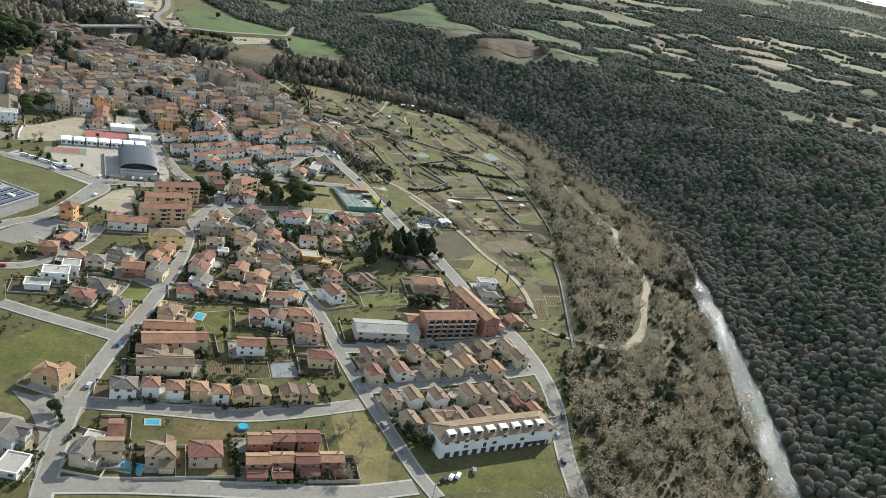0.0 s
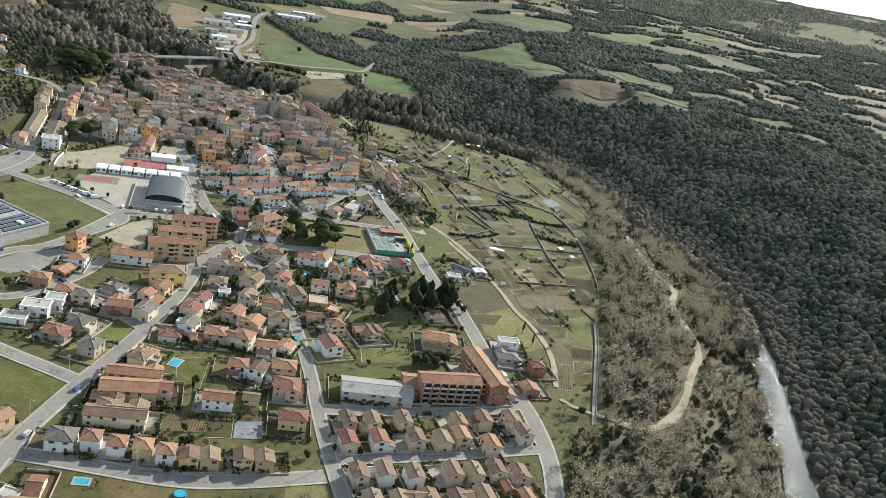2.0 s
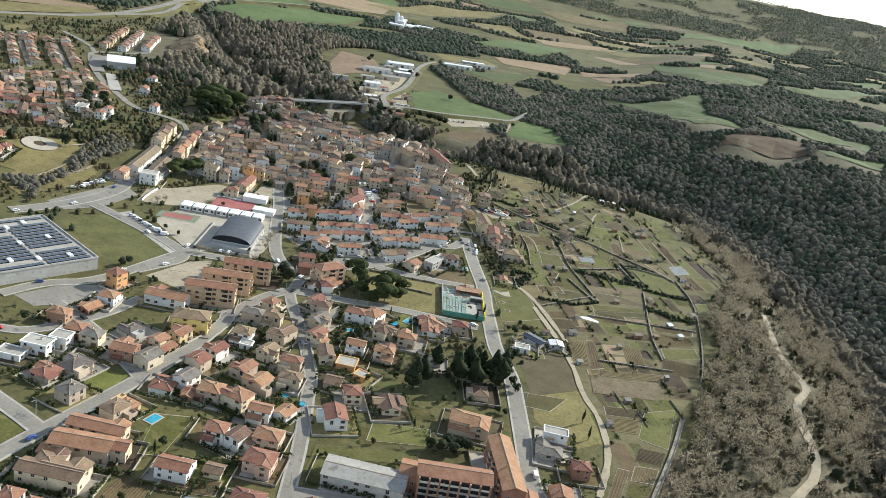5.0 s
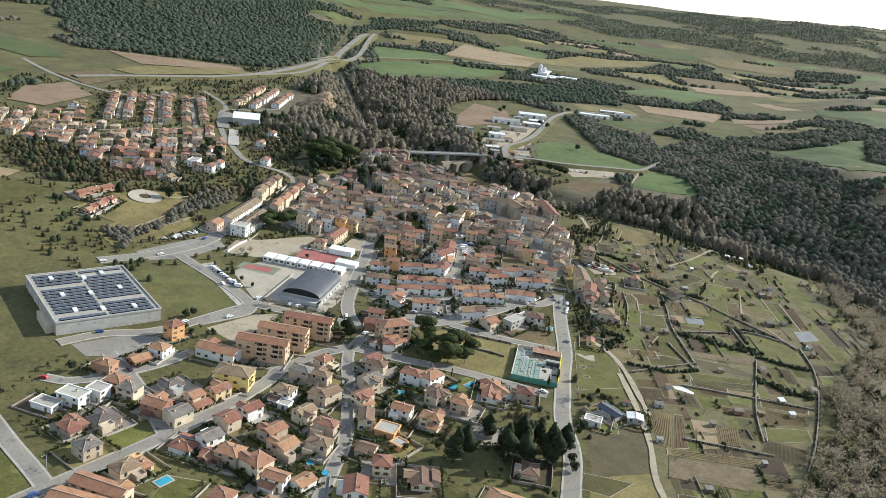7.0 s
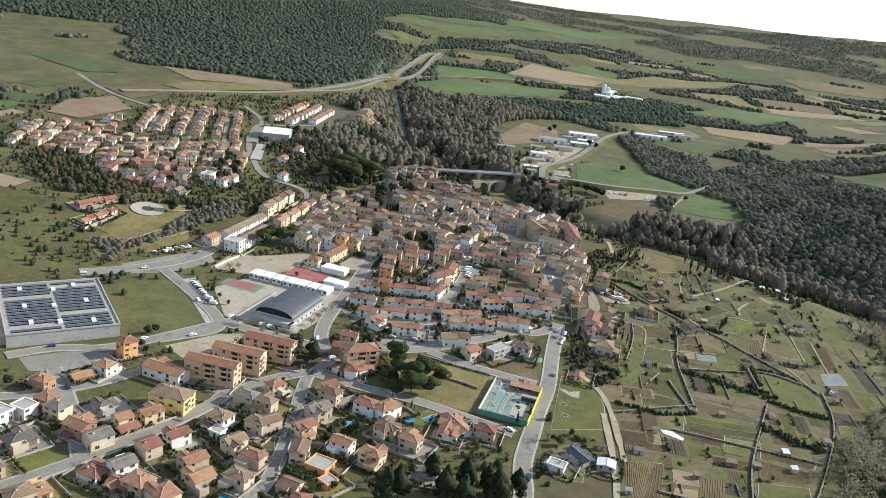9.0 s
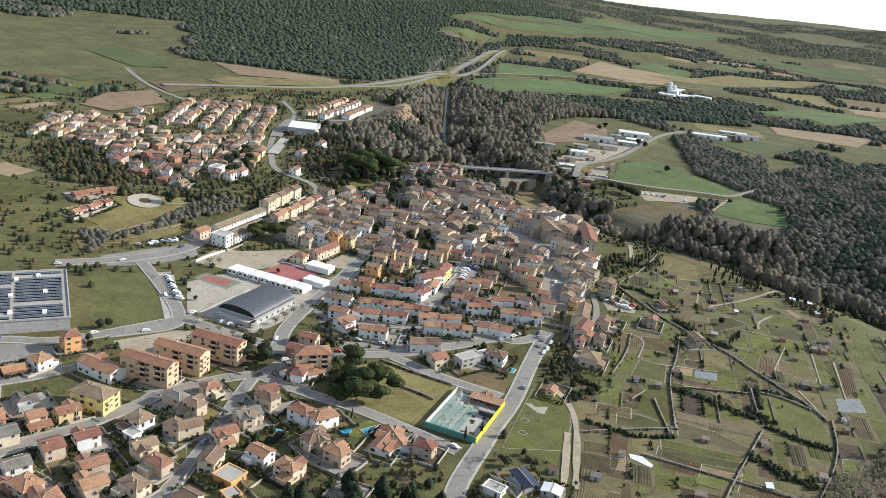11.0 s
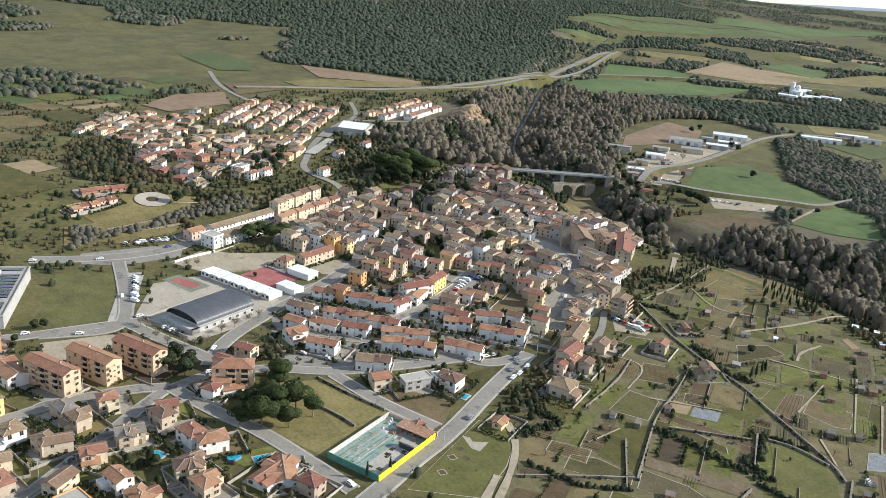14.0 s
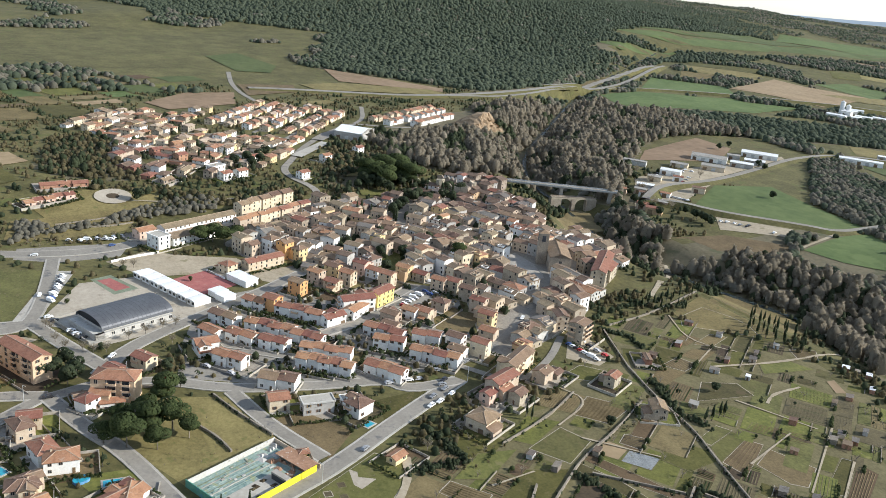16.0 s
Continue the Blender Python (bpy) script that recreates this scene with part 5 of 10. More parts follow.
zone('left_slope', (-349.3, 535.1), (-387.5, 570.1), (-352.1, 665.2), (-354.6, 738.9), (-388.2, 762.2), (-385.6, 776.3), (-350.1, 762.7), (-346.1, 734.6), (-317.5, 651.5), (-307.6, 587.4), (-321.6, 554.1))
zone('left_wood', (-532.7, 562.5), (-558.3, 610.6), (-418, 620.4), (-388.3, 624.5), (-403.3, 553.9), (-438.6, 541))
zone('poplars', (-172, 886.5), (-146.6, 948.7), (-124.9, 948.8), (-48.5, 940.6), (18.7, 901.5), (-40, 1010.4), (-117.1, 1009.9), (-162.9, 972.2), (-197.7, 958.4), (-250.2, 969.5), (-273, 973.9), (-243.5, 938.8))
zone('cliff_wood', (-378, 1362.8), (-230.2, 1172), (-159.7, 1155.2), (-110.1, 1130.3), (-264.5, 1406.2), (-370.3, 1398.8))
zone('hill_forest', (-1567.8, 1268.6), (-1296.4, 1124.4), (-973.8, 978.8), (-925.8, 1041.9), (-849, 1107.6), (-787.8, 1168.4), (-817.6, 1293.3), (-987.6, 1483.2), (-1135.2, 1713.3), (-1302.1, 1859.3), (-1458, 1897.9), (-1744.2, 2041.8), (-1703.6, 1385.1))
zone('north_belt', (-769.7, 1353.7), (-692.2, 1504.7), (-604, 1564.6), (-468, 1768), (-378.6, 1608.9), (-455.3, 1498.1), (-520.9, 1337.7), (-509, 1228.2), (-579.4, 1344.8))
zone('terraces', (-182.4, 597.9), (-188.7, 628.7), (-195.5, 690.6), (-154.5, 741.8), (-98.7, 716.7), (-70.9, 706.7), (-66.5, 652.3), (-75.5, 609.4), (-99.3, 565), (-134.9, 576.1))
zone('ramp', (-295.8, 508), (-329.1, 524), (-330.5, 556.3), (-316.3, 593.8), (-297.6, 584.4), (-282.7, 544.8))
zone('thicket', (-19.1, 649.9), (-20.9, 676.5), (0.9, 674.8), (10.8, 657.7), (9.1, 634.3), (-10.9, 638.9))
zone('thicket_low', (-21, 753.7), (-14.6, 768.2), (14.6, 759.5), (13.5, 744), (12.7, 717.2), (-1.6, 724.7))
yard(ASPHALT, 'junction', 'wide worn asphalt junction', (-127.1, 282.5), (-117.9, 281.3), (-105.1, 290.4), (-96.4, 279.2), (-97.1, 263.1), (-90.7, 240), (-99, 237.9), (-106.2, 259.1), (-115.6, 272.2))
yard(DIRT, 'rubble_bank', 'bare stony earth beside the junction', (-124.8, 268.2), (-115.6, 267.3), (-106.4, 254.8), (-100.4, 237.5), (-109.2, 235.2))
yard(GRASS, 'traffic_island', 'small planted traffic island', (-108, 275.7), (-101.3, 273.4), (-98.5, 261.3), (-101.6, 263.3))
yard(SANDY, 'paved_path', 'pale paved path in the park lawn', (-7.3, 606.7), (-4.6, 609), (-1.5, 608), (2.1, 613.8), (5.9, 606.2), (2.4, 604.5))
old_wall((-59.5, 562), (-46.4, 567.9), (-34.5, 570))
old_wall((-79.4, 575.4), (-63.1, 579.8), (-40.3, 588.2))
zone('castle_wood', (-484.1, 795.9), (-519.5, 845.9), (-559.8, 906.5), (-561.2, 980.3), (-520.2, 983), (-402.6, 914.3), (-390.6, 875.3), (-393.8, 847.2), (-368.7, 826.3), (-402.4, 800.3), (-356.5, 767.5), (-358.7, 740.8))
field(DRYGRASS, 'yellowed meadow beside the cypress rows', (-84.2, 851), (-118.3, 937.5), (-70.4, 945.6), (-48.8, 939.6), (-37.4, 882), (-60.8, 850.2))
field(DRYGRASS, 'dry scrubby road bank', (-332.3, 516.3), (-336.7, 555.8), (-342, 588.6), (-354.7, 630.1), (-314.2, 579.7), (-296.9, 548.5), (-302.3, 509.9))

# streets
road(7, (-55.7, 685), (-33.2, 641.6), (-10.7, 602.2), (-0.9, 577.1), (8, 559), (16.6, 539.7), (23.8, 525.9), (38.2, 507.4), (51.2, 476.9), (65, 444.2), (76.4, 417.5), (85.9, 408.6), (95.8, 381.2), (100.2, 360.5))
road(6.5, (100.2, 360.5), (102.5, 340.9), (101.2, 317.5), (100.8, 300.6), (102.9, 274.3))
road(4.8, (44.1, 259.9), (34.9, 273.7), (23.3, 297.3), (8.7, 326), (-4.9, 356.2), (-17.2, 387.2), (-34.9, 422.4), (-41.2, 436.6), (-53.9, 454.1), (-72.5, 477.7), (-88.2, 494.9), (-101.3, 512.4), (-99.5, 513.3), (-106.7, 535.3), (-98.8, 559.3))
road(6, (-91.9, 226.6), (-98.9, 258.7), (-103.3, 285.9), (-102.7, 333.8), (-99.5, 379.7), (-100.5, 423.6), (-105.2, 459.2), (-108.5, 461.5), (-107.6, 480.9), (-106.9, 496.4), (-101.3, 512.4))
road(6.5, (-106.1, 280.2), (-96.7, 283.1), (-66.6, 286.7), (-39.9, 289.8), (-18, 298.9), (9.7, 314.2))
road(7, (-96.4, 231.9), (-72.2, 238.6), (-34.3, 245.6), (6.4, 251.9), (35.1, 264.3))
road(5.5, (11.8, 326.9), (37.4, 339.6), (65.6, 354.9), (96.3, 372.3))
road(6, (-5.2, 358.3), (22.4, 369.3), (51.8, 382.3), (67.4, 391.6), (85.8, 407.2))
road(6, (-161.3, 346), (-138.7, 340.8), (-117, 337), (-102.7, 333.8))
road(5.5, (-100.5, 387.7), (-127.5, 399.9), (-154.1, 410), (-178.5, 416.4))
road(6, (-203.7, 405.1), (-198.9, 429), (-181.7, 446.7), (-177.7, 501.4), (-175.8, 522.7), (-163.1, 536.9))
road(5, (-177.5, 380.4), (-163.8, 386.7), (-152.3, 422.6), (-152.5, 448.2))
road(9, (-287.4, 488.1), (-277.6, 514.3), (-272.6, 542.4), (-274.6, 566.9), (-284.6, 587.8))
road(4.6, (-282, 584), (-290, 613), (-300, 637), (-307.5, 660), (-325, 700), (-338, 722), (-350.2, 731.6))
road(6, (-265.3, 533.5), (-212.3, 523.7), (-179.6, 514.9), (-169.3, 504.5), (-175.3, 482.5), (-178, 473))
road(6.5, (-176.2, 514.1), (-150.3, 524.1), (-117.4, 538.7))
road(6.5, (-113, 534.7), (-135.5, 550.1), (-157.9, 585.1), (-183.4, 629.9), (-205.8, 663.5))
road(6, (-98.8, 559.3), (-82.4, 583.2), (-75, 609.1), (-70.8, 625.4), (-66.5, 652.3), (-54.7, 657), (-54.6, 683.8))
road(5.5, (-79.9, 583.5), (-48.7, 589.3), (-17.6, 601))
road(5.5, (-99.5, 513.3), (-69.5, 523.6), (-50.3, 533.6), (-10.4, 544.2), (4.5, 547.6))
road(7, (-122.2, 641.5), (-132.5, 676.9), (-162.9, 725.6))
road(5, (-140.1, 581.2), (-114.1, 604.1), (-122.2, 641.5))
road(5, (-114.1, 604.1), (-88.8, 636.1), (-70, 644.5))
road(4, (-68.7, 691.4), (-79.9, 722), (-114.4, 766.5), (-150.1, 810.3), (-177.1, 818.4))
road(4, (-67, 692), (-41.2, 708.7), (-56.9, 739), (-79.1, 763.3))

# the trunk road, the works road and other far roads
road(13, (-793.9, 816.3), (-781.8, 886), (-732.2, 1063.7), (-841.1, 1359.1), (-978.5, 1545.8), (-1129.7, 1829.2))
road(7, (-825.2, 1298.9), (-890.3, 1522.5), (-789.9, 1698.4), (-651.1, 1937.6))
road(6, (-929.1, 830.9), (-826.3, 804.4), (-753.5, 796.6), (-681.8, 800.6), (-668.6, 843.2))
road(6, (-350.2, 731.6), (-362, 733), (-384, 722), (-404, 722), (-430, 739), (-472, 764), (-518, 800), (-568, 847), (-580, 866), (-561, 894), (-556, 928))
road(5, (-580, 866), (-605, 888), (-676.2, 918.1))
road(4.5, (-582.6, 721.6), (-622.7, 754), (-661.4, 787))
road(4.5, (-542, 742), (-594, 784), (-648, 828))
road(4.5, (-517, 767), (-563, 804), (-626, 855))
road(4.5, (-545, 673.6), (-532.7, 718.8), (-512, 771))
track(2.2, (-355, 594), (-349.3, 617.5), (-349.4, 645), (-349.4, 674))
field(DRYGRASS, 'dry rough bank beside the avenue', (-335, 520), (-318, 541), (-316, 565), (-322, 590), (-307, 583), (-300, 560), (-300, 530), (-297, 513))
# yards and gardens of the plateau, lawns below the castle and in the old town
old_wall((-299, 512.5), (-310, 524), (-313.5, 537), (-316.5, 554), (-314, 570), (-318, 588))
old_wall((-322, 541), (-325, 560), (-330, 580))
yard(ASPHALT, "yard", "dark worn asphalt yard beside the warehouse", (-532, 808), (-566, 850), (-548, 862), (-516, 812), (-500, 797), (-508, 788))
yard(CONCRETE, "yard", "pale concrete lot beside the plateau road", (-497, 794), (-488, 798), (-438, 752), (-446, 744))
yard(DIRT, "school_yard", "bare sandy ground round the school", (-224, 577), (-224, 612), (-216, 619), (-221, 640), (-240, 634), (-250, 612), (-247, 590))
road(5.5, (-190, 716), (-174, 729), (-157, 747), (-140, 762))
field(SOIL, "ploughed garden rows between the terraces", (-166, 656), (-179, 674), (-170, 680), (-157.5, 667))
yard(SANDY, "plaza", "round pale paved plaza in a meadow", *[(-363 + 12.5 * math.cos(0.2618 * i), 583 + 12.5 * math.sin(0.2618 * i)) for i in range(24)])
yard(DARKSOIL, "plaza_bed", "round dark bed in the paved plaza", *[(-363 + 4.5 * math.cos(0.524 * i), 583 + 4.5 * math.sin(0.524 * i)) for i in range(12)])
yard(LAWNGREEN, "lawn", "bright green lawn below the castle pines", (-353, 768), (-348, 800), (-338, 794), (-343, 766))
yard(GRASS, "court_garden", "green walled garden among the old houses", (-219, 717), (-226, 738), (-209, 742), (-193, 724), (-199, 709))
field(DRYGRASS, "yellowed grass on the castle slope", (-381, 768), (-398, 795), (-412, 811), (-380, 787))
field(SOIL, "bare brown plot between the houses", (-113, 705), (-129, 724), (-117, 737), (-95, 711))
road(6, (-282.7, 1013.6), (-266.2, 1033.6), (-230.5, 1046.1), (-178.4, 1097.1), (-157.3, 1107.6), (-157.2, 1151.1), (-159.1, 1191.4))
road(7, (-282.7, 1013.6), (-314, 1061.8), (-314.4, 1129), (-347.3, 1235.3), (-383.6, 1336.4), (-395.5, 1436.1), (-323.1, 1510.3))
verge((-793.9, 816.3), (-781.8, 886), (-732.2, 1063.7), (-841.1, 1359.1), (-978.5, 1545.8), (-1129.7, 1829.2))

# tracks
track(3, (-6.6, 630.9), (8.5, 624.1), (23.8, 608.7), (40.7, 585.6), (53, 568.5))
track(3, (23, 602.2), (46.8, 569.1), (64.1, 541.2), (75.5, 513.4), (88.1, 497), (98.8, 469.9), (101.6, 446.2), (102.1, 431.6))
track(3, (104.4, 420.8), (111.7, 415.4), (126.5, 413.7), (144.1, 411.7))
track(5, (132.3, 411.9), (144.1, 411.7), (156.7, 417.4), (173.1, 449.9), (181.7, 489.1), (197.9, 534.1), (180.7, 586.8), (191, 618.4), (185.8, 627.9))
track(4, (185.8, 627.9), (175.2, 646.6), (167.6, 679.8), (161.8, 729.4))
track(1.8, (-21.9, 819.4), (-12.8, 859.3), (-10.4, 908.6))
track(1.6, (16.6, 814.1), (10.9, 824.9), (11.1, 845.3))
track(3, (-155.4, 1103), (-144, 1048))
track(3.5, (-175.9, 937.1), (-158.8, 927.7), (-109.4, 857.6))
track(0.9, (-32.2, 725.8), (-16, 731.8), (-3.9, 704.1))
track(0.9, (8.6, 801.1), (42.5, 817))
track(0.9, (70.5, 749.9), (86.8, 736.2))
track(0.9, (44.7, 824.5), (75.3, 769.8))
track(0.9, (67.3, 808.4), (91.6, 763.8))
track(0.9, (-82.3, 846.2), (-51, 830.3), (-30.9, 846.7))
track(0.9, (-39.5, 836.7), (-26.1, 809.8))
track(0.9, (22.5, 652.2), (20.8, 673.2))
track(0.9, (7.9, 707.2), (32.4, 729.5))
track(0.9, (50.9, 762.6), (40.2, 801.2))
road(9, (-746.9, 1080.1), (-740.4, 1186.7), (-868.6, 1398.4), (-883.8, 1486), (-1008.1, 1668.7), (-1123.5, 1849.7))
road(6, (-868.5, 1311.5), (-842.7, 1327.6), (-883.5, 1422.9))

# farmland beyond the town
patchwork(3, 20, 5200, (-900, 560), (-900, 760), (-700, 1000), (-420, 640), (-330, 520), (-420, 400), (-700, 380))
patchwork(5, 40, 26000, (-900, 1650), (-1500, 2600), (-500, 3200), (900, 3000), (500, 1900), (-100, 1500), (-420, 1420))
patchwork(6, 15, 22000, (150, 1250), (400, 1900), (1200, 2100), (1300, 1300), (500, 1000))


# ---- blue hills on the horizon, haze painted into their colour ----
HAZY = surface("haze_painted_hillside", (0.20, 0.25, 0.29), (0.27, 0.32, 0.36), 0.002, 0.0005, 1.0)
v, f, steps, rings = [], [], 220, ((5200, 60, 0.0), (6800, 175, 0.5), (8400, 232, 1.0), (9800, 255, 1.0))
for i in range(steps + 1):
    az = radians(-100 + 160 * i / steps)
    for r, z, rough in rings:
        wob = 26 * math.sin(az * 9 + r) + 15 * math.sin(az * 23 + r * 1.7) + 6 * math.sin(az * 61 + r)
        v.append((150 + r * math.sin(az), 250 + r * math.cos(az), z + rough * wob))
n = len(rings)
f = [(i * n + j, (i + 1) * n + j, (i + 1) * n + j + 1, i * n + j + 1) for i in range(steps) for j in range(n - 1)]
tagged(new("distant_hills", mesh_of("distant_hills", v, f, [HAZY], flat=False)), "wooded hills along the horizon, coloured blue-grey for haze", "hills", kind="structure")

# lower quarter
house(-115.6, 292.4, 12.6, 8.6, -13.3, 2, 'hip', 'ochre', 'tile')
house(-87.1, 292.6, 10.1, 8.6, 15.3, 2, 'hip', 'white', 'slate')
house(-77.3, 296.4, 6.6, 7, 15.3, 2, 'hip', 'white', 'tile')
house(-67.4, 297, 6.6, 7, 15.3, 2, 'hip', 'white', 'tile')
house(-58.2, 299.1, 6.6, 7, 15.3, 2, 'hip', 'ochre', 'tile')
house(-49.4, 299.7, 6.6, 7, 15.3, 2, 'hip', 'white', 'tile')
house(-40.6, 300.4, 7, 7, -67.3, 2, 'gable', 'ochre', 'old')
house(-33.4, 302.7, 7, 7, -67.3, 2, 'gable', 'ochre', 'old')
house(-22, 307.7, 7, 7, -67.3, 2, 'gable', 'ochre', 'old')
house(-14.1, 309.9, 7, 7, -67.3, 2, 'gable', 'ochre', 'old')
house(-76.8, 313.6, 22.9, 7.8, 17, 2, 'gable', 'cream', 'old')
# the workshop with two long roofs
house(-80.9, 332.9, 22.6, 10.1, 20.4, 2, 'gable', 'cream', 'tile')
house(-83.8, 343.8, 22.3, 7.8, 15.8, 2, 'gable', 'cream', 'tile')
house(-67.9, 338.8, 5.8, 7, 20.3, 2, 'gable', 'cream', 'tile')
house(-87.9, 357.6, 9.4, 7.8, 86.9, 2, 'hip', 'cream', 'old')
house(-88.9, 325.3, 7, 7, 15.3, 1, 'gable', 'ochre', 'tile')
house(-86.5, 258.3, 7.8, 6.2, 86.9, 1, 'flat', 'cream', 'tile')
house(-81, 266, 4.7, 12.5, 15.3, 1, 'gable', 'cream', 'tile')
house(-86.2, 249.1, 9.4, 7, 86.9, 2, 'gable', 'cream', 'slate')
house(-78.7, 253.3, 8.6, 7.8, 15.3, 2, 'gable', 'cream', 'old')
house(-61.1, 255.4, 10.1, 8.6, 15.3, 2, 'hip', 'cream', 'old')
house(-45.6, 259.7, 11.7, 9.4, 15.3, 2, 'hip', 'cream', 'tile')
house(-114.5, 251.3, 10.9, 9.4, 86.9, 2, 'gable', 'grey', 'slate')
house(-106.6, 238.5, 10.1, 7.8, 86.9, 1, 'flat', 'white', 'tile')

# red brick court of terraced houses
house(-27.8, 271.2, 8.6, 7, 15.3, 2, 'gable', 'brick', 'tile')
house(-19, 275.2, 8.6, 7, 15.3, 2, 'gable', 'brick', 'tile')
house(-9.7, 277.9, 8.6, 7, 15.3, 2, 'gable', 'brick', 'tile')
house(-25.8, 258.9, 8.6, 6.2, 15.3, 2, 'gable', 'brick', 'tile')
house(-17.4, 261.9, 8.6, 6.2, 15.3, 2, 'gable', 'brick', 'tile')
house(-7.9, 263.7, 8.6, 6.2, 15.3, 2, 'gable', 'brick', 'tile')
house(1.1, 267.2, 8.6, 6.2, 15.3, 2, 'gable', 'brick', 'tile')
house(-25, 254, 7, 4.7, 15.3, 1, 'gable', 'brick', 'tile')
house(-16, 255.9, 7, 4.7, 15.3, 1, 'gable', 'brick', 'tile')
house(-6.3, 260.1, 7, 4.7, 15.3, 1, 'gable', 'brick', 'tile')

# two rows of small houses
house(9.6, 350, 8.6, 6.2, -62.4, 2, 'gable', 'cream', 'old')
house(19.6, 354.4, 8.6, 6.2, -62.4, 2, 'gable', 'cream', 'old')
house(32.2, 361, 8.6, 6.2, -62.4, 2, 'gable', 'cream', 'old')
house(56.2, 370.5, 8.6, 6.2, -62.4, 2, 'gable', 'cream', 'old')
house(67.2, 378, 8.6, 6.2, -62.4, 2, 'gable', 'cream', 'old')
house(79.9, 384.2, 8.6, 6.2, -62.4, 2, 'gable', 'cream', 'old')
house(13.2, 335.8, 8.6, 6.6, -62.4, 2, 'gable', 'cream', 'tile')
house(25.2, 342.2, 8.6, 6.6, -62.4, 2, 'gable', 'white', 'tile')
house(40, 349.8, 8.6, 6.6, -62.4, 2, 'gable', 'cream', 'old')
house(51.2, 353.6, 8.6, 6.6, -62.4, 2, 'gable', 'cream', 'old')
house(58.7, 360.1, 8.6, 6.6, -62.4, 2, 'gable', 'cream', 'tile')
house(72.3, 359.6, 8.6, 6.6, -62.4, 2, 'gable', 'cream', 'tile')
house(86.1, 375.4, 8.6, 6.6, -62.4, 2, 'gable', 'cream', 'old')
house(22.3, 316.5, 8.6, 6.6, -62.4, 2, 'gable', 'cream', 'old')
house(31.8, 321.5, 8.6, 6.6, -62.4, 2, 'gable', 'white', 'old')
house(43.3, 324.9, 8.6, 6.6, -62.4, 2, 'gable', 'white', 'old')
house(58.3, 333, 8.6, 6.6, -62.4, 2, 'gable', 'cream', 'old')
house(66.9, 336.4, 8.6, 6.6, -62.4, 2, 'gable', 'cream', 'old')
house(75.8, 342.2, 8.6, 6.6, -62.4, 2, 'gable', 'cream', 'old')
house(86, 343.1, 8.6, 6.6, -62.4, 2, 'gable', 'cream', 'old')
house(31.3, 302, 9.4, 7, -62.4, 2, 'gable', 'cream', 'old')
house(41.2, 305.8, 9.4, 7, -62.4, 2, 'gable', 'cream', 'old')
house(51.9, 311.4, 9.4, 7, -62.4, 2, 'gable', 'cream', 'old')
house(63, 315.6, 9.4, 7, -62.4, 2, 'gable', 'cream', 'old')
house(72.6, 322.5, 9.4, 7, -62.4, 2, 'gable', 'cream', 'old')
house(82.1, 335.5, 6.2, 5.5, -62.4, 1, 'gable', 'brick', 'tile')
house(89.7, 332.9, 6.2, 5.5, -62.4, 1, 'gable', 'brick', 'tile')

# shed, flats and the houses beside the trunk street
house(16.3, 379.8, 32.8, 13.3, 15.3, 2, 'shed', 'grey', 'fibre')
flats = house(48, 394.8, 29.7, 10.1, 22.6, 4, 'gable', 'brick', 'tile', category="brick flats", label="red brick flats with brick pillars between glazed balconies")
for k in range(8):
    u = -14.2 + k * 4.06
    part("pillar", Geo().box(u - 0.35, -6.5, -2, u + 0.35, -5.05, 10.9), [WALLS["brick"]], flats)
for k in range(4):
    part("balcony", Geo().box(-14.2, -6.3, k * 2.75 + 0.05, 14.2, -5.05, k * 2.75 + 0.3).box(-14.2, -6.3, k * 2.75 + 0.3, 14.2, -6.15, k * 2.75 + 1.05, 1), [CONCRETE, FRAME], flats)
    part("loggia_window", Geo().box(-13.8, -5.35, k * 2.75 + 0.35, 13.8, -5.2, k * 2.75 + 2.5), [GLASS], flats)
house(63.5, 414.3, 36.7, 9.4, -61.2, 4, 'gable', 'brick', 'tile')
house(30.2, 392.5, 7.8, 14, 15.3, 2, 'gable', 'brick', 'tile')
house(37, 445.2, 18, 10.1, 12.9, 2, 'hip', 'cream', 'tile')
house(31, 476.1, 10.1, 7.8, -65.6, 1, 'hip', 'cream', 'old')
house(74, 460.7, 10.9, 5.5, 15.3, 2, 'flat', 'white', 'tile')
house(74.7, 448, 11.7, 7.8, 15.3, 1, 'hip', 'grey', 'slate')
house(90.7, 441.6, 7, 7.8, -65.6, 2, 'hip', 'brick', 'tile')
house(87.7, 420.6, 7.8, 9.4, -65.6, 1, 'gable', 'brick', 'tile')
house(76.6, 409.4, 6.2, 7.8, -65.6, 1, 'gable', 'cream', 'tile')
house(49.2, 557, 6.2, 7.8, -65.6, 1, 'shed', 'grey', 'white')
house(37.4, 553.6, 12.5, 7, -20, 1, 'shed', 'grey', 'panel')
house(34.2, 538.3, 7.8, 5.5, 15.3, 1, 'flat', 'white', 'tile')

# houses between the two streets
house(-131, 363.9, 10.1, 8.6, 86.9, 1, 'hip', 'cream', 'tile')
house(-126.1, 375.7, 11.7, 9.4, 86.9, 1, 'hip', 'cream', 'slate')
house(-110.9, 357, 8.6, 8.6, 86.9, 2, 'hip', 'cream', 'slate')
house(-117.7, 396.7, 10.9, 8.6, 15.3, 2, 'gable', 'brick', 'tile')
house(-105.6, 398.4, 10.1, 8.6, 86.9, 2, 'gable', 'cream', 'slate')
house(-112, 413.3, 7, 7, 86.9, 2, 'gable', 'cream', 'tile')
house(-107.5, 412.9, 8.6, 6.2, 86.9, 1, 'gable', 'ochre', 'tile')
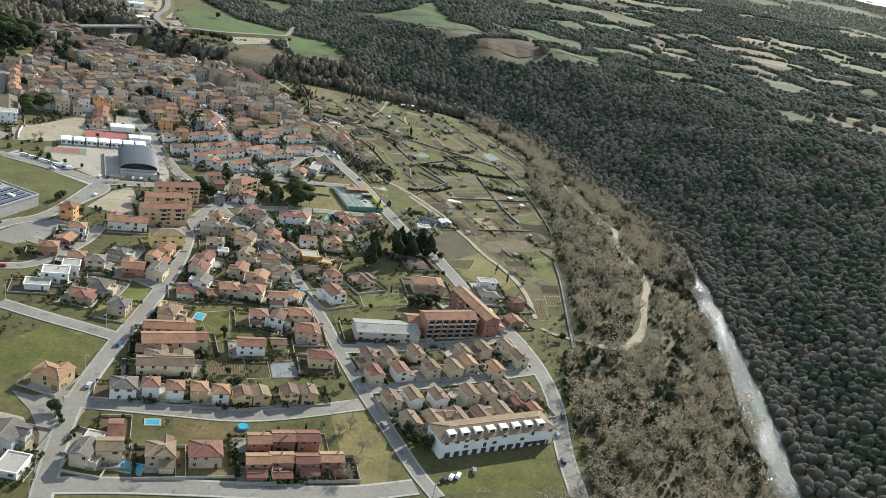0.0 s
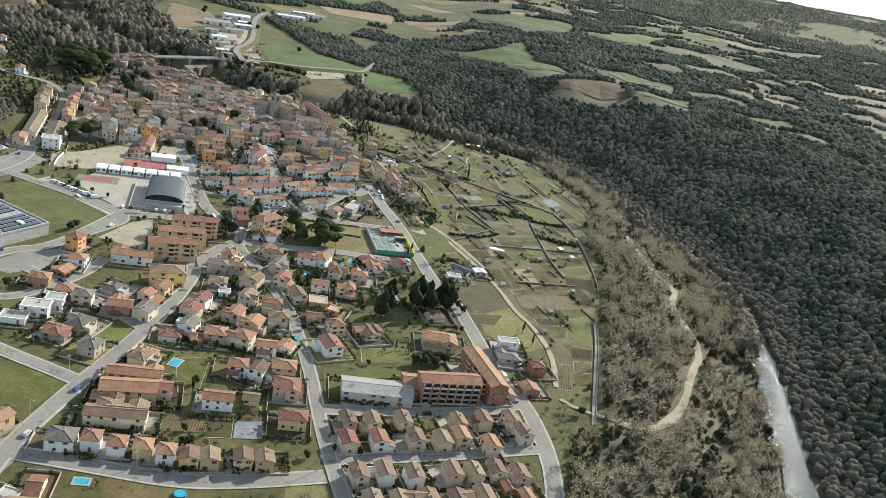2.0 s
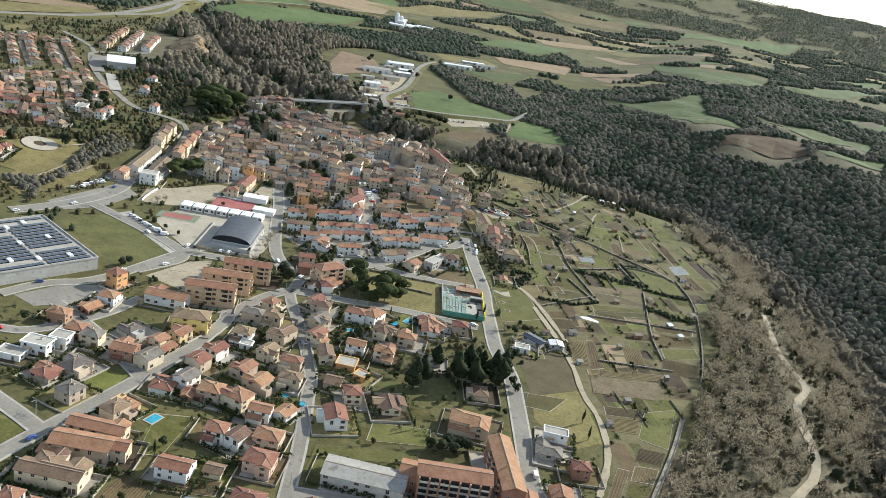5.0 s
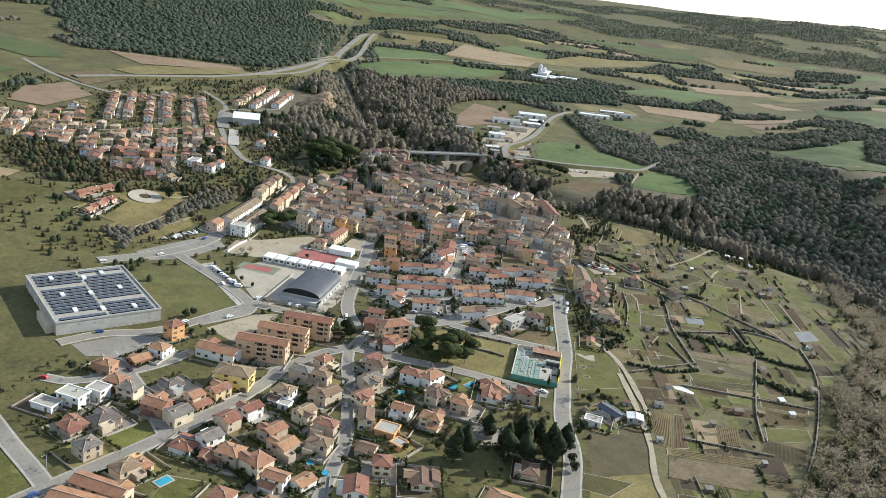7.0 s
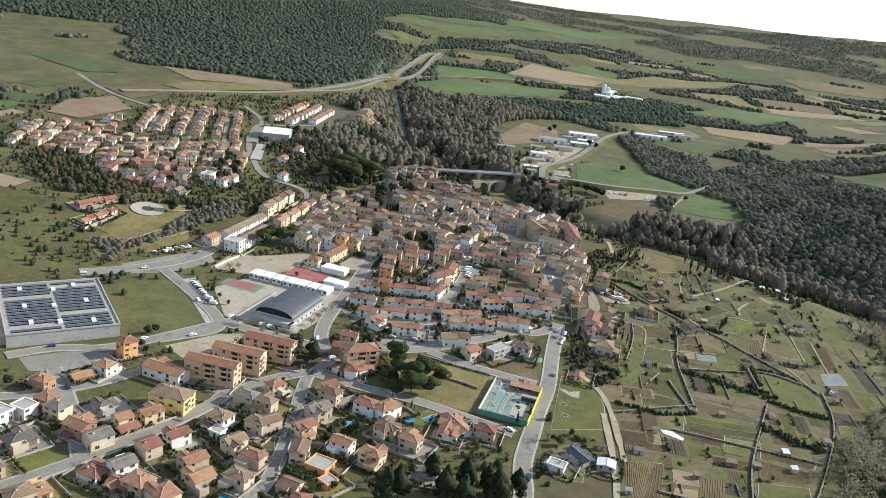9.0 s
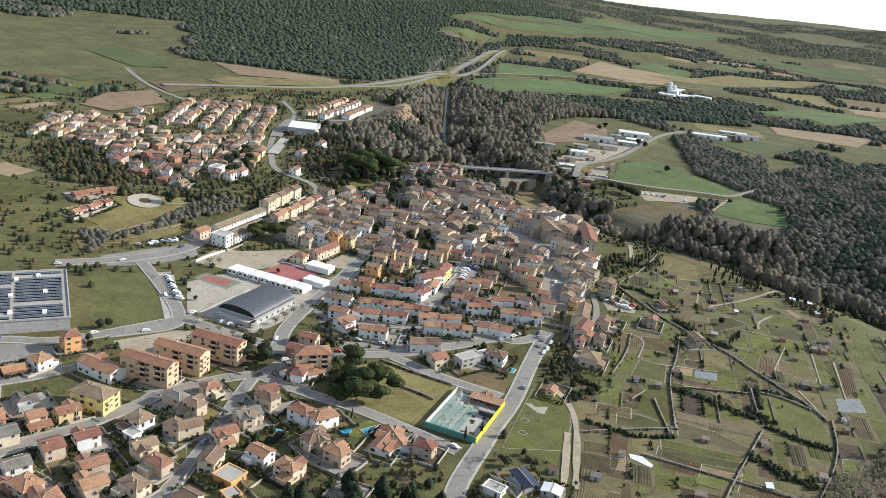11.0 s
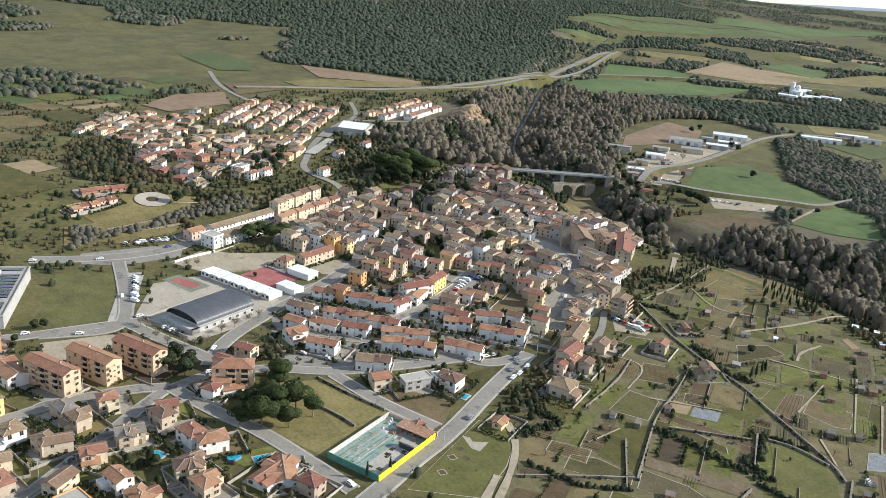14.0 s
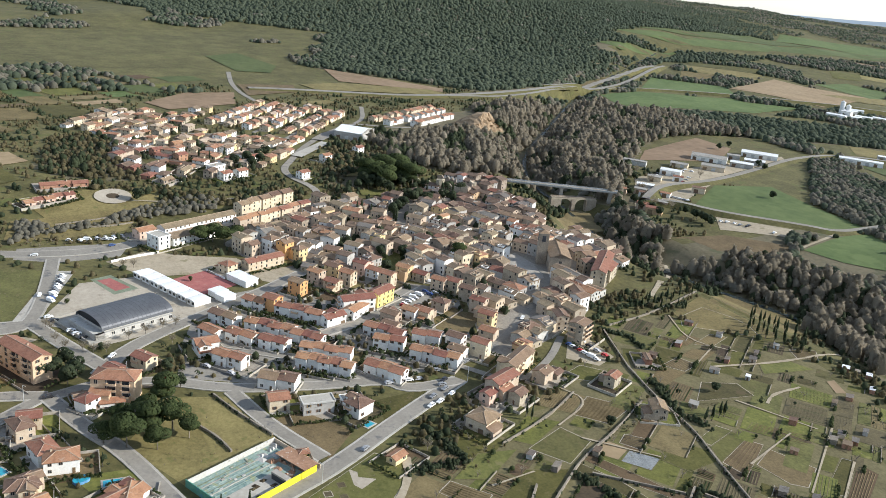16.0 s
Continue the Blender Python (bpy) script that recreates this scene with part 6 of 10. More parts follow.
house(-108.9, 425.1, 9.4, 7, 86.9, 2, 'gable', 'ochre', 'tile')
house(-137.2, 397.3, 9.4, 7.8, 15.3, 2, 'hip', 'cream', 'slate')
house(-129.8, 415.5, 9.4, 7, 86.9, 1, 'hip', 'grey', 'slate')
house(-146.5, 397.5, 8.6, 7.8, 15.3, 2, 'hip', 'brick', 'tile')
house(-163.6, 403.7, 9.4, 7, 15.3, 2, 'hip', 'brick', 'tile')
house(-160.9, 421.2, 10.1, 7, 86.9, 1, 'gable', 'brick', 'tile')
house(-159.9, 432.6, 8.6, 7.8, 15.3, 2, 'hip', 'white', 'tile')
house(-139.4, 452.8, 21.3, 9.4, 18.1, 2, 'gable', 'white', 'tile')
house(-113, 438.5, 17.5, 10.9, 27.1, 3, 'hip', 'yellow', 'old')
house(-172, 451.4, 7.8, 7.8, 86.9, 3, 'hip', 'orange', 'tile')
house(-148.6, 376.4, 11.7, 7.8, 15.3, 2, 'flat', 'white', 'tile')
house(-153.2, 366.5, 10.9, 7, 15.3, 1, 'flat', 'white', 'tile')
house(-145.2, 386.7, 7.8, 7, 15.3, 2, 'flat', 'white', 'tile')

# three blocks of flats
house(-123.9, 468.7, 26.2, 8.6, 26.6, 4, 'gable', 'flats', 'tile')
house(-126.6, 486.8, 26.1, 8.6, 26.2, 4, 'gable', 'flats', 'tile')
house(-126.8, 507.1, 26.6, 8.6, 25.9, 4, 'gable', 'flats', 'tile')

# houses along the winding street
house(-86.6, 423.6, 9.4, 7, 86.9, 2, 'gable', 'white', 'tile')
house(-87.1, 410.2, 7.8, 9.4, 86.9, 2, 'gable', 'cream', 'tile')
house(-81.6, 395.1, 9.4, 7.8, 86.9, 2, 'gable', 'white', 'slate')
house(-86.6, 385.6, 10.1, 7.8, 15.3, 1, 'hip', 'white', 'tile')
house(-67.3, 393.4, 10.1, 8.6, 15.3, 2, 'hip', 'cream', 'tile')
house(-54.5, 396.3, 9.4, 9.4, 86.9, 2, 'hip', 'cream', 'tile')
house(-41.6, 393.5, 9.4, 7, 15.3, 2, 'gable', 'white', 'tile')
house(-34.2, 401.5, 8.6, 7, 86.9, 1, 'gable', 'white', 'tile')
house(-47.5, 370.6, 8.6, 7.8, 15.3, 2, 'hip', 'white', 'tile')
house(-38, 371.5, 8.6, 7, 86.9, 2, 'gable', 'white', 'old')
house(-28.3, 379, 10.9, 8.6, 15.3, 2, 'hip', 'cream', 'tile')
house(-22.3, 364.4, 11.7, 9.4, 15.3, 2, 'hip', 'pink', 'tile')
house(-45.3, 341.6, 12.5, 7.8, 15.3, 2, 'gable', 'white', 'tile')
house(-33.9, 350.9, 7, 6.2, 15.3, 1, 'gable', 'cream', 'old')
house(-12.4, 341.6, 11.7, 7.8, 15.3, 2, 'hip', 'ochre', 'tile')
house(-87.3, 446.3, 9.4, 8.6, 15.3, 2, 'hip', 'white', 'old')
house(-95.7, 467.6, 10.9, 7, 15.3, 2, 'hip', 'cream', 'slate')
house(-95.6, 484.6, 7.8, 7, 86.9, 2, 'hip', 'cream', 'tile')
house(-85.6, 470.9, 9.4, 6.2, 15.3, 2, 'hip', 'cream', 'old')
house(-73.7, 456.3, 9.4, 7, 15.3, 2, 'hip', 'cream', 'old')
house(-67.8, 439, 9.4, 7, 86.9, 2, 'gable', 'cream', 'old')
house(-66.6, 417.9, 10.1, 7, 86.9, 2, 'gable', 'cream', 'tile')
house(-81.2, 440.4, 5.5, 4.7, 15.3, 1, 'flat', 'white', 'tile')
house(-53.9, 438.1, 10.1, 6.2, 15.3, 2, 'hip', 'cream', 'tile')
house(-45.9, 424.6, 10.1, 7, 15.3, 2, 'hip', 'cream', 'old')
house(-54.8, 412.8, 9.4, 7.8, 86.9, 2, 'gable', 'cream', 'tile')
house(-73.1, 389.6, 9.4, 6.2, 15.3, 1, 'gable', 'brick', 'tile')

# long brown house above the sheds
house(-73.4, 315.7, 15.8, 9.4, 16.1, 2, 'gable', 'cream', 'old')
house(-81.4, 316.5, 9.4, 9.4, 15.3, 2, 'hip', 'cream', 'old')
house(-88.1, 362.9, 10.9, 7.8, 86.9, 1, 'hip', 'ochre', 'tile')

# houses in the gardens
house(-84.8, 526.2, 7.8, 6.2, 125.9, 2, 'hip', 'white', 'tile')
house(-73.8, 501.1, 10.1, 7, 15.3, 2, 'hip', 'cream', 'old')
house(-65.7, 485.3, 9.4, 6.2, 15.3, 2, 'hip', 'cream', 'old')
house(-54.8, 506.9, 10.9, 7.8, 15.3, 2, 'hip', 'white', 'tile')
house(-34, 499, 9.4, 7.8, 15.3, 2, 'hip', 'cream', 'old')
house(-20, 499.7, 9.4, 7, 15.3, 2, 'hip', 'cream', 'tile')
house(-2.5, 533.8, 7, 8.6, -65.6, 2, 'hip', 'cream', 'tile')
house(-37.4, 474, 9.4, 7, 15.3, 2, 'gable', 'white', 'tile')
house(-22.8, 477.5, 10.1, 7, 15.3, 2, 'hip', 'cream', 'tile')
house(-45.1, 456, 10.9, 7, 125.9, 2, 'gable', 'cream', 'old')
house(-33.7, 457.6, 9.4, 8.6, 15.3, 1, 'flat', 'orange', 'tile')
house(-30.7, 439.1, 7.8, 6.2, 15.3, 1, 'gable', 'cream', 'old')
house(-22.6, 451.5, 5.5, 5.5, 86.9, 1, 'flat', 'orange', 'tile')
house(-17.1, 431.6, 8.6, 7.8, 125.9, 2, 'hip', 'cream', 'tile')
house(-14.1, 410.1, 11.7, 9.4, 125.9, 2, 'gable', 'white', 'tile')
house(0.1, 436.5, 11.7, 8.6, 125.9, 1, 'gable', 'cream', 'old')
house(0.6, 489.9, 6.2, 6.2, -65.6, 1, 'hip', 'grey', 'slate')
house(-15.9, 529, 15.5, 8.6, -18.8, 1, 'gable', 'white', 'tile')

# houses below the sports field
house(-91.8, 527.6, 11.4, 7, 95, 1, 'gable', 'white', 'old')
house(-85, 535.5, 9.4, 5.5, 83.1, 1, 'gable', 'white', 'tile')
house(-79.2, 504.6, 8.6, 7, 83.1, 2, 'gable', 'cream', 'tile')
house(-65.9, 485.7, 10.9, 7.8, 83.1, 2, 'gable', 'cream', 'slate')
house(-58.4, 470.2, 9.4, 7, 83.1, 2, 'gable', 'cream', 'tile')
house(-71.3, 460.6, 10.1, 7, 83.1, 2, 'gable', 'cream', 'old')

# flats beside the sports hall street
house(-90.8, 538.4, 17.6, 10.1, 62.3, 4, 'hip', 'flats', 'tile')
house(-114.9, 554.2, 9.4, 7, 31.2, 2, 'gable', 'cream', 'tile')
house(-108.3, 540.2, 7, 7, 31.2, 2, 'gable', 'brick', 'tile')

# white terraces
terrace(-168.4, 617.5, -156.8, 624.3, 2, 7, 2, 'white', 'tile', 0)
house(-157.4, 628.6, 7.8, 7.8, 31.2, 3, 'gable', 'orange', 'tile')
terrace(-154.5, 630.1, -134.9, 648.2, 3, 7, 2, 'white', 'tile', 0)
terrace(-156, 596.4, -142.2, 604.1, 2, 7, 2, 'white', 'old', 0)
terrace(-139.9, 609.6, -120.8, 626.7, 4, 7, 2, 'white', 'tile', 0)
terrace(-119.5, 626, -107.2, 636.9, 3, 7, 2, 'white', 'tile', 0)
terrace(-139.1, 586.9, -129.2, 592, 1, 7, 2, 'white', 'tile', 0)
terrace(-131.4, 597.7, -118.1, 605.8, 2, 7, 2, 'white', 'tile', 0)
terrace(-118.7, 609.9, -107.7, 618.2, 2, 7, 2, 'white', 'tile', 0)
terrace(-104.8, 624.9, -89.2, 644.2, 4, 7, 2, 'white', 'tile', 0)
house(-122.2, 583.6, 10.7, 7.8, 92.7, 2, 'gable', 'white', 'tile')
terrace(-110.4, 585.4, -98, 594.7, 2, 7, 2, 'white', 'tile', 0)
terrace(-94.3, 619.2, -75.2, 638.9, 5, 7, 2, 'white', 'tile', 0)
terrace(-82.3, 597.5, -71.7, 610, 2, 8.6, 2, 'white', 'old', 0)
terrace(-77.8, 647.2, -61.8, 658.6, 3, 7.8, 2, 'white', 'tile', 0)
terrace(-117, 664.9, -99.5, 677.5, 3, 7, 2, 'white', 'tile', 0)
terrace(-101.8, 662.5, -91.5, 673.9, 2, 7, 2, 'white', 'tile', 0)
terrace(-100.8, 684, -90.9, 694.1, 2, 7, 2, 'white', 'tile', 0)
terrace(-84.9, 674.8, -66.2, 690.5, 4, 7, 2, 'white', 'tile', 0)
house(-144.3, 671.6, 19, 8.6, 89.7, 3, 'gable', 'white', 'tile')
house(-150.1, 688.9, 15.6, 7.8, 117.9, 3, 'gable', 'yellow', 'tile')
house(-138.2, 668.4, 15.1, 7, 123.4, 2, 'gable', 'white', 'tile')
house(-131.6, 652.4, 12.6, 7, 106.1, 2, 'gable', 'white', 'tile')
house(-125.8, 683.6, 9.4, 7, 31.2, 2, 'gable', 'cream', 'old')
house(-124.1, 702.2, 10.1, 7, 31.2, 2, 'gable', 'cream', 'tile')
house(-131.9, 718, 8.6, 7, 31.2, 2, 'hip', 'cream', 'old')

# corner below the street fork
house(-51.8, 611.7, 13.3, 6.2, 83.1, 2, 'flat', 'grey', 'tile')
house(-52.6, 627.3, 7.8, 5.5, 83.1, 1, 'flat', 'white', 'tile')
house(-60.6, 597.5, 8.6, 7.8, 83.1, 2, 'gable', 'cream', 'tile')
house(-44.5, 627.5, 9.4, 8.6, -65.6, 2, 'hip', 'white', 'old')
house(-38.1, 696.5, 16.6, 7.8, 111.9, 3, 'gable', 'cream', 'tile')
house(-52.9, 715.5, 23.1, 7.8, 121.3, 3, 'gable', 'cream', 'old')
house(-32.4, 685.7, 7, 5.5, -65.6, 2, 'gable', 'pink', 'tile')
house(-15.5, 672.2, 11.7, 10.1, -65.6, 2, 'hip', 'cream', 'old')
house(-41.2, 722.5, 8.6, 7, -65.6, 2, 'gable', 'cream', 'old')
house(-27.8, 698.6, 7, 6.2, -65.6, 2, 'gable', 'stone', 'old')
house(-42.1, 731.4, 6.2, 4.7, -65.6, 1, 'gable', 'stone', 'old')
house(-21.3, 593.9, 3.9, 3.1, 83.1, 1, 'hip', 'ochre', 'tile')
house(-19.5, 531.4, 8.2, 7, 125.6, 1, 'gable', 'white', 'tile')
house(-17.5, 523.4, 15.6, 7, -65.6, 1, 'gable', 'white', 'tile')
house(-46.4, 512, 11.7, 8.6, 83.1, 2, 'hip', 'white', 'tile')
house(-33.4, 498.2, 10.1, 7.8, 83.1, 2, 'hip', 'cream', 'old')

# houses between the terraces and the old town
house(-175.6, 649.6, 8.6, 7, 31.2, 3, 'gable', 'orange', 'old')
house(-187.9, 665.6, 8.6, 7, 31.2, 3, 'gable', 'cream', 'tile')
house(-193.8, 678.8, 8.6, 7, 31.2, 3, 'gable', 'ochre', 'old')
house(-181.5, 682.8, 8.6, 7, 31.2, 3, 'gable', 'cream', 'tile')
house(-194.6, 697.8, 8.6, 7, 31.2, 3, 'gable', 'pink', 'tile')
house(-188.1, 703.5, 8.6, 7, 31.2, 2, 'gable', 'white', 'tile')
house(-173.2, 704.9, 8.6, 7, 31.2, 3, 'gable', 'cream', 'tile')
house(-180.8, 720.1, 8.6, 7, 31.2, 3, 'gable', 'ochre', 'tile')
house(-176.8, 671.5, 8.6, 7, 31.2, 2, 'gable', 'cream', 'tile')
house(-174.4, 728.4, 8.6, 7, 31.2, 2, 'gable', 'stone', 'tile')
house(-155.9, 730.8, 8.6, 7, 31.2, 3, 'gable', 'cream', 'tile')
house(-152.1, 738, 8.6, 7, 31.2, 3, 'gable', 'stone', 'tile')
house(-138.8, 740, 8.6, 7, 31.2, 3, 'gable', 'stone', 'old')
house(-122, 737, 8.6, 7, 31.2, 3, 'gable', 'cream', 'tile')
house(-103.7, 730.9, 8.6, 7, 31.2, 3, 'gable', 'ochre', 'tile')
house(-89.9, 723.1, 8.6, 7, 31.2, 2, 'gable', 'cream', 'tile')
house(-89.4, 702.7, 8.6, 7, 31.2, 2, 'gable', 'white', 'old')
house(-74.2, 707.9, 8.6, 7, 31.2, 3, 'gable', 'cream', 'tile')
house(-75.9, 695.6, 8.6, 7, 31.2, 2, 'gable', 'white', 'old')
house(-126.7, 696, 8.6, 7, 31.2, 2, 'gable', 'white', 'tile')
house(-112.6, 676.9, 8.6, 7, 31.2, 2, 'gable', 'cream', 'old')
house(-6, 626.3, 7, 4.7, -65.6, 1, 'gable', 'ochre', 'tile')

# ---- large buildings ----
TEAL = surface("faded_teal_paving", (0.12, 0.185, 0.17), (0.31, 0.37, 0.32), 0.9, 0.16, 0.85, 0.0, stain=(0.24, 0.26, 0.15), stain_at=0.55)
MURAL = surface("green_mural_wall", (0.05, 0.17, 0.14), (0.13, 0.30, 0.20), 0.5, 0.12, 0.8, 0.0, stain=(0.10, 0.22, 0.30))
YELLOW = surface("yellow_paint", (0.72, 0.60, 0.02), (0.86, 0.74, 0.04), 0.6, 0.1, 0.75, 0.0)
DARKMETAL = surface("dark_cladding_and_shade", (0.035, 0.037, 0.042), (0.065, 0.068, 0.075), 0.6, 0.1, 0.6, 0.0)
STEEL = surface("painted_steel", (0.42, 0.42, 0.41), (0.55, 0.55, 0.53), 0.8, 0.1, 0.5, 0.0, metal=0.4)
RUBBLE = surface("rusty_rubble", (0.22, 0.12, 0.07), (0.36, 0.22, 0.14), 0.9, 0.2, 0.95, 0.15, stain=(0.45, 0.40, 0.34))
POOL = surface("pool_water", (0.03, 0.26, 0.36), (0.06, 0.36, 0.46), 0.8, 0.2, 0.12, 0.04, spec=0.5)
BLUE = surface("blue_pool_wall", (0.10, 0.24, 0.42), (0.16, 0.32, 0.52), 0.8, 0.2, 0.5, 0.0)


def at(name, x, y, turn, label, category, group="", up=0.0):
    base = new(name)
    base.matrix_world = pose(x, y, float(ground_z(x, y)) + up, 0, 0, turn)
    return tagged(base, label, category, group)


def sports_hall(x, y, turn):
    base = at("sports_hall", x, y, turn, "sports hall with a dark barrel-vaulted zinc roof", "sports hall")
    w, d = 23.0, 36.0
    part("podium", Geo().box(-21, -27, -1, 15, 22, 0.35).box(-21, -27, 0.35, -20.6, 20, 1.6).box(-21, -27, 0.35, 14, -26.6, 1.6), [CONCRETE], base)
    walls = part("wall", Geo().box(-w / 2, -d / 2, 0.3, w / 2, d / 2, 4.2).box(w / 2, -d / 2 - 5, 0.3, w / 2 + 1.5, d / 2, 3.2).box(-w / 2, -d / 2 - 5, 0.3, w / 2 + 1.5, -d / 2, 3.2), [WALLS["grey"]], base)
    g, n = Geo(), 18
    pts = [(-(w / 2 + 0.7) * math.cos(math.pi * k / n), 4.2 + 4.6 * math.sin(math.pi * k / n) ** 0.85) for k in range(n + 1)]
    v = [(px, py, pz + dz) for dz in (0, -0.25) for py in (-d / 2 - 1.2, d / 2 + 1.2) for px, pz in pts]
    m = n + 1
    f = [(k + m, k, k + 1, k + m + 1) for k in range(n)] + [(k + 2 * m, k + 3 * m, k + 3 * m + 1, k + 2 * m + 1) for k in range(n)]
    f += [(k, k + 2 * m, k + 2 * m + 1, k + 1) for k in range(n)] + [(k + 3 * m, k + m, k + m + 1, k + 3 * m + 1) for k in range(n)]
    g.add(v, f)
    vault = part("roof", g, [TILES["metal"]], base)
    for k in range(1, 16):
        yy = -d / 2 + k * d / 16
        rib = Geo().add([(px, yy + s, pz + 0.06) for s in (-0.06, 0.06) for px, pz in pts], [(i + m, i, i + 1, i + m + 1) for i in range(n)])
        part("seam", rib, [DARKMETAL], vault)
    for yy in (-d / 2 + 0.1, d / 2 - 0.1):
        gg = Geo().add([(px * 0.96, yy, pz - 0.2) for px, pz in pts], [tuple(range(m - 1, -1, -1)), tuple(range(m))])
        part("gable_glazing", gg, [DARKMETAL], walls)
    for k in range(7):
        o = part("window", WINDOWS[2], [], walls)
        o.matrix_basis = pose(w / 2 + 1.5, -d / 2 + 4 + k * 5.2, 1.4, 0, 0, -90)
    take_disc(x, y, 24)


def school(x, y, turn):
    base = at("school", x, y, turn, "low white school of pavilions round a red courtyard", "school")
    part("courtyard", Geo().box(-20, -7.5, -0.5, 8.5, 19, 0.25), [RED], base, "red sports-court surface")
    for k in range(-2, 5):
        p = part("pavilion", Geo().box(-19.5 + k * 8.2, -18, -0.5, -13 + k * 8.2, -9.5, 3.4), [WALLS["white"]], base)
        g = Geo()
        n = 8
        for i in range(n):
            a0, a1 = math.pi * i / n, math.pi * (i + 1) / n
            q = [(-16.2 + k * 8.2 - 3.7 * math.cos(a), 3.3 + 0.45 * math.sin(a)) for a in (a0, a1)]
            g.add([(q[0][0], -18.6, q[0][1]), (q[1][0], -18.6, q[1][1]), (q[1][0], -9, q[1][1]), (q[0][0], -9, q[0][1])], [(0, 1, 2, 3)])
            g.add([(q[0][0], -18.6, 3.0), (q[1][0], -18.6, 3.0), (q[1][0], -18.6, q[1][1]), (q[0][0], -18.6, q[0][1])], [(0, 1, 2, 3)])
        part("roof", g, [TILES["white"]], p)
        for wx in (-1.8, 1.8):
            o = part("window", WINDOWS[2], [], p)
            o.matrix_basis = pose(-16.2 + k * 8.2 + wx, -18, 1.1, 0, 0, 180)
    part("corridor", Geo().box(-34, -9.4, -0.5, 20, -7.6, 3.0), [TILES["white"]], base)
    for x0, y0, x1, y1, h in ((10, -2, 17, 6, 3.1), (17.6, -3, 25, 5, 3.3), (-2, 20, 15, 29, 3.6)):
        part("wing", Geo().box(x0, y0, -0.5, x1, y1, h).box(x0 - 0.3, y0 - 0.3, h, x1 + 0.3, y1 + 0.3, h + 0.25, 1), [WALLS["white"], TILES["white"]], base)
    part("gallery", Geo().box(-20, 19.1, -0.5, -3, 19.5, 1.2), [TILES["white"]], base)
    take_disc(x, y, 24)


def supermarket(x, y, turn):
    base = at("supermarket", x, y, turn, "large flat-roofed supermarket covered with rows of solar panels", "supermarket")
    walls = part("wall", Geo().box(-34, -27, -2, 34, 27, 6.6), [WALLS["grey"]], base)
    part("roof", Geo().box(-34.3, -27.3, 6.6, 34.3, 27.3, 6.9, 0).box(-34.3, -27.3, 6.9, 34.3, -26.7, 7.6, 1).box(-34.3, 26.7, 6.9, 34.3, 27.3, 7.6, 1).box(-34.3, -26.7, 6.9, -33.7, 26.7, 7.6, 1).box(33.7, -26.7, 6.9, 34.3, 26.7, 7.6, 1),
         [CONCRETE, WALLS["grey"]], base)
    g = Geo().box(-1.7, -11.5, 0, 1.7, 11.5, 0.08)
    g.add([(-1.7, -11.5, 0.1), (1.7, -11.5, 0.45), (1.7, 11.5, 0.45), (-1.7, 11.5, 0.1)], [(0, 1, 2, 3)])
    pm = g.mesh("solar_panel", TILES["panel"])
    for i in range(15):
        for j in range(2):
            if (i + 3 * j) % 9 == 4:
                continue
            o = part("solar_panel", pm, [], base)
            o.matrix_basis = pose(-30.5 + i * 4.35, -12.6 + j * 25.2, 7.0)
    rng = random.Random(4)
    for k in range(9):
        xx, yy = -24 + (k % 3) * 24 + rng.uniform(-3, 3), -14 + (k // 3) * 14 + rng.uniform(-2, 2)
        part("skylight", Geo().box(xx - 2.2, yy - 1.1, 7.0, xx + 2.2, yy + 1.1, 7.9), [TILES["white"]], base, "white rooflight")
    for k in range(5):
        part("door", Geo().box(-27 + k * 13, -27.15, 0, -24 + k * 13, -26.9, 4.0), [WALLS["cream"]], walls)
    part("loading_wing", Geo().box(10, -31, -2, 30, -27, 4.5), [WALLS["cream"]], base)
    take_disc(x, y, 40)


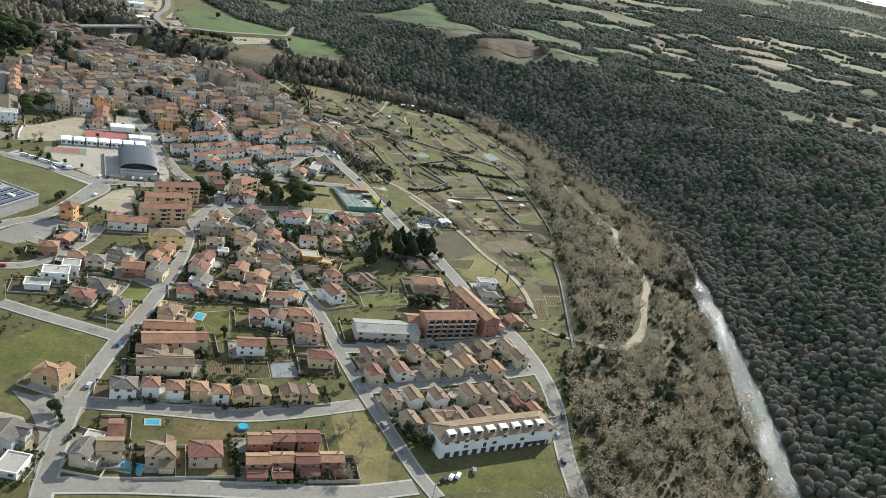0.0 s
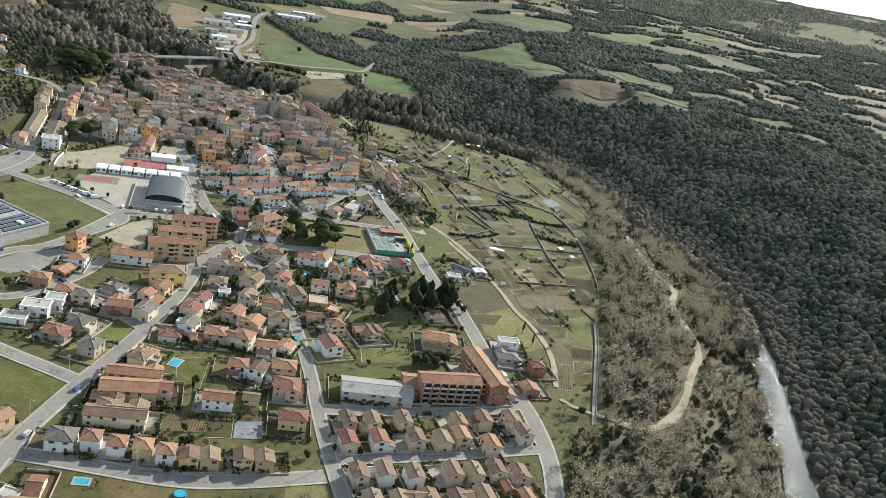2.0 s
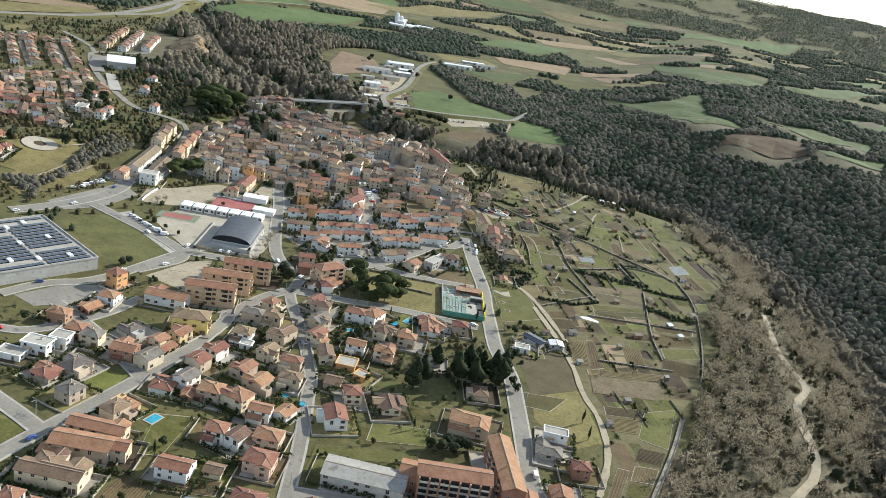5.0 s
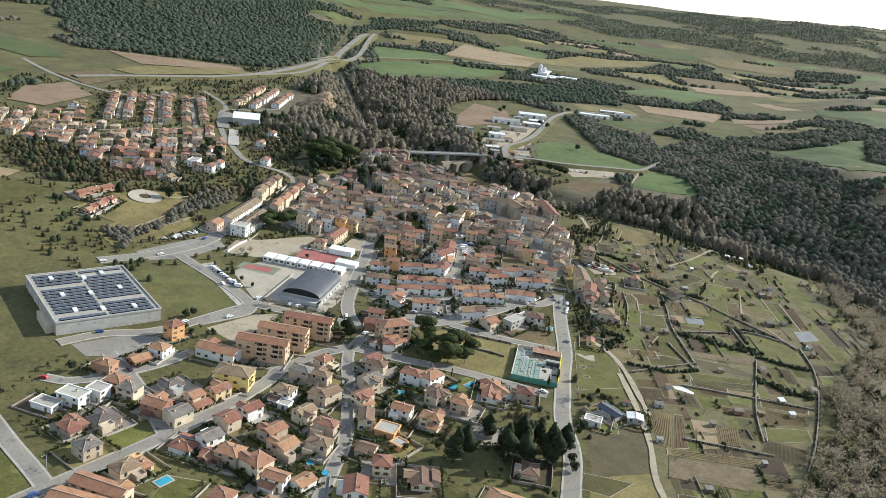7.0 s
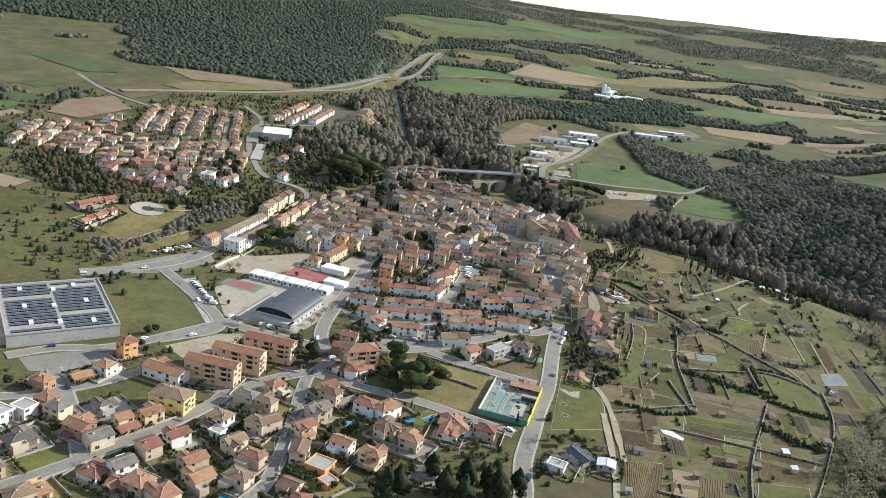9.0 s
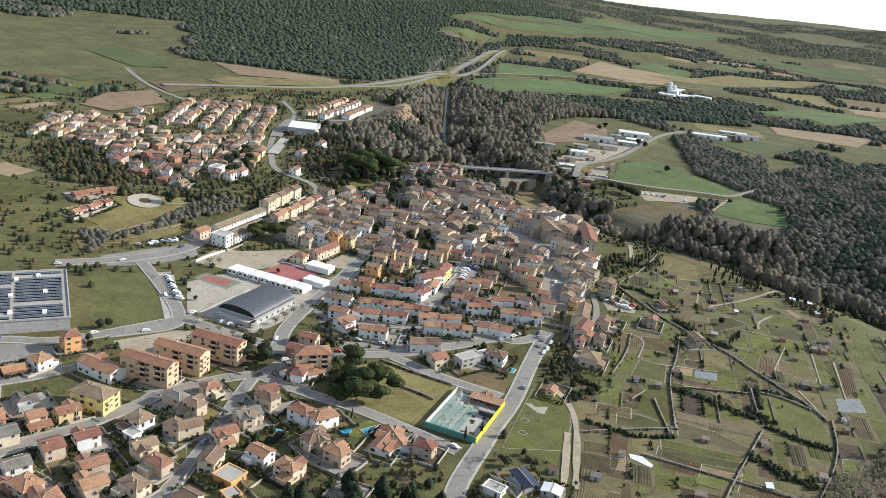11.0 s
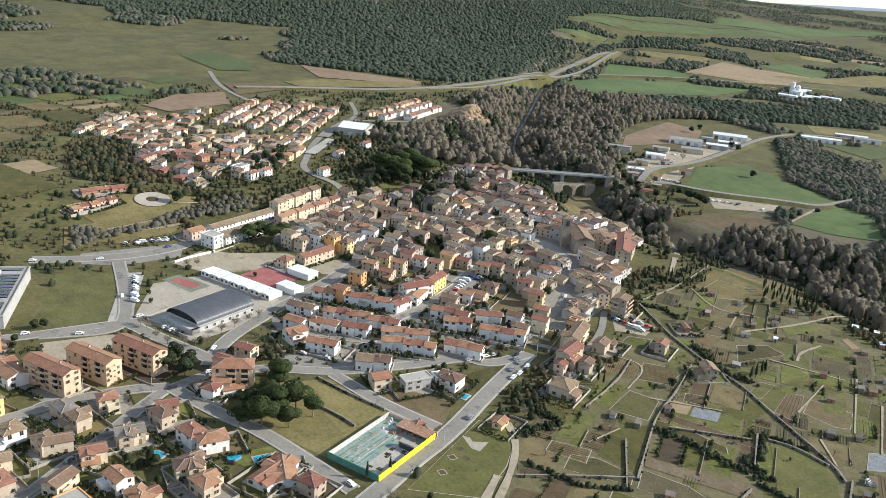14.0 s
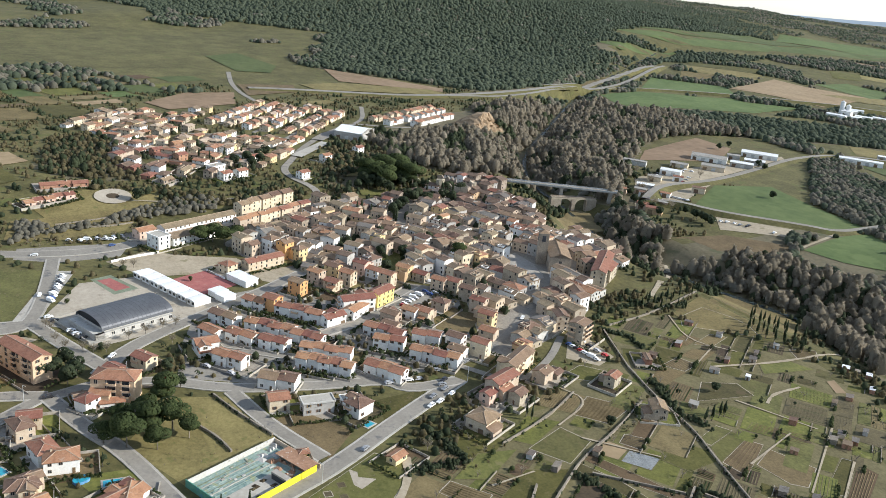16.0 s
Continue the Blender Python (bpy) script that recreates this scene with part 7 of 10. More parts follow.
def walled_court(x, y, turn):
    """An old open-air pool yard: faded teal paving inside painted walls, a heap of rubble at the far end."""
    base = at("pool_yard", x, y, turn, "disused pool yard with faded teal paving and painted walls", "pool yard")
    w, d = 25.0, 41.0
    part("paving", Geo().box(-w / 2, -d / 2, -0.5, w / 2, d / 2, 0.3), [TEAL], base)
    part("mural_wall", Geo().box(-w / 2 - 0.3, -d / 2 - 0.3, -0.5, w / 2, -d / 2, 3.1), [MURAL], base, "green mural wall")
    part("back_wall", Geo().box(-w / 2 - 0.3, -d / 2, -0.5, -w / 2, d / 2, 2.6), [WALLS["grey"]], base)
    part("yellow_wall", Geo().box(w / 2, -d / 2 - 0.3, -0.5, w / 2 + 0.35, d / 2 - 2, 2.9), [YELLOW], base, "bright yellow painted wall")
    part("end_wall", Geo().box(-w / 2, d / 2, -0.5, w / 2, d / 2 + 0.3, 2.2), [WALLS["cream"]], base)
    part("basin", Geo().box(2.0, -17, 0.3, 11.5, 5, 0.42), [CONCRETE], base, "grey drained basin")
    part("changing_block", Geo().box(4.5, 3.5, 0.3, 12.3, 6.0, 3.3, 0).box(5, 3.4, 0.5, 12, 3.5, 2.6, 1), [CONCRETE, DARKMETAL], base)
    rng = random.Random(3)
    for k in range(9):
        px, py, a, b = rng.uniform(3.5, 10.5), rng.uniform(-15, 3), rng.uniform(0.4, 1.6), rng.uniform(0.4, 2.0)
        part("debris_pile", Geo().add([(px - a, py - b, 0.4), (px + a, py - b * 0.7, 0.4), (px + a * 0.8, py + b, 0.4), (px - a, py + b * 0.6, 0.4), (px, py, 0.4 + rng.uniform(0.3, 0.8))],
                                      [(0, 1, 4), (1, 2, 4), (2, 3, 4), (3, 0, 4)]), [DARKSOIL], base)
    for k in range(22):
        px, py, a, b = rng.uniform(-11.5, 0.8), rng.uniform(-19, 9), rng.uniform(0.2, 0.5), rng.uniform(0.3, 1.0)
        part("bench_slab", Geo().box(px - a, py - b, 0.3, px + a, py + b, 0.3 + rng.uniform(0.12, 0.4)), [(CONCRETE, TEAL, GREENPAINT, WALLS["grey"])[k % 4]], base)
    for k in range(7):
        xx = -w / 2 + 0.8 + k * 1.85
        part("terrace_step", Geo().box(xx, -19.5 + rng.uniform(0, 2), 0.3, xx + 0.4, 8 + rng.uniform(-3, 2), 0.42 + 0.02 * k), [(TEAL, GREENPAINT, CONCRETE)[k % 3]], base)
    for k in range(34):
        px, py, a, h = rng.uniform(-11, 11.5), rng.uniform(9, 19.5), rng.uniform(0.6, 2.2), rng.uniform(0.4, 1.3)
        b = a * rng.uniform(0.5, 1.0)
        part("rubble_mound", Geo().add([(px - a, py - b, 0.3), (px + a, py - b * 0.7, 0.3), (px + a * 0.8, py + b, 0.3), (px - a, py + b * 0.6, 0.3), (px + a * 0.3, py, 0.3 + h), (px - a * 0.3, py + 0.2, 0.3 + h * 0.8)],
                                      [(0, 1, 4, 5), (1, 2, 4), (2, 3, 5, 4), (3, 0, 5)]), [RUBBLE if px > -4 else WALLS["grey"]], base)
    part("shed_roof", Geo().box(-4, 13, 2.6, 12.0, 20, 2.8), [RUBBLE], base, "rusty brown sheet roof")
    take_disc(x, y, 22)


def long_building(x, y, turn):
    base = house(x, y, 57, 13, turn, 3, "hip", "white", "old", windows=0.9, category="apartment building", name="apartment_building",
                 label="long white apartment building with white roof terraces")
    h = 9.0
    for k in range(8):
        xx = -23 + k * 6.4
        g = Geo().box(xx - 1.9, -4.9, h - 0.1, xx + 1.9, -1.6, h + 1.5).box(xx - 1.2, -4.95, h + 0.1, xx + 1.2, -4.88, h + 1.3, 1)
        part("roof_terrace", g, [WALLS["white"], GLASS], base, "white roof terrace cut into the tiles")
    # Dark slabs on the front imitate the shade inside a row of arches.
    for k in range(12):
        part("arch", Geo().box(-26 + k * 4.4, -6.72, 0.1, -23.6 + k * 4.4, -6.5, 2.6), [DARKMETAL], base)


def church(x, y, turn):
    base = at("church", x, y, turn, "stone church with a square bell tower and tiled nave", "church")
    nave = part("nave", Geo().box(-15, -7, -2, 15, 7, 10.5), [WALLS["stone"]], base)
    rg, rise = roof_geo(30, 14, 10.5, "gable")
    part("roof", rg, [TILES["old"]], base)
    for s in (-1, 1):
        part("gable", Geo().add([(s * 15, -7, 10.4), (s * 15, 7, 10.4), (s * 15, 0, 13.4)], [(0, 1, 2), (2, 1, 0)]), [WALLS["stone"]], nave)
    part("portal", Geo().box(14.9, -1.3, 0, 15.15, 1.3, 3.6), [WOODDOOR], nave)
    part("rose_window", Geo().box(14.9, -0.9, 6.4, 15.12, 0.9, 8.2), [GLASS], nave)
    tower = part("bell_tower", Geo().box(-6, -13.7, -2, 0.5, -7.2, 21).box(-6.3, -14, 21, 0.8, -6.9, 21.6), [WALLS["stone"]], base)
    part("tower_roof", Geo().add([(-6.4, -14.1, 21.6), (0.9, -14.1, 21.6), (0.9, -6.8, 21.6), (-6.4, -6.8, 21.6), (-2.75, -10.45, 23.4)], [(0, 1, 4), (1, 2, 4), (2, 3, 4), (3, 0, 4)]), [TILES["old"]], tower)
    # Dark boxes on the tower faces stand in for the shade inside bell openings.
    for ax, ay, bx, by in ((0.45, -11.7, 0.7, -9.3), (-4, -7.25, -1.6, -6.95), (-4, -13.9, -1.6, -13.6), (-6.2, -11.7, -5.95, -9.3)):
        part("bell_opening", Geo().box(ax, ay, 16, bx, by, 20), [DARKMETAL], tower)
    for k in range(4):
        part("buttress", Geo().box(-12 + k * 7, 7, -2, -10.8 + k * 7, 8.1, 8), [WALLS["stone"]], nave)
    take_disc(x, y, 16)


def road_bridge(x0, y0, x1, y1, z):
    """The modern bridge: a thin deck on a tall pier, with railings."""
    run, turn = math.hypot(x1 - x0, y1 - y0), math.degrees(math.atan2(y1 - y0, x1 - x0))
    base = new("road_bridge")
    base.matrix_world = pose(x0, y0, 0, 0, 0, turn)
    tagged(base, "long thin concrete road bridge on tall piers", "bridge")
    part("deck", Geo().box(-6, -4, z - 0.8, run + 6, 4, z, 0).box(-6, -3.2, z, run + 6, 3.2, z + 0.06, 1), [CONCRETE, ASPHALT], base)
    for s in (-1, 1):
        part("railing", Geo().box(-6, s * 3.9 - 0.08, z, run + 6, s * 3.9 + 0.08, z + 1.0), [STEEL], base)
    for u in (0.02, 0.645, 0.99):
        part("pier", Geo().box(run * u - 1.5, -2.8, -16, run * u + 1.5, 2.8, z - 0.8).box(run * u - 2.2, -3.6, z - 1.8, run * u + 2.2, 3.6, z - 0.8), [CONCRETE], base)


def stone_bridge(x0, y0, x1, y1, z):
    """The old bridge of stone arches."""
    run, turn = math.hypot(x1 - x0, y1 - y0), math.degrees(math.atan2(y1 - y0, x1 - x0))
    base = new("stone_bridge")
    base.matrix_world = pose(x0, y0, 0, 0, 0, turn)
    tagged(base, "old stone bridge with round arches", "bridge")
    part("parapet", Geo().box(-4, -2.6, z, run + 4, -2.2, z + 0.9).box(-4, 2.2, z, run + 4, 2.6, z + 0.9), [WALLS["stone"]], base)
    g = Geo().box(-4, -2.6, z - 0.9, run + 4, 2.6, z)
    n = 2
    for k in range(n):
        c, r = run * (k + 0.5) / n, run / n * 0.42
        ring = [(c - r * math.cos(math.pi * i / 12), z - 0.9 - r * 1.0 + r * math.sin(math.pi * i / 12)) for i in range(13)]
        for (ax, az), (bx, bz) in zip(ring[:-1], ring[1:]):
            g.add([(ax, -2.6, az), (bx, -2.6, bz), (bx, -2.6, z - 0.9), (ax, -2.6, z - 0.9), (ax, 2.6, az), (bx, 2.6, bz), (bx, 2.6, z - 0.9), (ax, 2.6, z - 0.9)],
                  [(0, 1, 2, 3), (7, 6, 5, 4), (0, 4, 5, 1)])
    part("spandrel", g, [WALLS["stone"]], base)
    for k in range(n + 1):
        c = run * k / n
        part("pier", Geo().box(c - 1.6 - (3 if k in (0, n) else 0), -3.0, -16, c + 1.6 + (3 if k in (0, n) else 0), 3.0, z - 0.9), [WALLS["stone"]], base)


def hall_shed(x, y, w, d, turn, h, tile, wall, label):
    z = float(ground_z(x, y))
    base = at("industrial_shed", x, y, turn, label, "industrial shed")
    walls = part("wall", Geo().box(-w / 2, -d / 2, -2, w / 2, d / 2, h), [WALLS[wall]], base)
    rg, rise = roof_geo(w, d, h, "shed", 0.3)
    part("roof", rg, [TILES[tile]], base)
    for s in (-1, 1):
        part("gable", Geo().add([(s * w / 2, -d / 2, h - 0.1), (s * w / 2, d / 2, h - 0.1), (s * w / 2, 0, h + d * 0.09)], [(0, 1, 2), (2, 1, 0)]), [WALLS[wall]], walls)
    for k in range(max(1, int(w / 9))):
        part("gate", Geo().box(-w / 2 + 2 + k * 9, -d / 2 - 0.12, 0, -w / 2 + 6 + k * 9, -d / 2 + 0.05, 3.8), [STEEL if k % 2 else SHUTTER], walls)
    take_disc(x, y, max(w, d) / 2)
    return base


supermarket(-234, 446, -20)
walled_court(-15.2, 573, 22.6)
long_building(67, 303, 26)


def castle(x, y, turn):
    """Ruined curtain walls and two stumps of towers on the hill."""
    base = at("castle_ruin", x, y, turn, "ruined stone castle walls and tower stumps on a wooded hill", "castle")
    rng = random.Random(8)
    for ax, ay, bx, by, h in ((-26, -8, 8, -10, 6), (8, -10, 30, -2, 7.5), (-26, -8, -24, 12, 5), (30, -2, 27, 14, 6), (-6, 10, 12, 11, 8)):
        run, n = math.hypot(bx - ax, by - ay), 9
        ux, uy = (bx - ax) / run, (by - ay) / run
        g = Geo()
        tops = [h * rng.uniform(0.6, 1.05) for _ in range(n + 1)]
        verts = [(ax + ux * run * k / n - uy * b, ay + uy * run * k / n + ux * b, t) for k in range(n + 1) for b in (-0.6, 0.6) for t in (-4, tops[k])]
        g.add(verts, [(4 * k + a, 4 * k + b, 4 * k + 4 + b, 4 * k + 4 + a) for k in range(n) for a, b in ((0, 1), (1, 3), (3, 2))] + [(0, 2, 3, 1), (4 * n, 4 * n + 1, 4 * n + 3, 4 * n + 2)])
        part("curtain_wall", g, [WALLS["stone"]], base)
    for cx, cy, r, h in ((-26, -8, 3.4, 9), (8, -10, 3.6, 10.5), (27, 13, 3.0, 8)):
        g, n = Geo(), 10
        tops = [h * rng.uniform(0.8, 1.05) for _ in range(n)]
        rim = [(cx + r * math.cos(6.283 * k / n), cy + r * math.sin(6.283 * k / n)) for k in range(n)]
        g.add([(*e, -4) for e in rim] + [(*e, t) for e, t in zip(rim, tops)], [(k, (k + 1) % n, n + (k + 1) % n, n + k) for k in range(n)] + [tuple(range(n, 2 * n))])
        part("tower_stump", g, [WALLS["stone"]], base)
    take_disc(x, y, 8)


def cliff(x0, y0, x1, y1, h):
    """A bare rock outcrop: a steep ledged face and a rounded back that falls to the plateau."""
    rng = random.Random(6)
    run, n = math.hypot(x1 - x0, y1 - y0), 40
    ux, uy = (x1 - x0) / run, (y1 - y0) / run
    outline = [(6, -3), (5, 0.15 * h), (4.4, 0.3 * h), (2.2, 0.45 * h), (1.8, 0.6 * h), (0.3, 0.8 * h), (-1.5, h), (-9, 0.96 * h), (-22, 0.55 * h), (-40, -3)]
    v = []
    for off, up in outline:
        for i in range(n + 1):
            a = run * i / n
            ease = min(1.0, 3.2 * i / n, 3.2 * (n - i) / n) if up > 0 else 1.0
            o = off + 2.0 * math.sin(i * 0.6 + up) + rng.uniform(-1.0, 1.0)
            v.append((x0 + ux * a + uy * o, y0 + uy * a - ux * o, float(ground_z(x0 + ux * a, y0 + uy * a)) + up * ease + rng.uniform(-0.6, 0.6)))
    f = [(j * (n + 1) + i, j * (n + 1) + i + 1, (j + 1) * (n + 1) + i + 1, (j + 1) * (n + 1) + i) for j in range(len(outline) - 1) for i in range(n)]
    tagged(new("rock_cliff", mesh_of("rock_cliff", v, f, [ROCK])), "bare orange-brown rock cliff below the plateau houses", "cliff", kind="structure")
    for i in range(5):
        take_disc(x0 + ux * run * i / 4 + uy * 6, y0 + uy * run * i / 4 - ux * 6, 9)


def clear_ground(x, y, r):
    take_disc(x, y, r)

# buildings along the avenue
house(-304, 627, 58, 9, 113, 2, 'gable', 'white', 'brown', label="long two-storey white building under one brown tiled roof", extra=False)
terrace(-320, 659, -342, 705, 5, 8.5, 3, 'cream', 'old', 0)
house(-283, 619, 40, 11, 114.6, 2, 'gable', 'white', 'brown', label="long white building with balconies along the avenue", extra=False)
house(-272, 594.5, 8.5, 11.5, 114.6, 3, 'flat', 'white', 'old')
terrace(-291.9, 649.6, -319.5, 711.2, 7, 7, 3, 'cream', 'tile', 0)
house(-293, 590, 12, 8.2, 113, 2, 'gable', 'pink', 'tile')
house(-223.3, 645.3, 26.1, 7.8, 107.4, 2, 'gable', 'cream', 'tile')
house(-219.2, 622.7, 7.8, 7.8, 116.7, 2, 'hip', 'cream', 'tile')
house(-242.2, 656.6, 7.8, 7.8, 116.7, 4, 'hip', 'white', 'old')
house(-233.9, 662.9, 7.8, 7.8, 116.7, 4, 'gable', 'orange', 'old')
house(-242.7, 644.9, 7.8, 7, 116.7, 3, 'gable', 'cream', 'old')
house(-227.8, 670.2, 7.8, 7, 116.7, 3, 'hip', 'ochre', 'old')

# barracks beside the park
terrace(-354.7, 525.7, -367.6, 557.7, 5, 7, 1, 'pink', 'tile', 0)
terrace(-384, 538.6, -386.7, 570, 3, 7, 1, 'brick', 'tile', 0)

# square tower house below the old town
house(-72.1, 769.4, 10.1, 8.6, -65.6, 4, 'shed', 'stone', 'old')
house(-144.7, 851.1, 18.7, 8.6, -55, 3, 'gable', 'stone', 'tile')
house(-116.7, 802.8, 10.9, 7.8, -20, 3, 'gable', 'cream', 'old')
house(-89.7, 770.1, 9.4, 7, -20, 3, 'gable', 'cream', 'old')
house(-25.6, 752.8, 7.8, 5.5, -65.6, 2, 'gable', 'stone', 'tile')
house(5.2, 752.9, 9.4, 7, -30, 2, 'gable', 'stone', 'old')
house(-39.2, 788.5, 7.8, 3.1, -30, 1, 'shed', 'brick', 'old')

# houses between the old town and the wood
house(-387.6, 669.6, 9.4, 7, 116.7, 2, 'gable', 'white', 'tile')
house(-391.7, 683.2, 9.4, 7, 116.7, 2, 'gable', 'white', 'tile')
house(-404.5, 667, 13, 8, 120, 2, 'flat', 'white', 'tile')
house(-443.3, 649.2, 9.4, 7, 116.7, 2, 'gable', 'brick', 'tile')
house(-426.8, 769.3, 9.4, 7, 116.7, 2, 'gable', 'white', 'tile')
house(-452.7, 812.1, 9.4, 7, 116.7, 2, 'gable', 'white', 'tile')
house(-485.2, 655.3, 9.4, 7, 116.7, 2, 'gable', 'brick', 'tile')
house(-463.4, 634.1, 9.4, 7, 116.7, 2, 'gable', 'brick', 'tile')
house(-430.2, 706.2, 9.4, 7, 116.7, 2, 'gable', 'white', 'tile')
house(-415.4, 852.3, 9.4, 7, 116.7, 2, 'gable', 'white', 'tile')
house(-383, 731.8, 9.4, 7, 116.7, 2, 'gable', 'white', 'tile')
house(-426.5, 626.5, 25, 7, 132, 1, 'gable', 'cream', 'old')
house(-424, 645.5, 20, 7, 43, 1, 'gable', 'brick', 'brown')
house(-407, 643.5, 17, 6, -36, 1, 'gable', 'cream', 'brown')
house(-386, 624.5, 11, 6, 125, 1, 'gable', 'stone', 'old')
hall_shed(-516, 837, 28, 35, 43, 8, 'white', 'grey', 'large warehouse with a white metal roof')
hall_shed(-396.2, 1214.2, 38, 19, 38, 5.5, 'fibre', 'white', 'industrial shed with a roof of grey fibre-cement')
hall_shed(-400, 1301.3, 40, 17, 38, 5.5, 'white', 'white', 'industrial shed with a roof of white metal')
hall_shed(-358.2, 1179.3, 24, 14, 38, 5.5, 'fibre', 'cream', 'industrial shed with a roof of grey fibre-cement')
hall_shed(-363.7, 1229.6, 24, 12, 38, 5.5, 'white', 'grey', 'industrial shed with a roof of white metal')
hall_shed(-256, 999.1, 14, 9, 38, 5.5, 'tile', 'ochre', 'industrial shed with a roof of orange tiles')
hall_shed(-270.1, 999.5, 11, 9, 38, 5.5, 'tile', 'cream', 'industrial shed with a roof of orange tiles')
hall_shed(-308.8, 1031.8, 11, 8, 38, 5.5, 'fibre', 'cream', 'industrial shed with a roof of grey fibre-cement')
hall_shed(-352.4, 1424.2, 48, 11, 38, 5.5, 'white', 'white', 'industrial shed with a roof of white metal')
hall_shed(-351.2, 1492.4, 40, 9, 38, 5.5, 'white', 'grey', 'industrial shed with a roof of white metal')
hall_shed(-327.9, 1492.4, 32, 9, 38, 5.5, 'fibre', 'white', 'industrial shed with a roof of grey fibre-cement')
hall_shed(-399.4, 1107.1, 24, 8, 38, 5.5, 'fibre', 'grey', 'industrial shed with a roof of grey fibre-cement')
hall_shed(-290.6, 1087.3, 12, 8, 38, 5.5, 'old', 'cream', 'industrial shed with a roof of brown tiles')
for x, y, w, d, turn, h in ((-614.5, 1742.3, 30, 14, 20, 7), (-636.7, 1808.4, 24, 16, 35, 9), (-600, 1772, 18, 12, 60, 6), (-622, 1780, 16, 10, 10, 11), (-604, 1800, 26, 11, 25, 6), (-590, 1835, 34, 12, 15, 6), (-655, 1850, 28, 13, 40, 7)):
    hall_shed(x, y, w, d, turn, h, 'white', 'white', 'white works building of a far farm plant')
for x, y, h in ((-632, 1779, 24), (-626, 1787, 19)):
    silo = at("silo", x, y, 0, "tall pale round silo of a far farm plant", "silo")
    ring = [(4 * math.cos(0.524 * i), 4 * math.sin(0.524 * i)) for i in range(12)]
    part("drum", Geo().add([(*p, z) for z in (-2, h) for p in ring], [(i, (i + 1) % 12, 12 + (i + 1) % 12, 12 + i) for i in range(12)]), [TILES["white"]], silo)
    part("cap", Geo().add([(*p, h) for p in ring] + [(0, 0, h + 2.5)], [(i, (i + 1) % 12, 12) for i in range(12)]), [TILES["white"]], silo)
YARDS = random.Random(52)
for x, y, w, d, tile in ((-324, 1052, 16, 9, 'white'), (-339, 1078, 13, 10, 'fibre'), (-352, 1112, 20, 12, 'white'), (-330, 1100, 10, 7, 'tile'), (-300, 1030, 12, 8, 'old'), (-291, 1046, 9, 7, 'tile'),
                         (-272, 1024, 10, 8, 'fibre'), (-378, 1150, 18, 11, 'fibre'), (-372, 1260, 22, 12, 'white'), (-398, 1255, 14, 9, 'fibre'), (-317, 1017, 9, 8, 'tile')):
    hall_shed(x, y, w, d, 38 + YARDS.uniform(-6, 6), YARDS.uniform(3.6, 5.5), tile, YARDS.choice(('white', 'cream', 'grey')), f"small workshop beside the works yard roofed with {ROOFS[tile]}")

# church, bridges, castle and cliff
church(-173.7, 832.1, -30.5)
house(-146.1, 847.6, 43.8, 9.4, -47.8, 4, 'gable', 'stone', 'tile')
house(-158.1, 844.6, 10.6, 7.8, 92.7, 3, 'gable', 'stone', 'old')
road_bridge(-367.9, 884.5, -298.4, 987.3, 9)
stone_bridge(-318.9, 942, -308.1, 972.9, 1)
clear_ground(-328.6, 954.7, 9)
clear_ground(-324.4, 968.7, 9)
clear_ground(-310.1, 973.2, 9)
clear_ground(-346.1, 980.6, 9)
clear_ground(-322.4, 980.4, 9)
clear_ground(-357.2, 961.4, 9)
clear_ground(-298.9, 976.2, 9)
castle(-353, 840.8, 30)
cliff(-533.5, 987.2, -566.6, 1042.6, 19)
sports_hall(-167.2, 555.6, 20.6)
school(-198.3, 600.7, 22)

# ---- the old town and the outer quarters ----
def crooked_rows(poly, turn, depth, lane, widths, bend, seed):
    """Houses side by side along winding lanes, two rows back to back: place, width, depth and heading of each."""
    rng = random.Random(seed)
    c, s = math.cos(radians(turn)), math.sin(radians(turn))
    loc = [(c * x + s * y, -s * x + c * y) for x, y in poly]
    u0, u1 = min(p[0] for p in loc), max(p[0] for p in loc)
    v, k, out = min(p[1] for p in loc) - 30, 0, []
    while v < max(p[1] for p in loc) + 30:
        u = u0 + rng.uniform(-4, 4)
        while u < u1:
            w = rng.uniform(*widths)
            mid = u + w / 2
            sway = bend * (math.sin(mid / 37.0 + seed) + 0.5 * math.sin(mid / 17.0 + v / 50.0))
            slope = bend * (math.cos(mid / 37.0 + seed) / 37.0 + 0.5 * math.cos(mid / 17.0 + v / 50.0) / 17.0)
            pv = v + sway + rng.uniform(-0.5, 0.5)
            if inside(np.array([mid]), np.array([pv]), loc)[0]:
                out.append((c * mid - s * pv, s * mid + c * pv, w, depth * rng.uniform(0.9, 1.12), turn + math.degrees(math.atan(slope))))
            u += w + (rng.uniform(2.5, 5.0) if rng.random() < 0.1 else 0.05)
        v += depth + (lane * rng.uniform(0.8, 1.5) if k % 2 else 0.1)
        k += 1
    return out


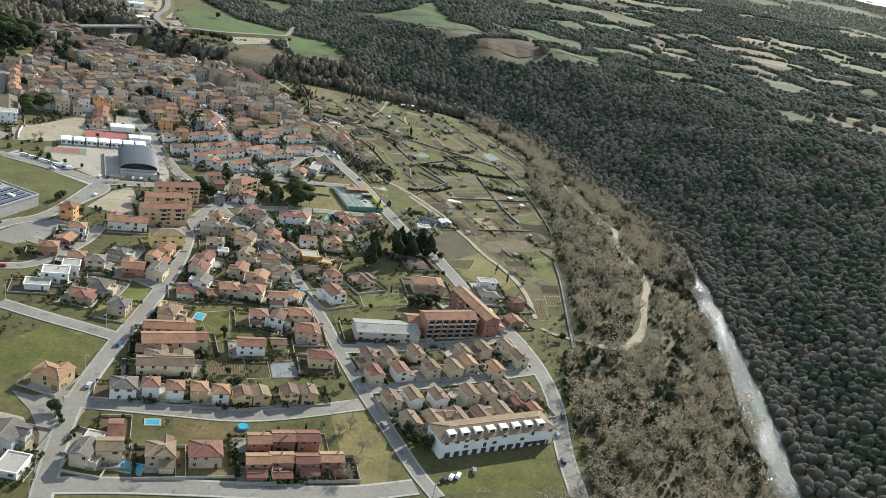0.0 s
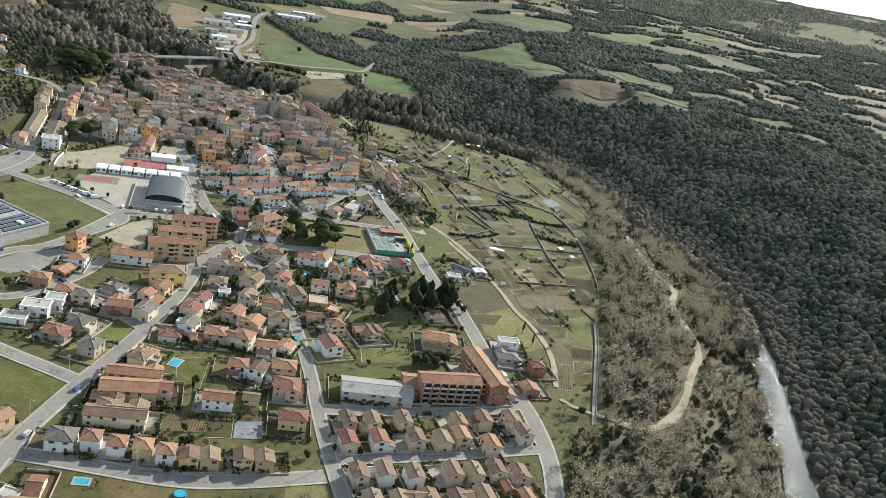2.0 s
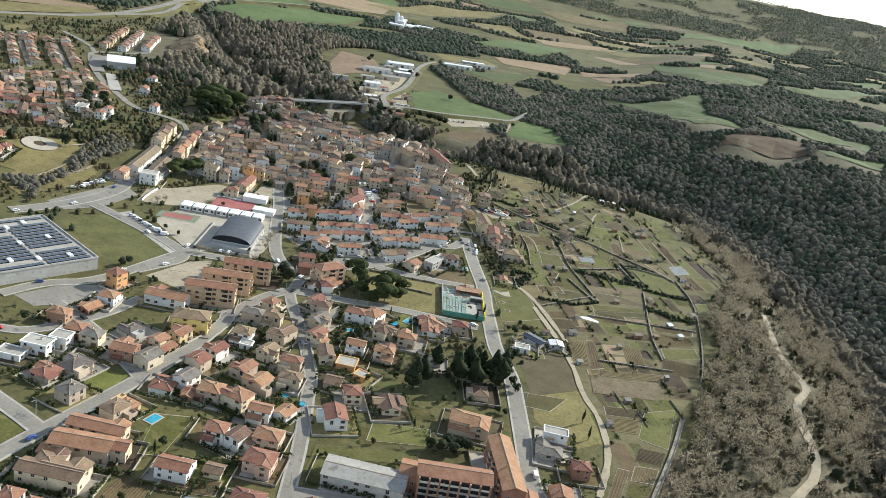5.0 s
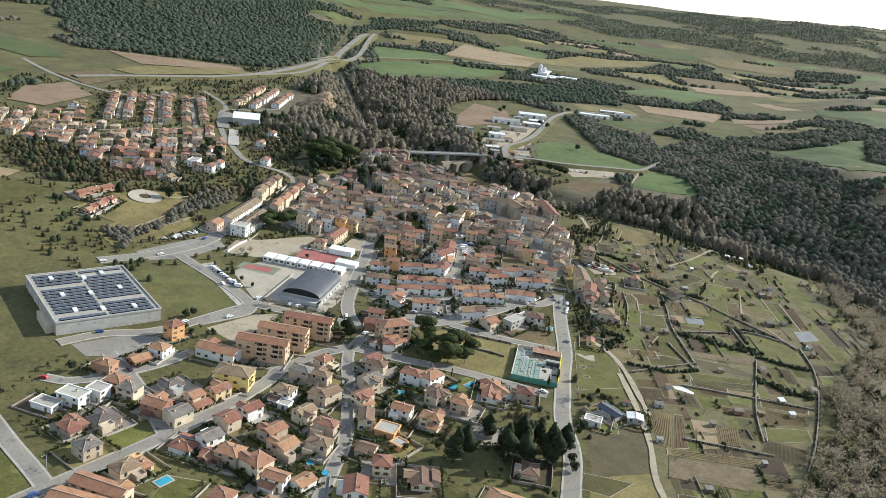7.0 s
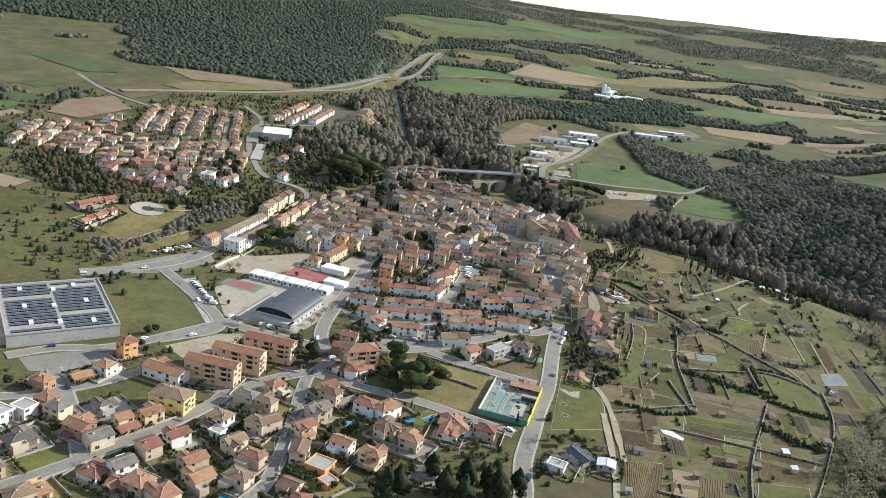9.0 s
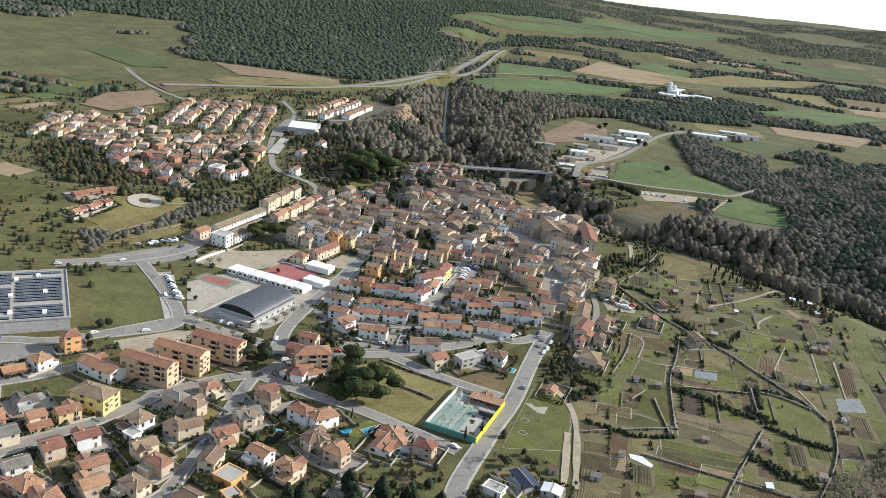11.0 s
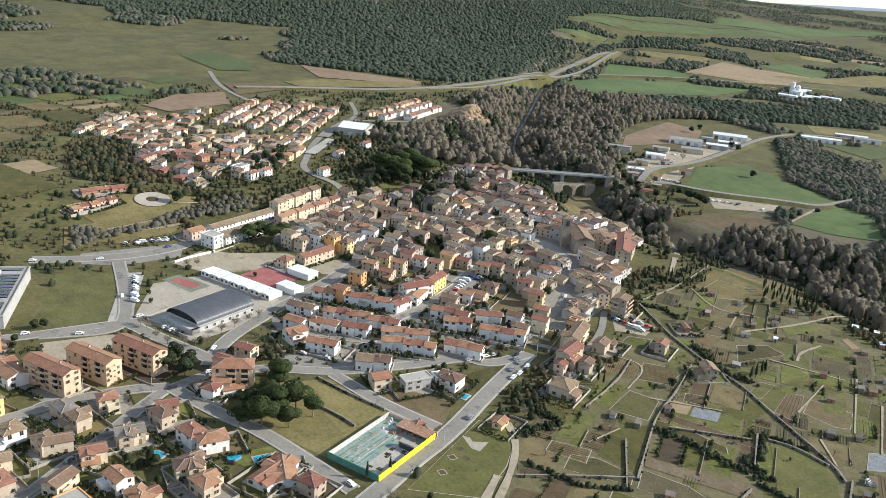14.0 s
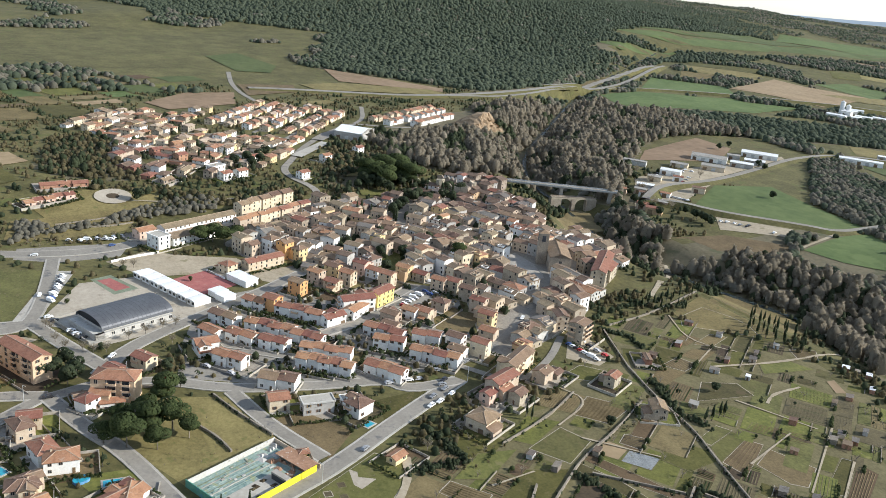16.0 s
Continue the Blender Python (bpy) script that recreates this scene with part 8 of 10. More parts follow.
def town_house(x, y, w, d, turn, h, roof, wall, tile, label, rng):
    """An old town house: rendered or stone walls with small windows set in, and a low tiled roof with a chimney."""
    g = Geo().box(-w / 2, -d / 2, -2.0, w / 2, d / 2, h - 0.02)
    rg, rise = roof_geo(w, d, h, roof, 0.3, 0.2, rng.uniform(0.24, 0.33))
    if roof == "gable":
        for s in (-1, 1):
            g.add([(s * w / 2, -d / 2, h - 0.05), (s * w / 2, d / 2, h - 0.05), (s * w / 2, 0, h + rise * 0.86)], [(0, 1, 2), (2, 1, 0)])
    floors = max(1, int(h / 2.8))
    for sx, sy, run, a in side_sets(w, d):
        n = max(1, int(run / 3.2))
        for k in range(n * floors):
            if rng.random() < 0.78:
                m = pose(sx, sy, 0, 0, 0, a) @ pose((k % n + 0.5) / n * run - run / 2 + rng.uniform(-0.3, 0.3), 0, k // n * 2.8 + rng.uniform(0.7, 1.1))
                hole = Geo().box(-0.5, -0.02, 0, 0.5, 0.06, rng.uniform(1.1, 1.8))
                g.add([tuple(m @ Vector(p)) for p in hole.v], hole.f, rng.choice((1, 1, 2)))
    if rng.random() < 0.7:
        cx, cy = rng.uniform(-0.35, 0.35) * w, rng.choice((-1, 1)) * d * 0.16
        rg.box(cx - 0.35, cy - 0.3, h, cx + 0.35, cy + 0.3, h + rise + 0.7, 1)
    if rng.random() < 0.14:
        # a roof terrace with a parapet, cut into one slope
        tx, tw = rng.uniform(-0.2, 0.2) * w, min(w * 0.35, 2.4)
        rg.tray(tx - tw, -d / 2 + 0.3, tx + tw, -d / 2 + 3.2, h - 0.3, h + 1.2, 0.2, h + 0.4, 2)
    ob = new("town_house", g.mesh("town_house", WALLS[wall], GLASS, SHUTTER))
    ob.matrix_world = pose(x, y, float(ground_z(x, y)), 0, 0, turn)
    part("roof", rg, [TILES[tile], MORTAR, WALLS[wall]], ob)
    take_disc(x, y, max(w, d) / 2)
    return tagged(ob, label, "house", "old town houses")


def old_town():
    rng = random.Random(21)
    rest, kept = Quarter(), 0
    free = [r for r in crooked_rows(ZONES["old_town"], 24, 9.0, 3.6, (5.5, 12.5), 7.0, 5) if not is_taken(np.array([r[0]]), np.array([r[1]]))[0]]
    for x, y, w, d, heading in sorted(free, key=lambda r: math.dist(r[:2], (240, 480))):
        if rng.random() < 0.12:
            COURTS.append((x, y))
            continue
        heading += rng.uniform(-6, 6)
        if rng.random() < 0.28:
            heading, w, d = heading + 90, d, w
        h = 6.6 + 1.6 * float(waves(np.array(x), np.array(y), 90, 41)) + rng.uniform(-2.4, 2.8)
        h, roof = min(max(h, 3.4), 11.0), rng.choice(("gable",) * 9 + ("hip",))
        wall = rng.choice(("stone", "cream", "cream", "stone", "grey", "white", "stone", "ochre", "cream", "white", "grey"))
        tile = rng.choice(("old", "brown", "brown", "brown", "slate", "brown", "old", "brown", "tile"))
        label = f"{'tall' if h > 7.5 else 'low' if h < 5 else 'narrow'} {KINDS[wall]} town house roofed with {ROOFS[tile]}"
        kept += 1
        if kept <= 250:
            town_house(x, y, w, d, heading, h, roof, wall, tile, label, rng)
        else:
            rest.house(x, y, w, d, heading, max(1, int(h / 2.75)), roof, wall, tile)
    rest.finish("old_town_houses", "crowded old stone houses with brown tiled roofs")


def suburb(name, made, label, seed, depth, lane, turn, walls):
    rng, all_of = random.Random(seed), Quarter()
    for x, y, w, d, heading in crooked_rows(ZONES[name], turn, depth, lane, (7, 13), 1.5, seed):
        if is_taken(np.array([x]), np.array([y]))[0] or inside(np.array([x]), np.array([y]), ZONES["street_rows"])[0]:
            continue
        if rng.random() < 0.1:
            COURTS.append((x, y))
            continue
        all_of.house(x, y, w, d * rng.uniform(0.8, 1), heading + rng.choice((0, 0, 0, 0, 90)) + rng.uniform(-3, 3), rng.choice((1, 1, 1, 2, 2)), rng.choice(("gable", "gable", "hip", "shed")),
                     rng.choice(walls), rng.choice(("tile", "old", "pale", "tile", "brown", "brown")))
    all_of.finish(made, label)


COURTS, SUBTURN, ROWTURN = [], 140, 121.5
for x, y, r in ((-312, 785, 7), (-322, 804, 9), (-318, 832, 7), (-335, 846, 9), (-303, 775, 7), (-293, 748, 7), (-282, 762, 6)):
    clear_ground(x, y, r)
old_town()
suburb("suburb", "suburb_houses", "rows of small white and cream tiled houses on the plateau", 31, 8.8, 4.6, SUBTURN, ("white", "cream", "cream", "white", "ochre", "stone"))
suburb("suburb_south", "plateau_villas", "white villas and sheds with gardens on the plateau edge", 33, 8.6, 8.5, SUBTURN, ("white", "white", "cream", "brick"))
rows, rr = Quarter(), random.Random(32)
along = Vector((math.cos(radians(ROWTURN)), math.sin(radians(ROWTURN))))
for x, y, n in ((-592, 895, 18), (-573, 903, 17), (-566, 934, 11)):
    wall, tile = rr.choice(("cream", "white", "white")), rr.choice(("tile", "old", "tile"))
    for k in range(n):
        p = Vector((x, y)) + along * (k * 7.6 + rr.uniform(-0.3, 0.3))
        if rr.random() < 0.1:
            continue
        rows.house(p.x + rr.uniform(-0.9, 0.9), p.y + rr.uniform(-0.9, 0.9), 7.3, rr.uniform(8.2, 10.2), ROWTURN + rr.uniform(-2, 2), rr.choice((1, 2, 2, 2)), "gable", wall, rr.choice(("tile", tile, "old")))
# attached houses in straight rows on both sides of the plateau streets
along, across = Vector((math.cos(radians(SUBTURN)), math.sin(radians(SUBTURN)))), Vector((-math.sin(radians(SUBTURN)), math.cos(radians(SUBTURN))))
for street in (-178, -217, -255):
    for side in (-1, 1):
        u = 902.0 + rr.uniform(0, 5)
        while u < 1034:
            w = rr.uniform(6.2, 8.6)
            p = along * (u + w / 2) + across * (street + side * rr.uniform(8.4, 9.6))
            if rr.random() < 0.07:
                COURTS.append((p.x, p.y))
            else:
                rows.house(p.x, p.y, w, rr.uniform(7.6, 9.4), SUBTURN + rr.uniform(-1.5, 1.5), rr.choice((1, 2, 2)), "gable", rr.choice(("white", "cream", "cream", "pink", "ochre", "white")), rr.choice(("tile", "tile", "old", "pale", "tile", "old")))
            u += w + (rr.uniform(2, 5) if rr.random() < 0.2 else 0.1)
rows.finish("row_houses", "long rows of attached tiled houses above the cliff")

# ---- gardens, walls and yards round the houses ----
LR = random.Random(99)
LAWN = [GRASS, DRYGRASS, SOIL, SANDY, DARKSOIL, PAVED, PAVED, DRYGRASS]
WALLTOP = surface("garden_wall_render", (0.27, 0.24, 0.195), (0.42, 0.38, 0.32), 0.9, 0.15, 0.9, 0.0, spread=0.25, stain=(0.27, 0.24, 0.20))
HEDGE_AT = []


def clear_of_roads(x, y):
    return not is_taken(np.array([x]), np.array([y]), ROADS)[0]


def lot(x, y, w, d, turn, k):
    """The plot of a house: its ground, a paved strip, and a low wall or a hedge on its edge where no street runs."""
    c, s = math.cos(radians(turn)), math.sin(radians(turn))

    def out(a, b):
        return (x + c * a - s * b, y + s * a + c * b)

    ext = []
    for a, b, n in ((1, 0, w), (0, 1, d), (-1, 0, w), (0, -1, d)):
        r, most = n / 2 + 1.2, n / 2 + LR.uniform(3.0, 6.5)
        while r < most and clear_of_roads(*out(a * (r + 0.8), b * (r + 0.8))):
            r += 0.5
        ext.append(r)
    ring = [out(ext[0], ext[1]), out(-ext[2], ext[1]), out(-ext[2], -ext[3]), out(ext[0], -ext[3])]
    mat = LR.choice(LAWN)
    drape("garden", ring, mat, 0.035 + 0.0004 * (k % 50), label="small house garden of " + ("grass" if mat in (GRASS, DRYGRASS) else "paving and bare earth"), category="garden", take=False)
    pr = [out(w / 2 + 0.1, -d / 2 - 2.6), out(w / 2 + 0.1, -d / 2), out(-w / 2, -d / 2), out(-w / 2, -d / 2 - 2.6)]
    if LR.random() < 0.35:
        drape("patio", pr, CONCRETE, 0.062 + 0.0004 * (k % 50), label="pale concrete patio beside a house", category="patio", take=False)
    wg = Geo()
    x0, x1, y0, y1 = -ext[2], ext[0], -ext[3], ext[1]
    h = LR.uniform(0.7, 1.4)
    for q in ((x0, y0, x1, y0 + 0.18), (x0, y1 - 0.18, x1, y1), (x0, y0 + 0.18, x0 + 0.18, y1 - 0.18), (x1 - 0.18, y0 + 0.18, x1, y1 - 0.18)):
        if LR.random() < 0.38:
            n = int(max(q[2] - q[0], q[3] - q[1]) / 1.0)
            HEDGE_AT.extend(out(q[0] + (q[2] - q[0]) * i / max(n, 1), q[1] + (q[3] - q[1]) * i / max(n, 1)) for i in range(n + 1))
        else:
            wg.box(q[0], q[1], -1, q[2], q[3], h).box(q[0] - 0.04, q[1] - 0.04, h, q[2] + 0.04, q[3] + 0.04, h + 0.08)
    if wg.f:
        base = new("garden_wall", wg.mesh("garden_wall", WALLTOP))
        base.matrix_world = pose(x, y, float(ground_z(x, y)), 0, 0, turn)
        tagged(base, "low rendered garden wall round a house plot", "wall", "garden walls")
    for _ in range(LR.randrange(2, 8)):
        side = LR.randrange(4)
        a, b = ((ext[0] - 1.2, LR.uniform(-d / 2, d / 2)), (LR.uniform(-w / 2, w / 2), ext[1] - 1.2), (-ext[2] + 1.2, LR.uniform(-d / 2, d / 2)), (LR.uniform(-w / 2, w / 2), -ext[3] + 1.2))[side]
        HEDGE_AT.append(out(a, b))
    return ring


ALL_LOTS = [l for l in LOTS if l[5] == "house" and not inside(np.array([l[0]]), np.array([l[1]]), ZONES["old_town"])[0]]
for k, (x, y, w, d, turn, cat, wall) in enumerate(ALL_LOTS):
    lot(x, y, w, d, turn, k)

# paving under the dense quarters
drape("old_town_paving", ZONES["old_town"], PAVED, 0.03, label="worn paving of the old town lanes", category="paving", take=False)
drape("terrace_paving", ZONES["terraces"], ASPHALT, 0.025, label="asphalt and yards among the white terraces", category="paving", take=False)

SHEDM = [TILES["fibre"], TILES["slate"], TILES["brown"], PATH_WOOD, TILES["old"], PATH_WOOD, TILES["slate"]]


def garden_shed(x, y, turn, k, pale=False):
    z = float(ground_z(x, y))
    base = new("garden_shed")
    base.matrix_world = pose(x, y, z, 0, 0, turn)
    w, d, h = LR.uniform(2.2, 5), LR.uniform(2, 3.5), LR.uniform(1.9, 2.5)
    tagged(base, "small allotment shed with a white sheet roof" if pale else "small allotment shed with a dull sheet roof", "shed", "allotment sheds")
    body = part("wall", Geo().box(-w / 2, -d / 2, -0.6, w / 2, d / 2, h), [LR.choice((WALLS["grey"], PATH_WOOD, WALLS["cream"], WALLS["brick"]))], base)
    part("roof", Geo().add([(-w / 2 - 0.2, -d / 2 - 0.2, h), (w / 2 + 0.2, -d / 2 - 0.2, h), (w / 2 + 0.2, d / 2 + 0.2, h + 0.5), (-w / 2 - 0.2, d / 2 + 0.2, h + 0.5),
                            (-w / 2 - 0.2, -d / 2 - 0.2, h - 0.1), (w / 2 + 0.2, -d / 2 - 0.2, h - 0.1), (w / 2 + 0.2, d / 2 + 0.2, h + 0.4), (-w / 2 - 0.2, d / 2 + 0.2, h + 0.4)],
                           [(0, 1, 2, 3), (7, 6, 5, 4), (0, 4, 5, 1), (1, 5, 6, 2), (2, 6, 7, 3), (3, 7, 4, 0)]), [TILES["white"] if pale else LR.choice(SHEDM)], base)
    part("door", Geo().box(-0.4, -d / 2 - 0.06, 0, 0.4, -d / 2, 1.8), [WOODDOOR], body)


LR.shuffle(PLOTS)
for k, (x, y) in enumerate(((6.7, 888.0), (12.1, 890.2), (17.2, 893.0), (28.3, 879.1), (28.9, 859.7), (29.9, 846.4), (-5.0, 825.3), (-67.6, 847.6), (-42.0, 795.1), (-23.7, 830.9), (-17.4, 814.7),
                             (104.2, 640.9), (112.5, 627.6), (39.8, 569.9), (98.8, 615.8), (66.0, 547.1), (81.8, 583.5), (66.7, 653.1), (20.0, 705.5), (52.2, 788.0), (57.7, 822.3), (34.5, 809.8))):
    garden_shed(x, y, -58 + LR.choice((0, 90)), k, k in (0, 2, 3, 6, 11, 12))
tank = at("water_tank", 101, 736, 0, "round white garden water tank beside a lawn", "water tank")
part("drum", Geo().add([(1.5 * math.cos(0.393 * i), 1.5 * math.sin(0.393 * i), z) for z in (-0.3, 2.0) for i in range(16)], [(i, (i + 1) % 16, 16 + (i + 1) % 16, 16 + i) for i in range(16)] + [tuple(range(16, 32))]), [TILES["white"]], tank)
part("lid", Geo().add([(0.5 * math.cos(0.785 * i), 0.5 * math.sin(0.785 * i), z) for z in (1.98, 2.2) for i in range(8)], [(i, (i + 1) % 8, 8 + (i + 1) % 8, 8 + i) for i in range(8)] + [tuple(range(8, 16))]), [TILES["white"]], tank)
for k, (x, y, w, h, turn, soil) in enumerate(PLOTS[:26]):
    garden_shed(x + LR.uniform(-0.3, 0.3) * min(w, h), y + LR.uniform(-0.3, 0.3) * min(w, h), turn + LR.choice((0, 90)), k)

# furrows, cane rows and low walls between the beds
edge = Geo()
for x, y, w, h, turn, soil in PLOTS:
    m = pose(x, y, 0, 0, 0, turn)
    z = float(ground_z(x, y))
    if (soil and LR.random() < 0.45) or LR.random() < 0.1:
        along = w > h
        n = int((h if along else w) / 1.3)
        for i in range(n):
            u = (i + 0.5) / n - 0.5
            a, b = ((-w * 0.44, u * h * 0.9), (w * 0.44, u * h * 0.9)) if along else ((u * w * 0.9, -h * 0.44), (u * w * 0.9, h * 0.44))
            p, q = m @ Vector((*a, 0)), m @ Vector((*b, 0))
            side = (q - p).normalized().cross(Vector((0, 0, 1))) * 0.3
            k = LR.random()
            edge.add([tuple(p - side + Vector((0, 0, z + 0.1))), tuple(q - side + Vector((0, 0, z + 0.1))), tuple(q + Vector((0, 0, z + 0.22))), tuple(p + Vector((0, 0, z + 0.22))),
                      tuple(p + side + Vector((0, 0, z + 0.1))), tuple(q + side + Vector((0, 0, z + 0.1)))], [(0, 1, 2, 3), (3, 2, 5, 4)], 0 if k < 0.75 else 1)
    elif LR.random() < 0.4:
        a, b = Vector((-w / 2, h / 2, 0)), Vector((w / 2, h / 2, 0))
        p, q = m @ a, m @ b
        side = (q - p).normalized().cross(Vector((0, 0, 1))) * 0.15
        t = LR.uniform(0.4, 0.9)
        v = [p - side, q - side, q + side, p + side]
        edge.add([(*c.xy, z - 0.4) for c in v] + [(*c.xy, z + t) for c in v], [(4, 5, 6, 7), (0, 1, 5, 4), (1, 2, 6, 5), (2, 3, 7, 6), (3, 0, 4, 7)], 2)
tagged(new("bed_rows", edge.mesh("bed_rows", DARKSOIL, HEDGE, DRYSTONE)), "furrows, vegetable rows and low walls between allotment beds", "beds", kind="stuff")

# ---- trees ----
def bare_tree(rng, twigs=60, height=9.0, wide=0.34, limbs=5, thick=0.017):
    """Trunk, limbs and a haze of thin twigs. Returns verts and triangles, and where the twigs begin."""
    v, f = [], []

    def stick(p, q, r0, r1):
        k = len(v)
        d = np.array(q) - p
        a = np.cross(d, (0.3, 0.2, 1)); a /= np.linalg.norm(a) + 1e-9
        b = np.cross(d, a); b /= np.linalg.norm(b) + 1e-9
        for c, r in ((np.array(p), r0), (np.array(q), r1)):
            for i in range(3):
                v.append(c + r * (math.cos(2.1 * i) * a + math.sin(2.1 * i) * b))
        for i in range(3):
            j = (i + 1) % 3
            f.extend([(k + i, k + j, k + 3 + j), (k + i, k + 3 + j, k + 3 + i)])

    fork = np.array((0, 0, height * 0.38))
    stick((0, 0, -1.0), fork, 0.22, 0.15)
    tips = []
    for i in range(limbs):
        a, u = 6.28 * i / limbs + rng.uniform(-0.4, 0.4), rng.uniform(0.6, 0.92)
        tip = np.array((math.cos(a) * height * wide * rng.uniform(0.5, 1), math.sin(a) * height * wide * rng.uniform(0.5, 1), height * u))
        stick(fork * rng.uniform(0.7, 1.0), tip, 0.11, 0.04)
        tips.append(tip)
    wood = len(f)
    for _ in range(twigs):
        limb = tips[rng.randrange(limbs)]
        root = fork + (limb - fork) * rng.uniform(0.3, 1.05) + np.array((rng.gauss(0, 1), rng.gauss(0, 1), rng.gauss(0, 0.8))) * height * 0.085
        d = np.array((rng.gauss(0, 1), rng.gauss(0, 1), rng.gauss(0.35, 0.8)))
        d *= height * rng.uniform(0.07, 0.15) / (np.linalg.norm(d) + 1e-6)
        s = np.cross(d, (rng.gauss(0, 1), rng.gauss(0, 1), 0.3)); s *= height * thick / (np.linalg.norm(s) + 1e-6)
        k = len(v)
        v.extend([root - s, root + s, root + d])
        f.append((k, k + 1, k + 2))
    return np.array(v), np.array(f), wood


def leafy_tree(rng, clumps=40, height=8.0, wide=0.36, low=0.25, size=0.17, pointed=0.0, stem=True):
    """Trunk and a crown of leaf clumps, each a small tilted three-sided tuft, over an uneven crown."""
    v, f = [], []
    r = height * 0.028
    for z, k in () if not stem else ((-1.0, 1.2), (height * (low + 0.3), 0.6)):
        v.extend([np.array((r * k * math.cos(2.1 * i), r * k * math.sin(2.1 * i), z)) for i in range(3)])
    for i in range(3 if stem else 0):
        j = (i + 1) % 3
        f.extend([(i, j, 3 + j), (i, 3 + j, 3 + i)])
    wood = len(f)
    lobes = [(rng.uniform(-0.4, 0.4), rng.uniform(-0.4, 0.4), rng.uniform(0.25, 0.85)) for _ in range(5)]
    for _ in range(clumps):
        lx, ly, lz = lobes[rng.randrange(5)]
        d = np.array((rng.gauss(0, 1), rng.gauss(0, 1), rng.gauss(0.25, 1)))
        d /= np.linalg.norm(d) + 1e-6
        p = np.array((lx, ly, 0)) * 0.9 * wide * height + d * wide * height * 0.62
        p[2] = height * (low + (1 - low) * np.clip(lz + d[2] * 0.24, 0.02, 1.0))
        if pointed:
            t = (p[2] / height - low) / (1 - low)
            p[:2] *= (1 - t) ** 0.75 * pointed + 0.05
        s = height * size * rng.uniform(0.7, 1.25)
        a = np.cross(d, (rng.gauss(0, 1), rng.gauss(0, 1), rng.gauss(0, 1))); a /= np.linalg.norm(a) + 1e-6
        b = np.cross(d, a)
        k = len(v)
        v.extend([p + s * (math.cos(2.094 * i) * a + math.sin(2.094 * i) * b) - d * s * 0.3 for i in range(3)] + [p + d * s * 0.45])
        f.extend([(k, k + 1, k + 3), (k + 1, k + 2, k + 3), (k + 2, k, k + 3)])
    return np.array(v), np.array(f), wood


def wood_of(name, label, places, templates, mats, sizes, seed, category="wood"):
    """Many trees joined into one woodland."""
    if not len(places):
        return None
    rng = np.random.RandomState(seed)
    pick = rng.randint(0, len(templates), len(places))
    vs, fs, ms, k = [], [], [], 0
    z = ground_z(places[:, 0], places[:, 1])
    for t, (v, f, wood) in enumerate(templates):
        who = np.where(pick == t)[0]
        if not len(who):
            continue
        s = sizes[who][:, None] * np.c_[rng.uniform(0.85, 1.15, len(who)), rng.uniform(0.85, 1.15, len(who)), rng.uniform(0.8, 1.2, len(who))]
        a = rng.uniform(0, 6.28, len(who))
        c, n = np.cos(a)[:, None], np.sin(a)[:, None]
        x, y, h = v[None, :, 0] * s[:, :1], v[None, :, 1] * s[:, 1:2], v[None, :, 2] * s[:, 2:]
        p = np.stack([c * x - n * y + places[who, 0][:, None], n * x + c * y + places[who, 1][:, None], h + z[who][:, None]], -1)
        vs.append(p.reshape(-1, 3))
        fs.append((f[None] + (np.arange(len(who)) * len(v))[:, None, None]).reshape(-1, 3) + k)
        ms.append(np.tile(np.r_[np.zeros(wood), np.ones(len(f) - wood)], len(who)))
        k += len(who) * len(v)
    ob = new(name, fast_mesh(name, np.concatenate(vs), np.concatenate(fs), mats, np.concatenate(ms)))
    return tagged(ob, label, category, kind="stuff")


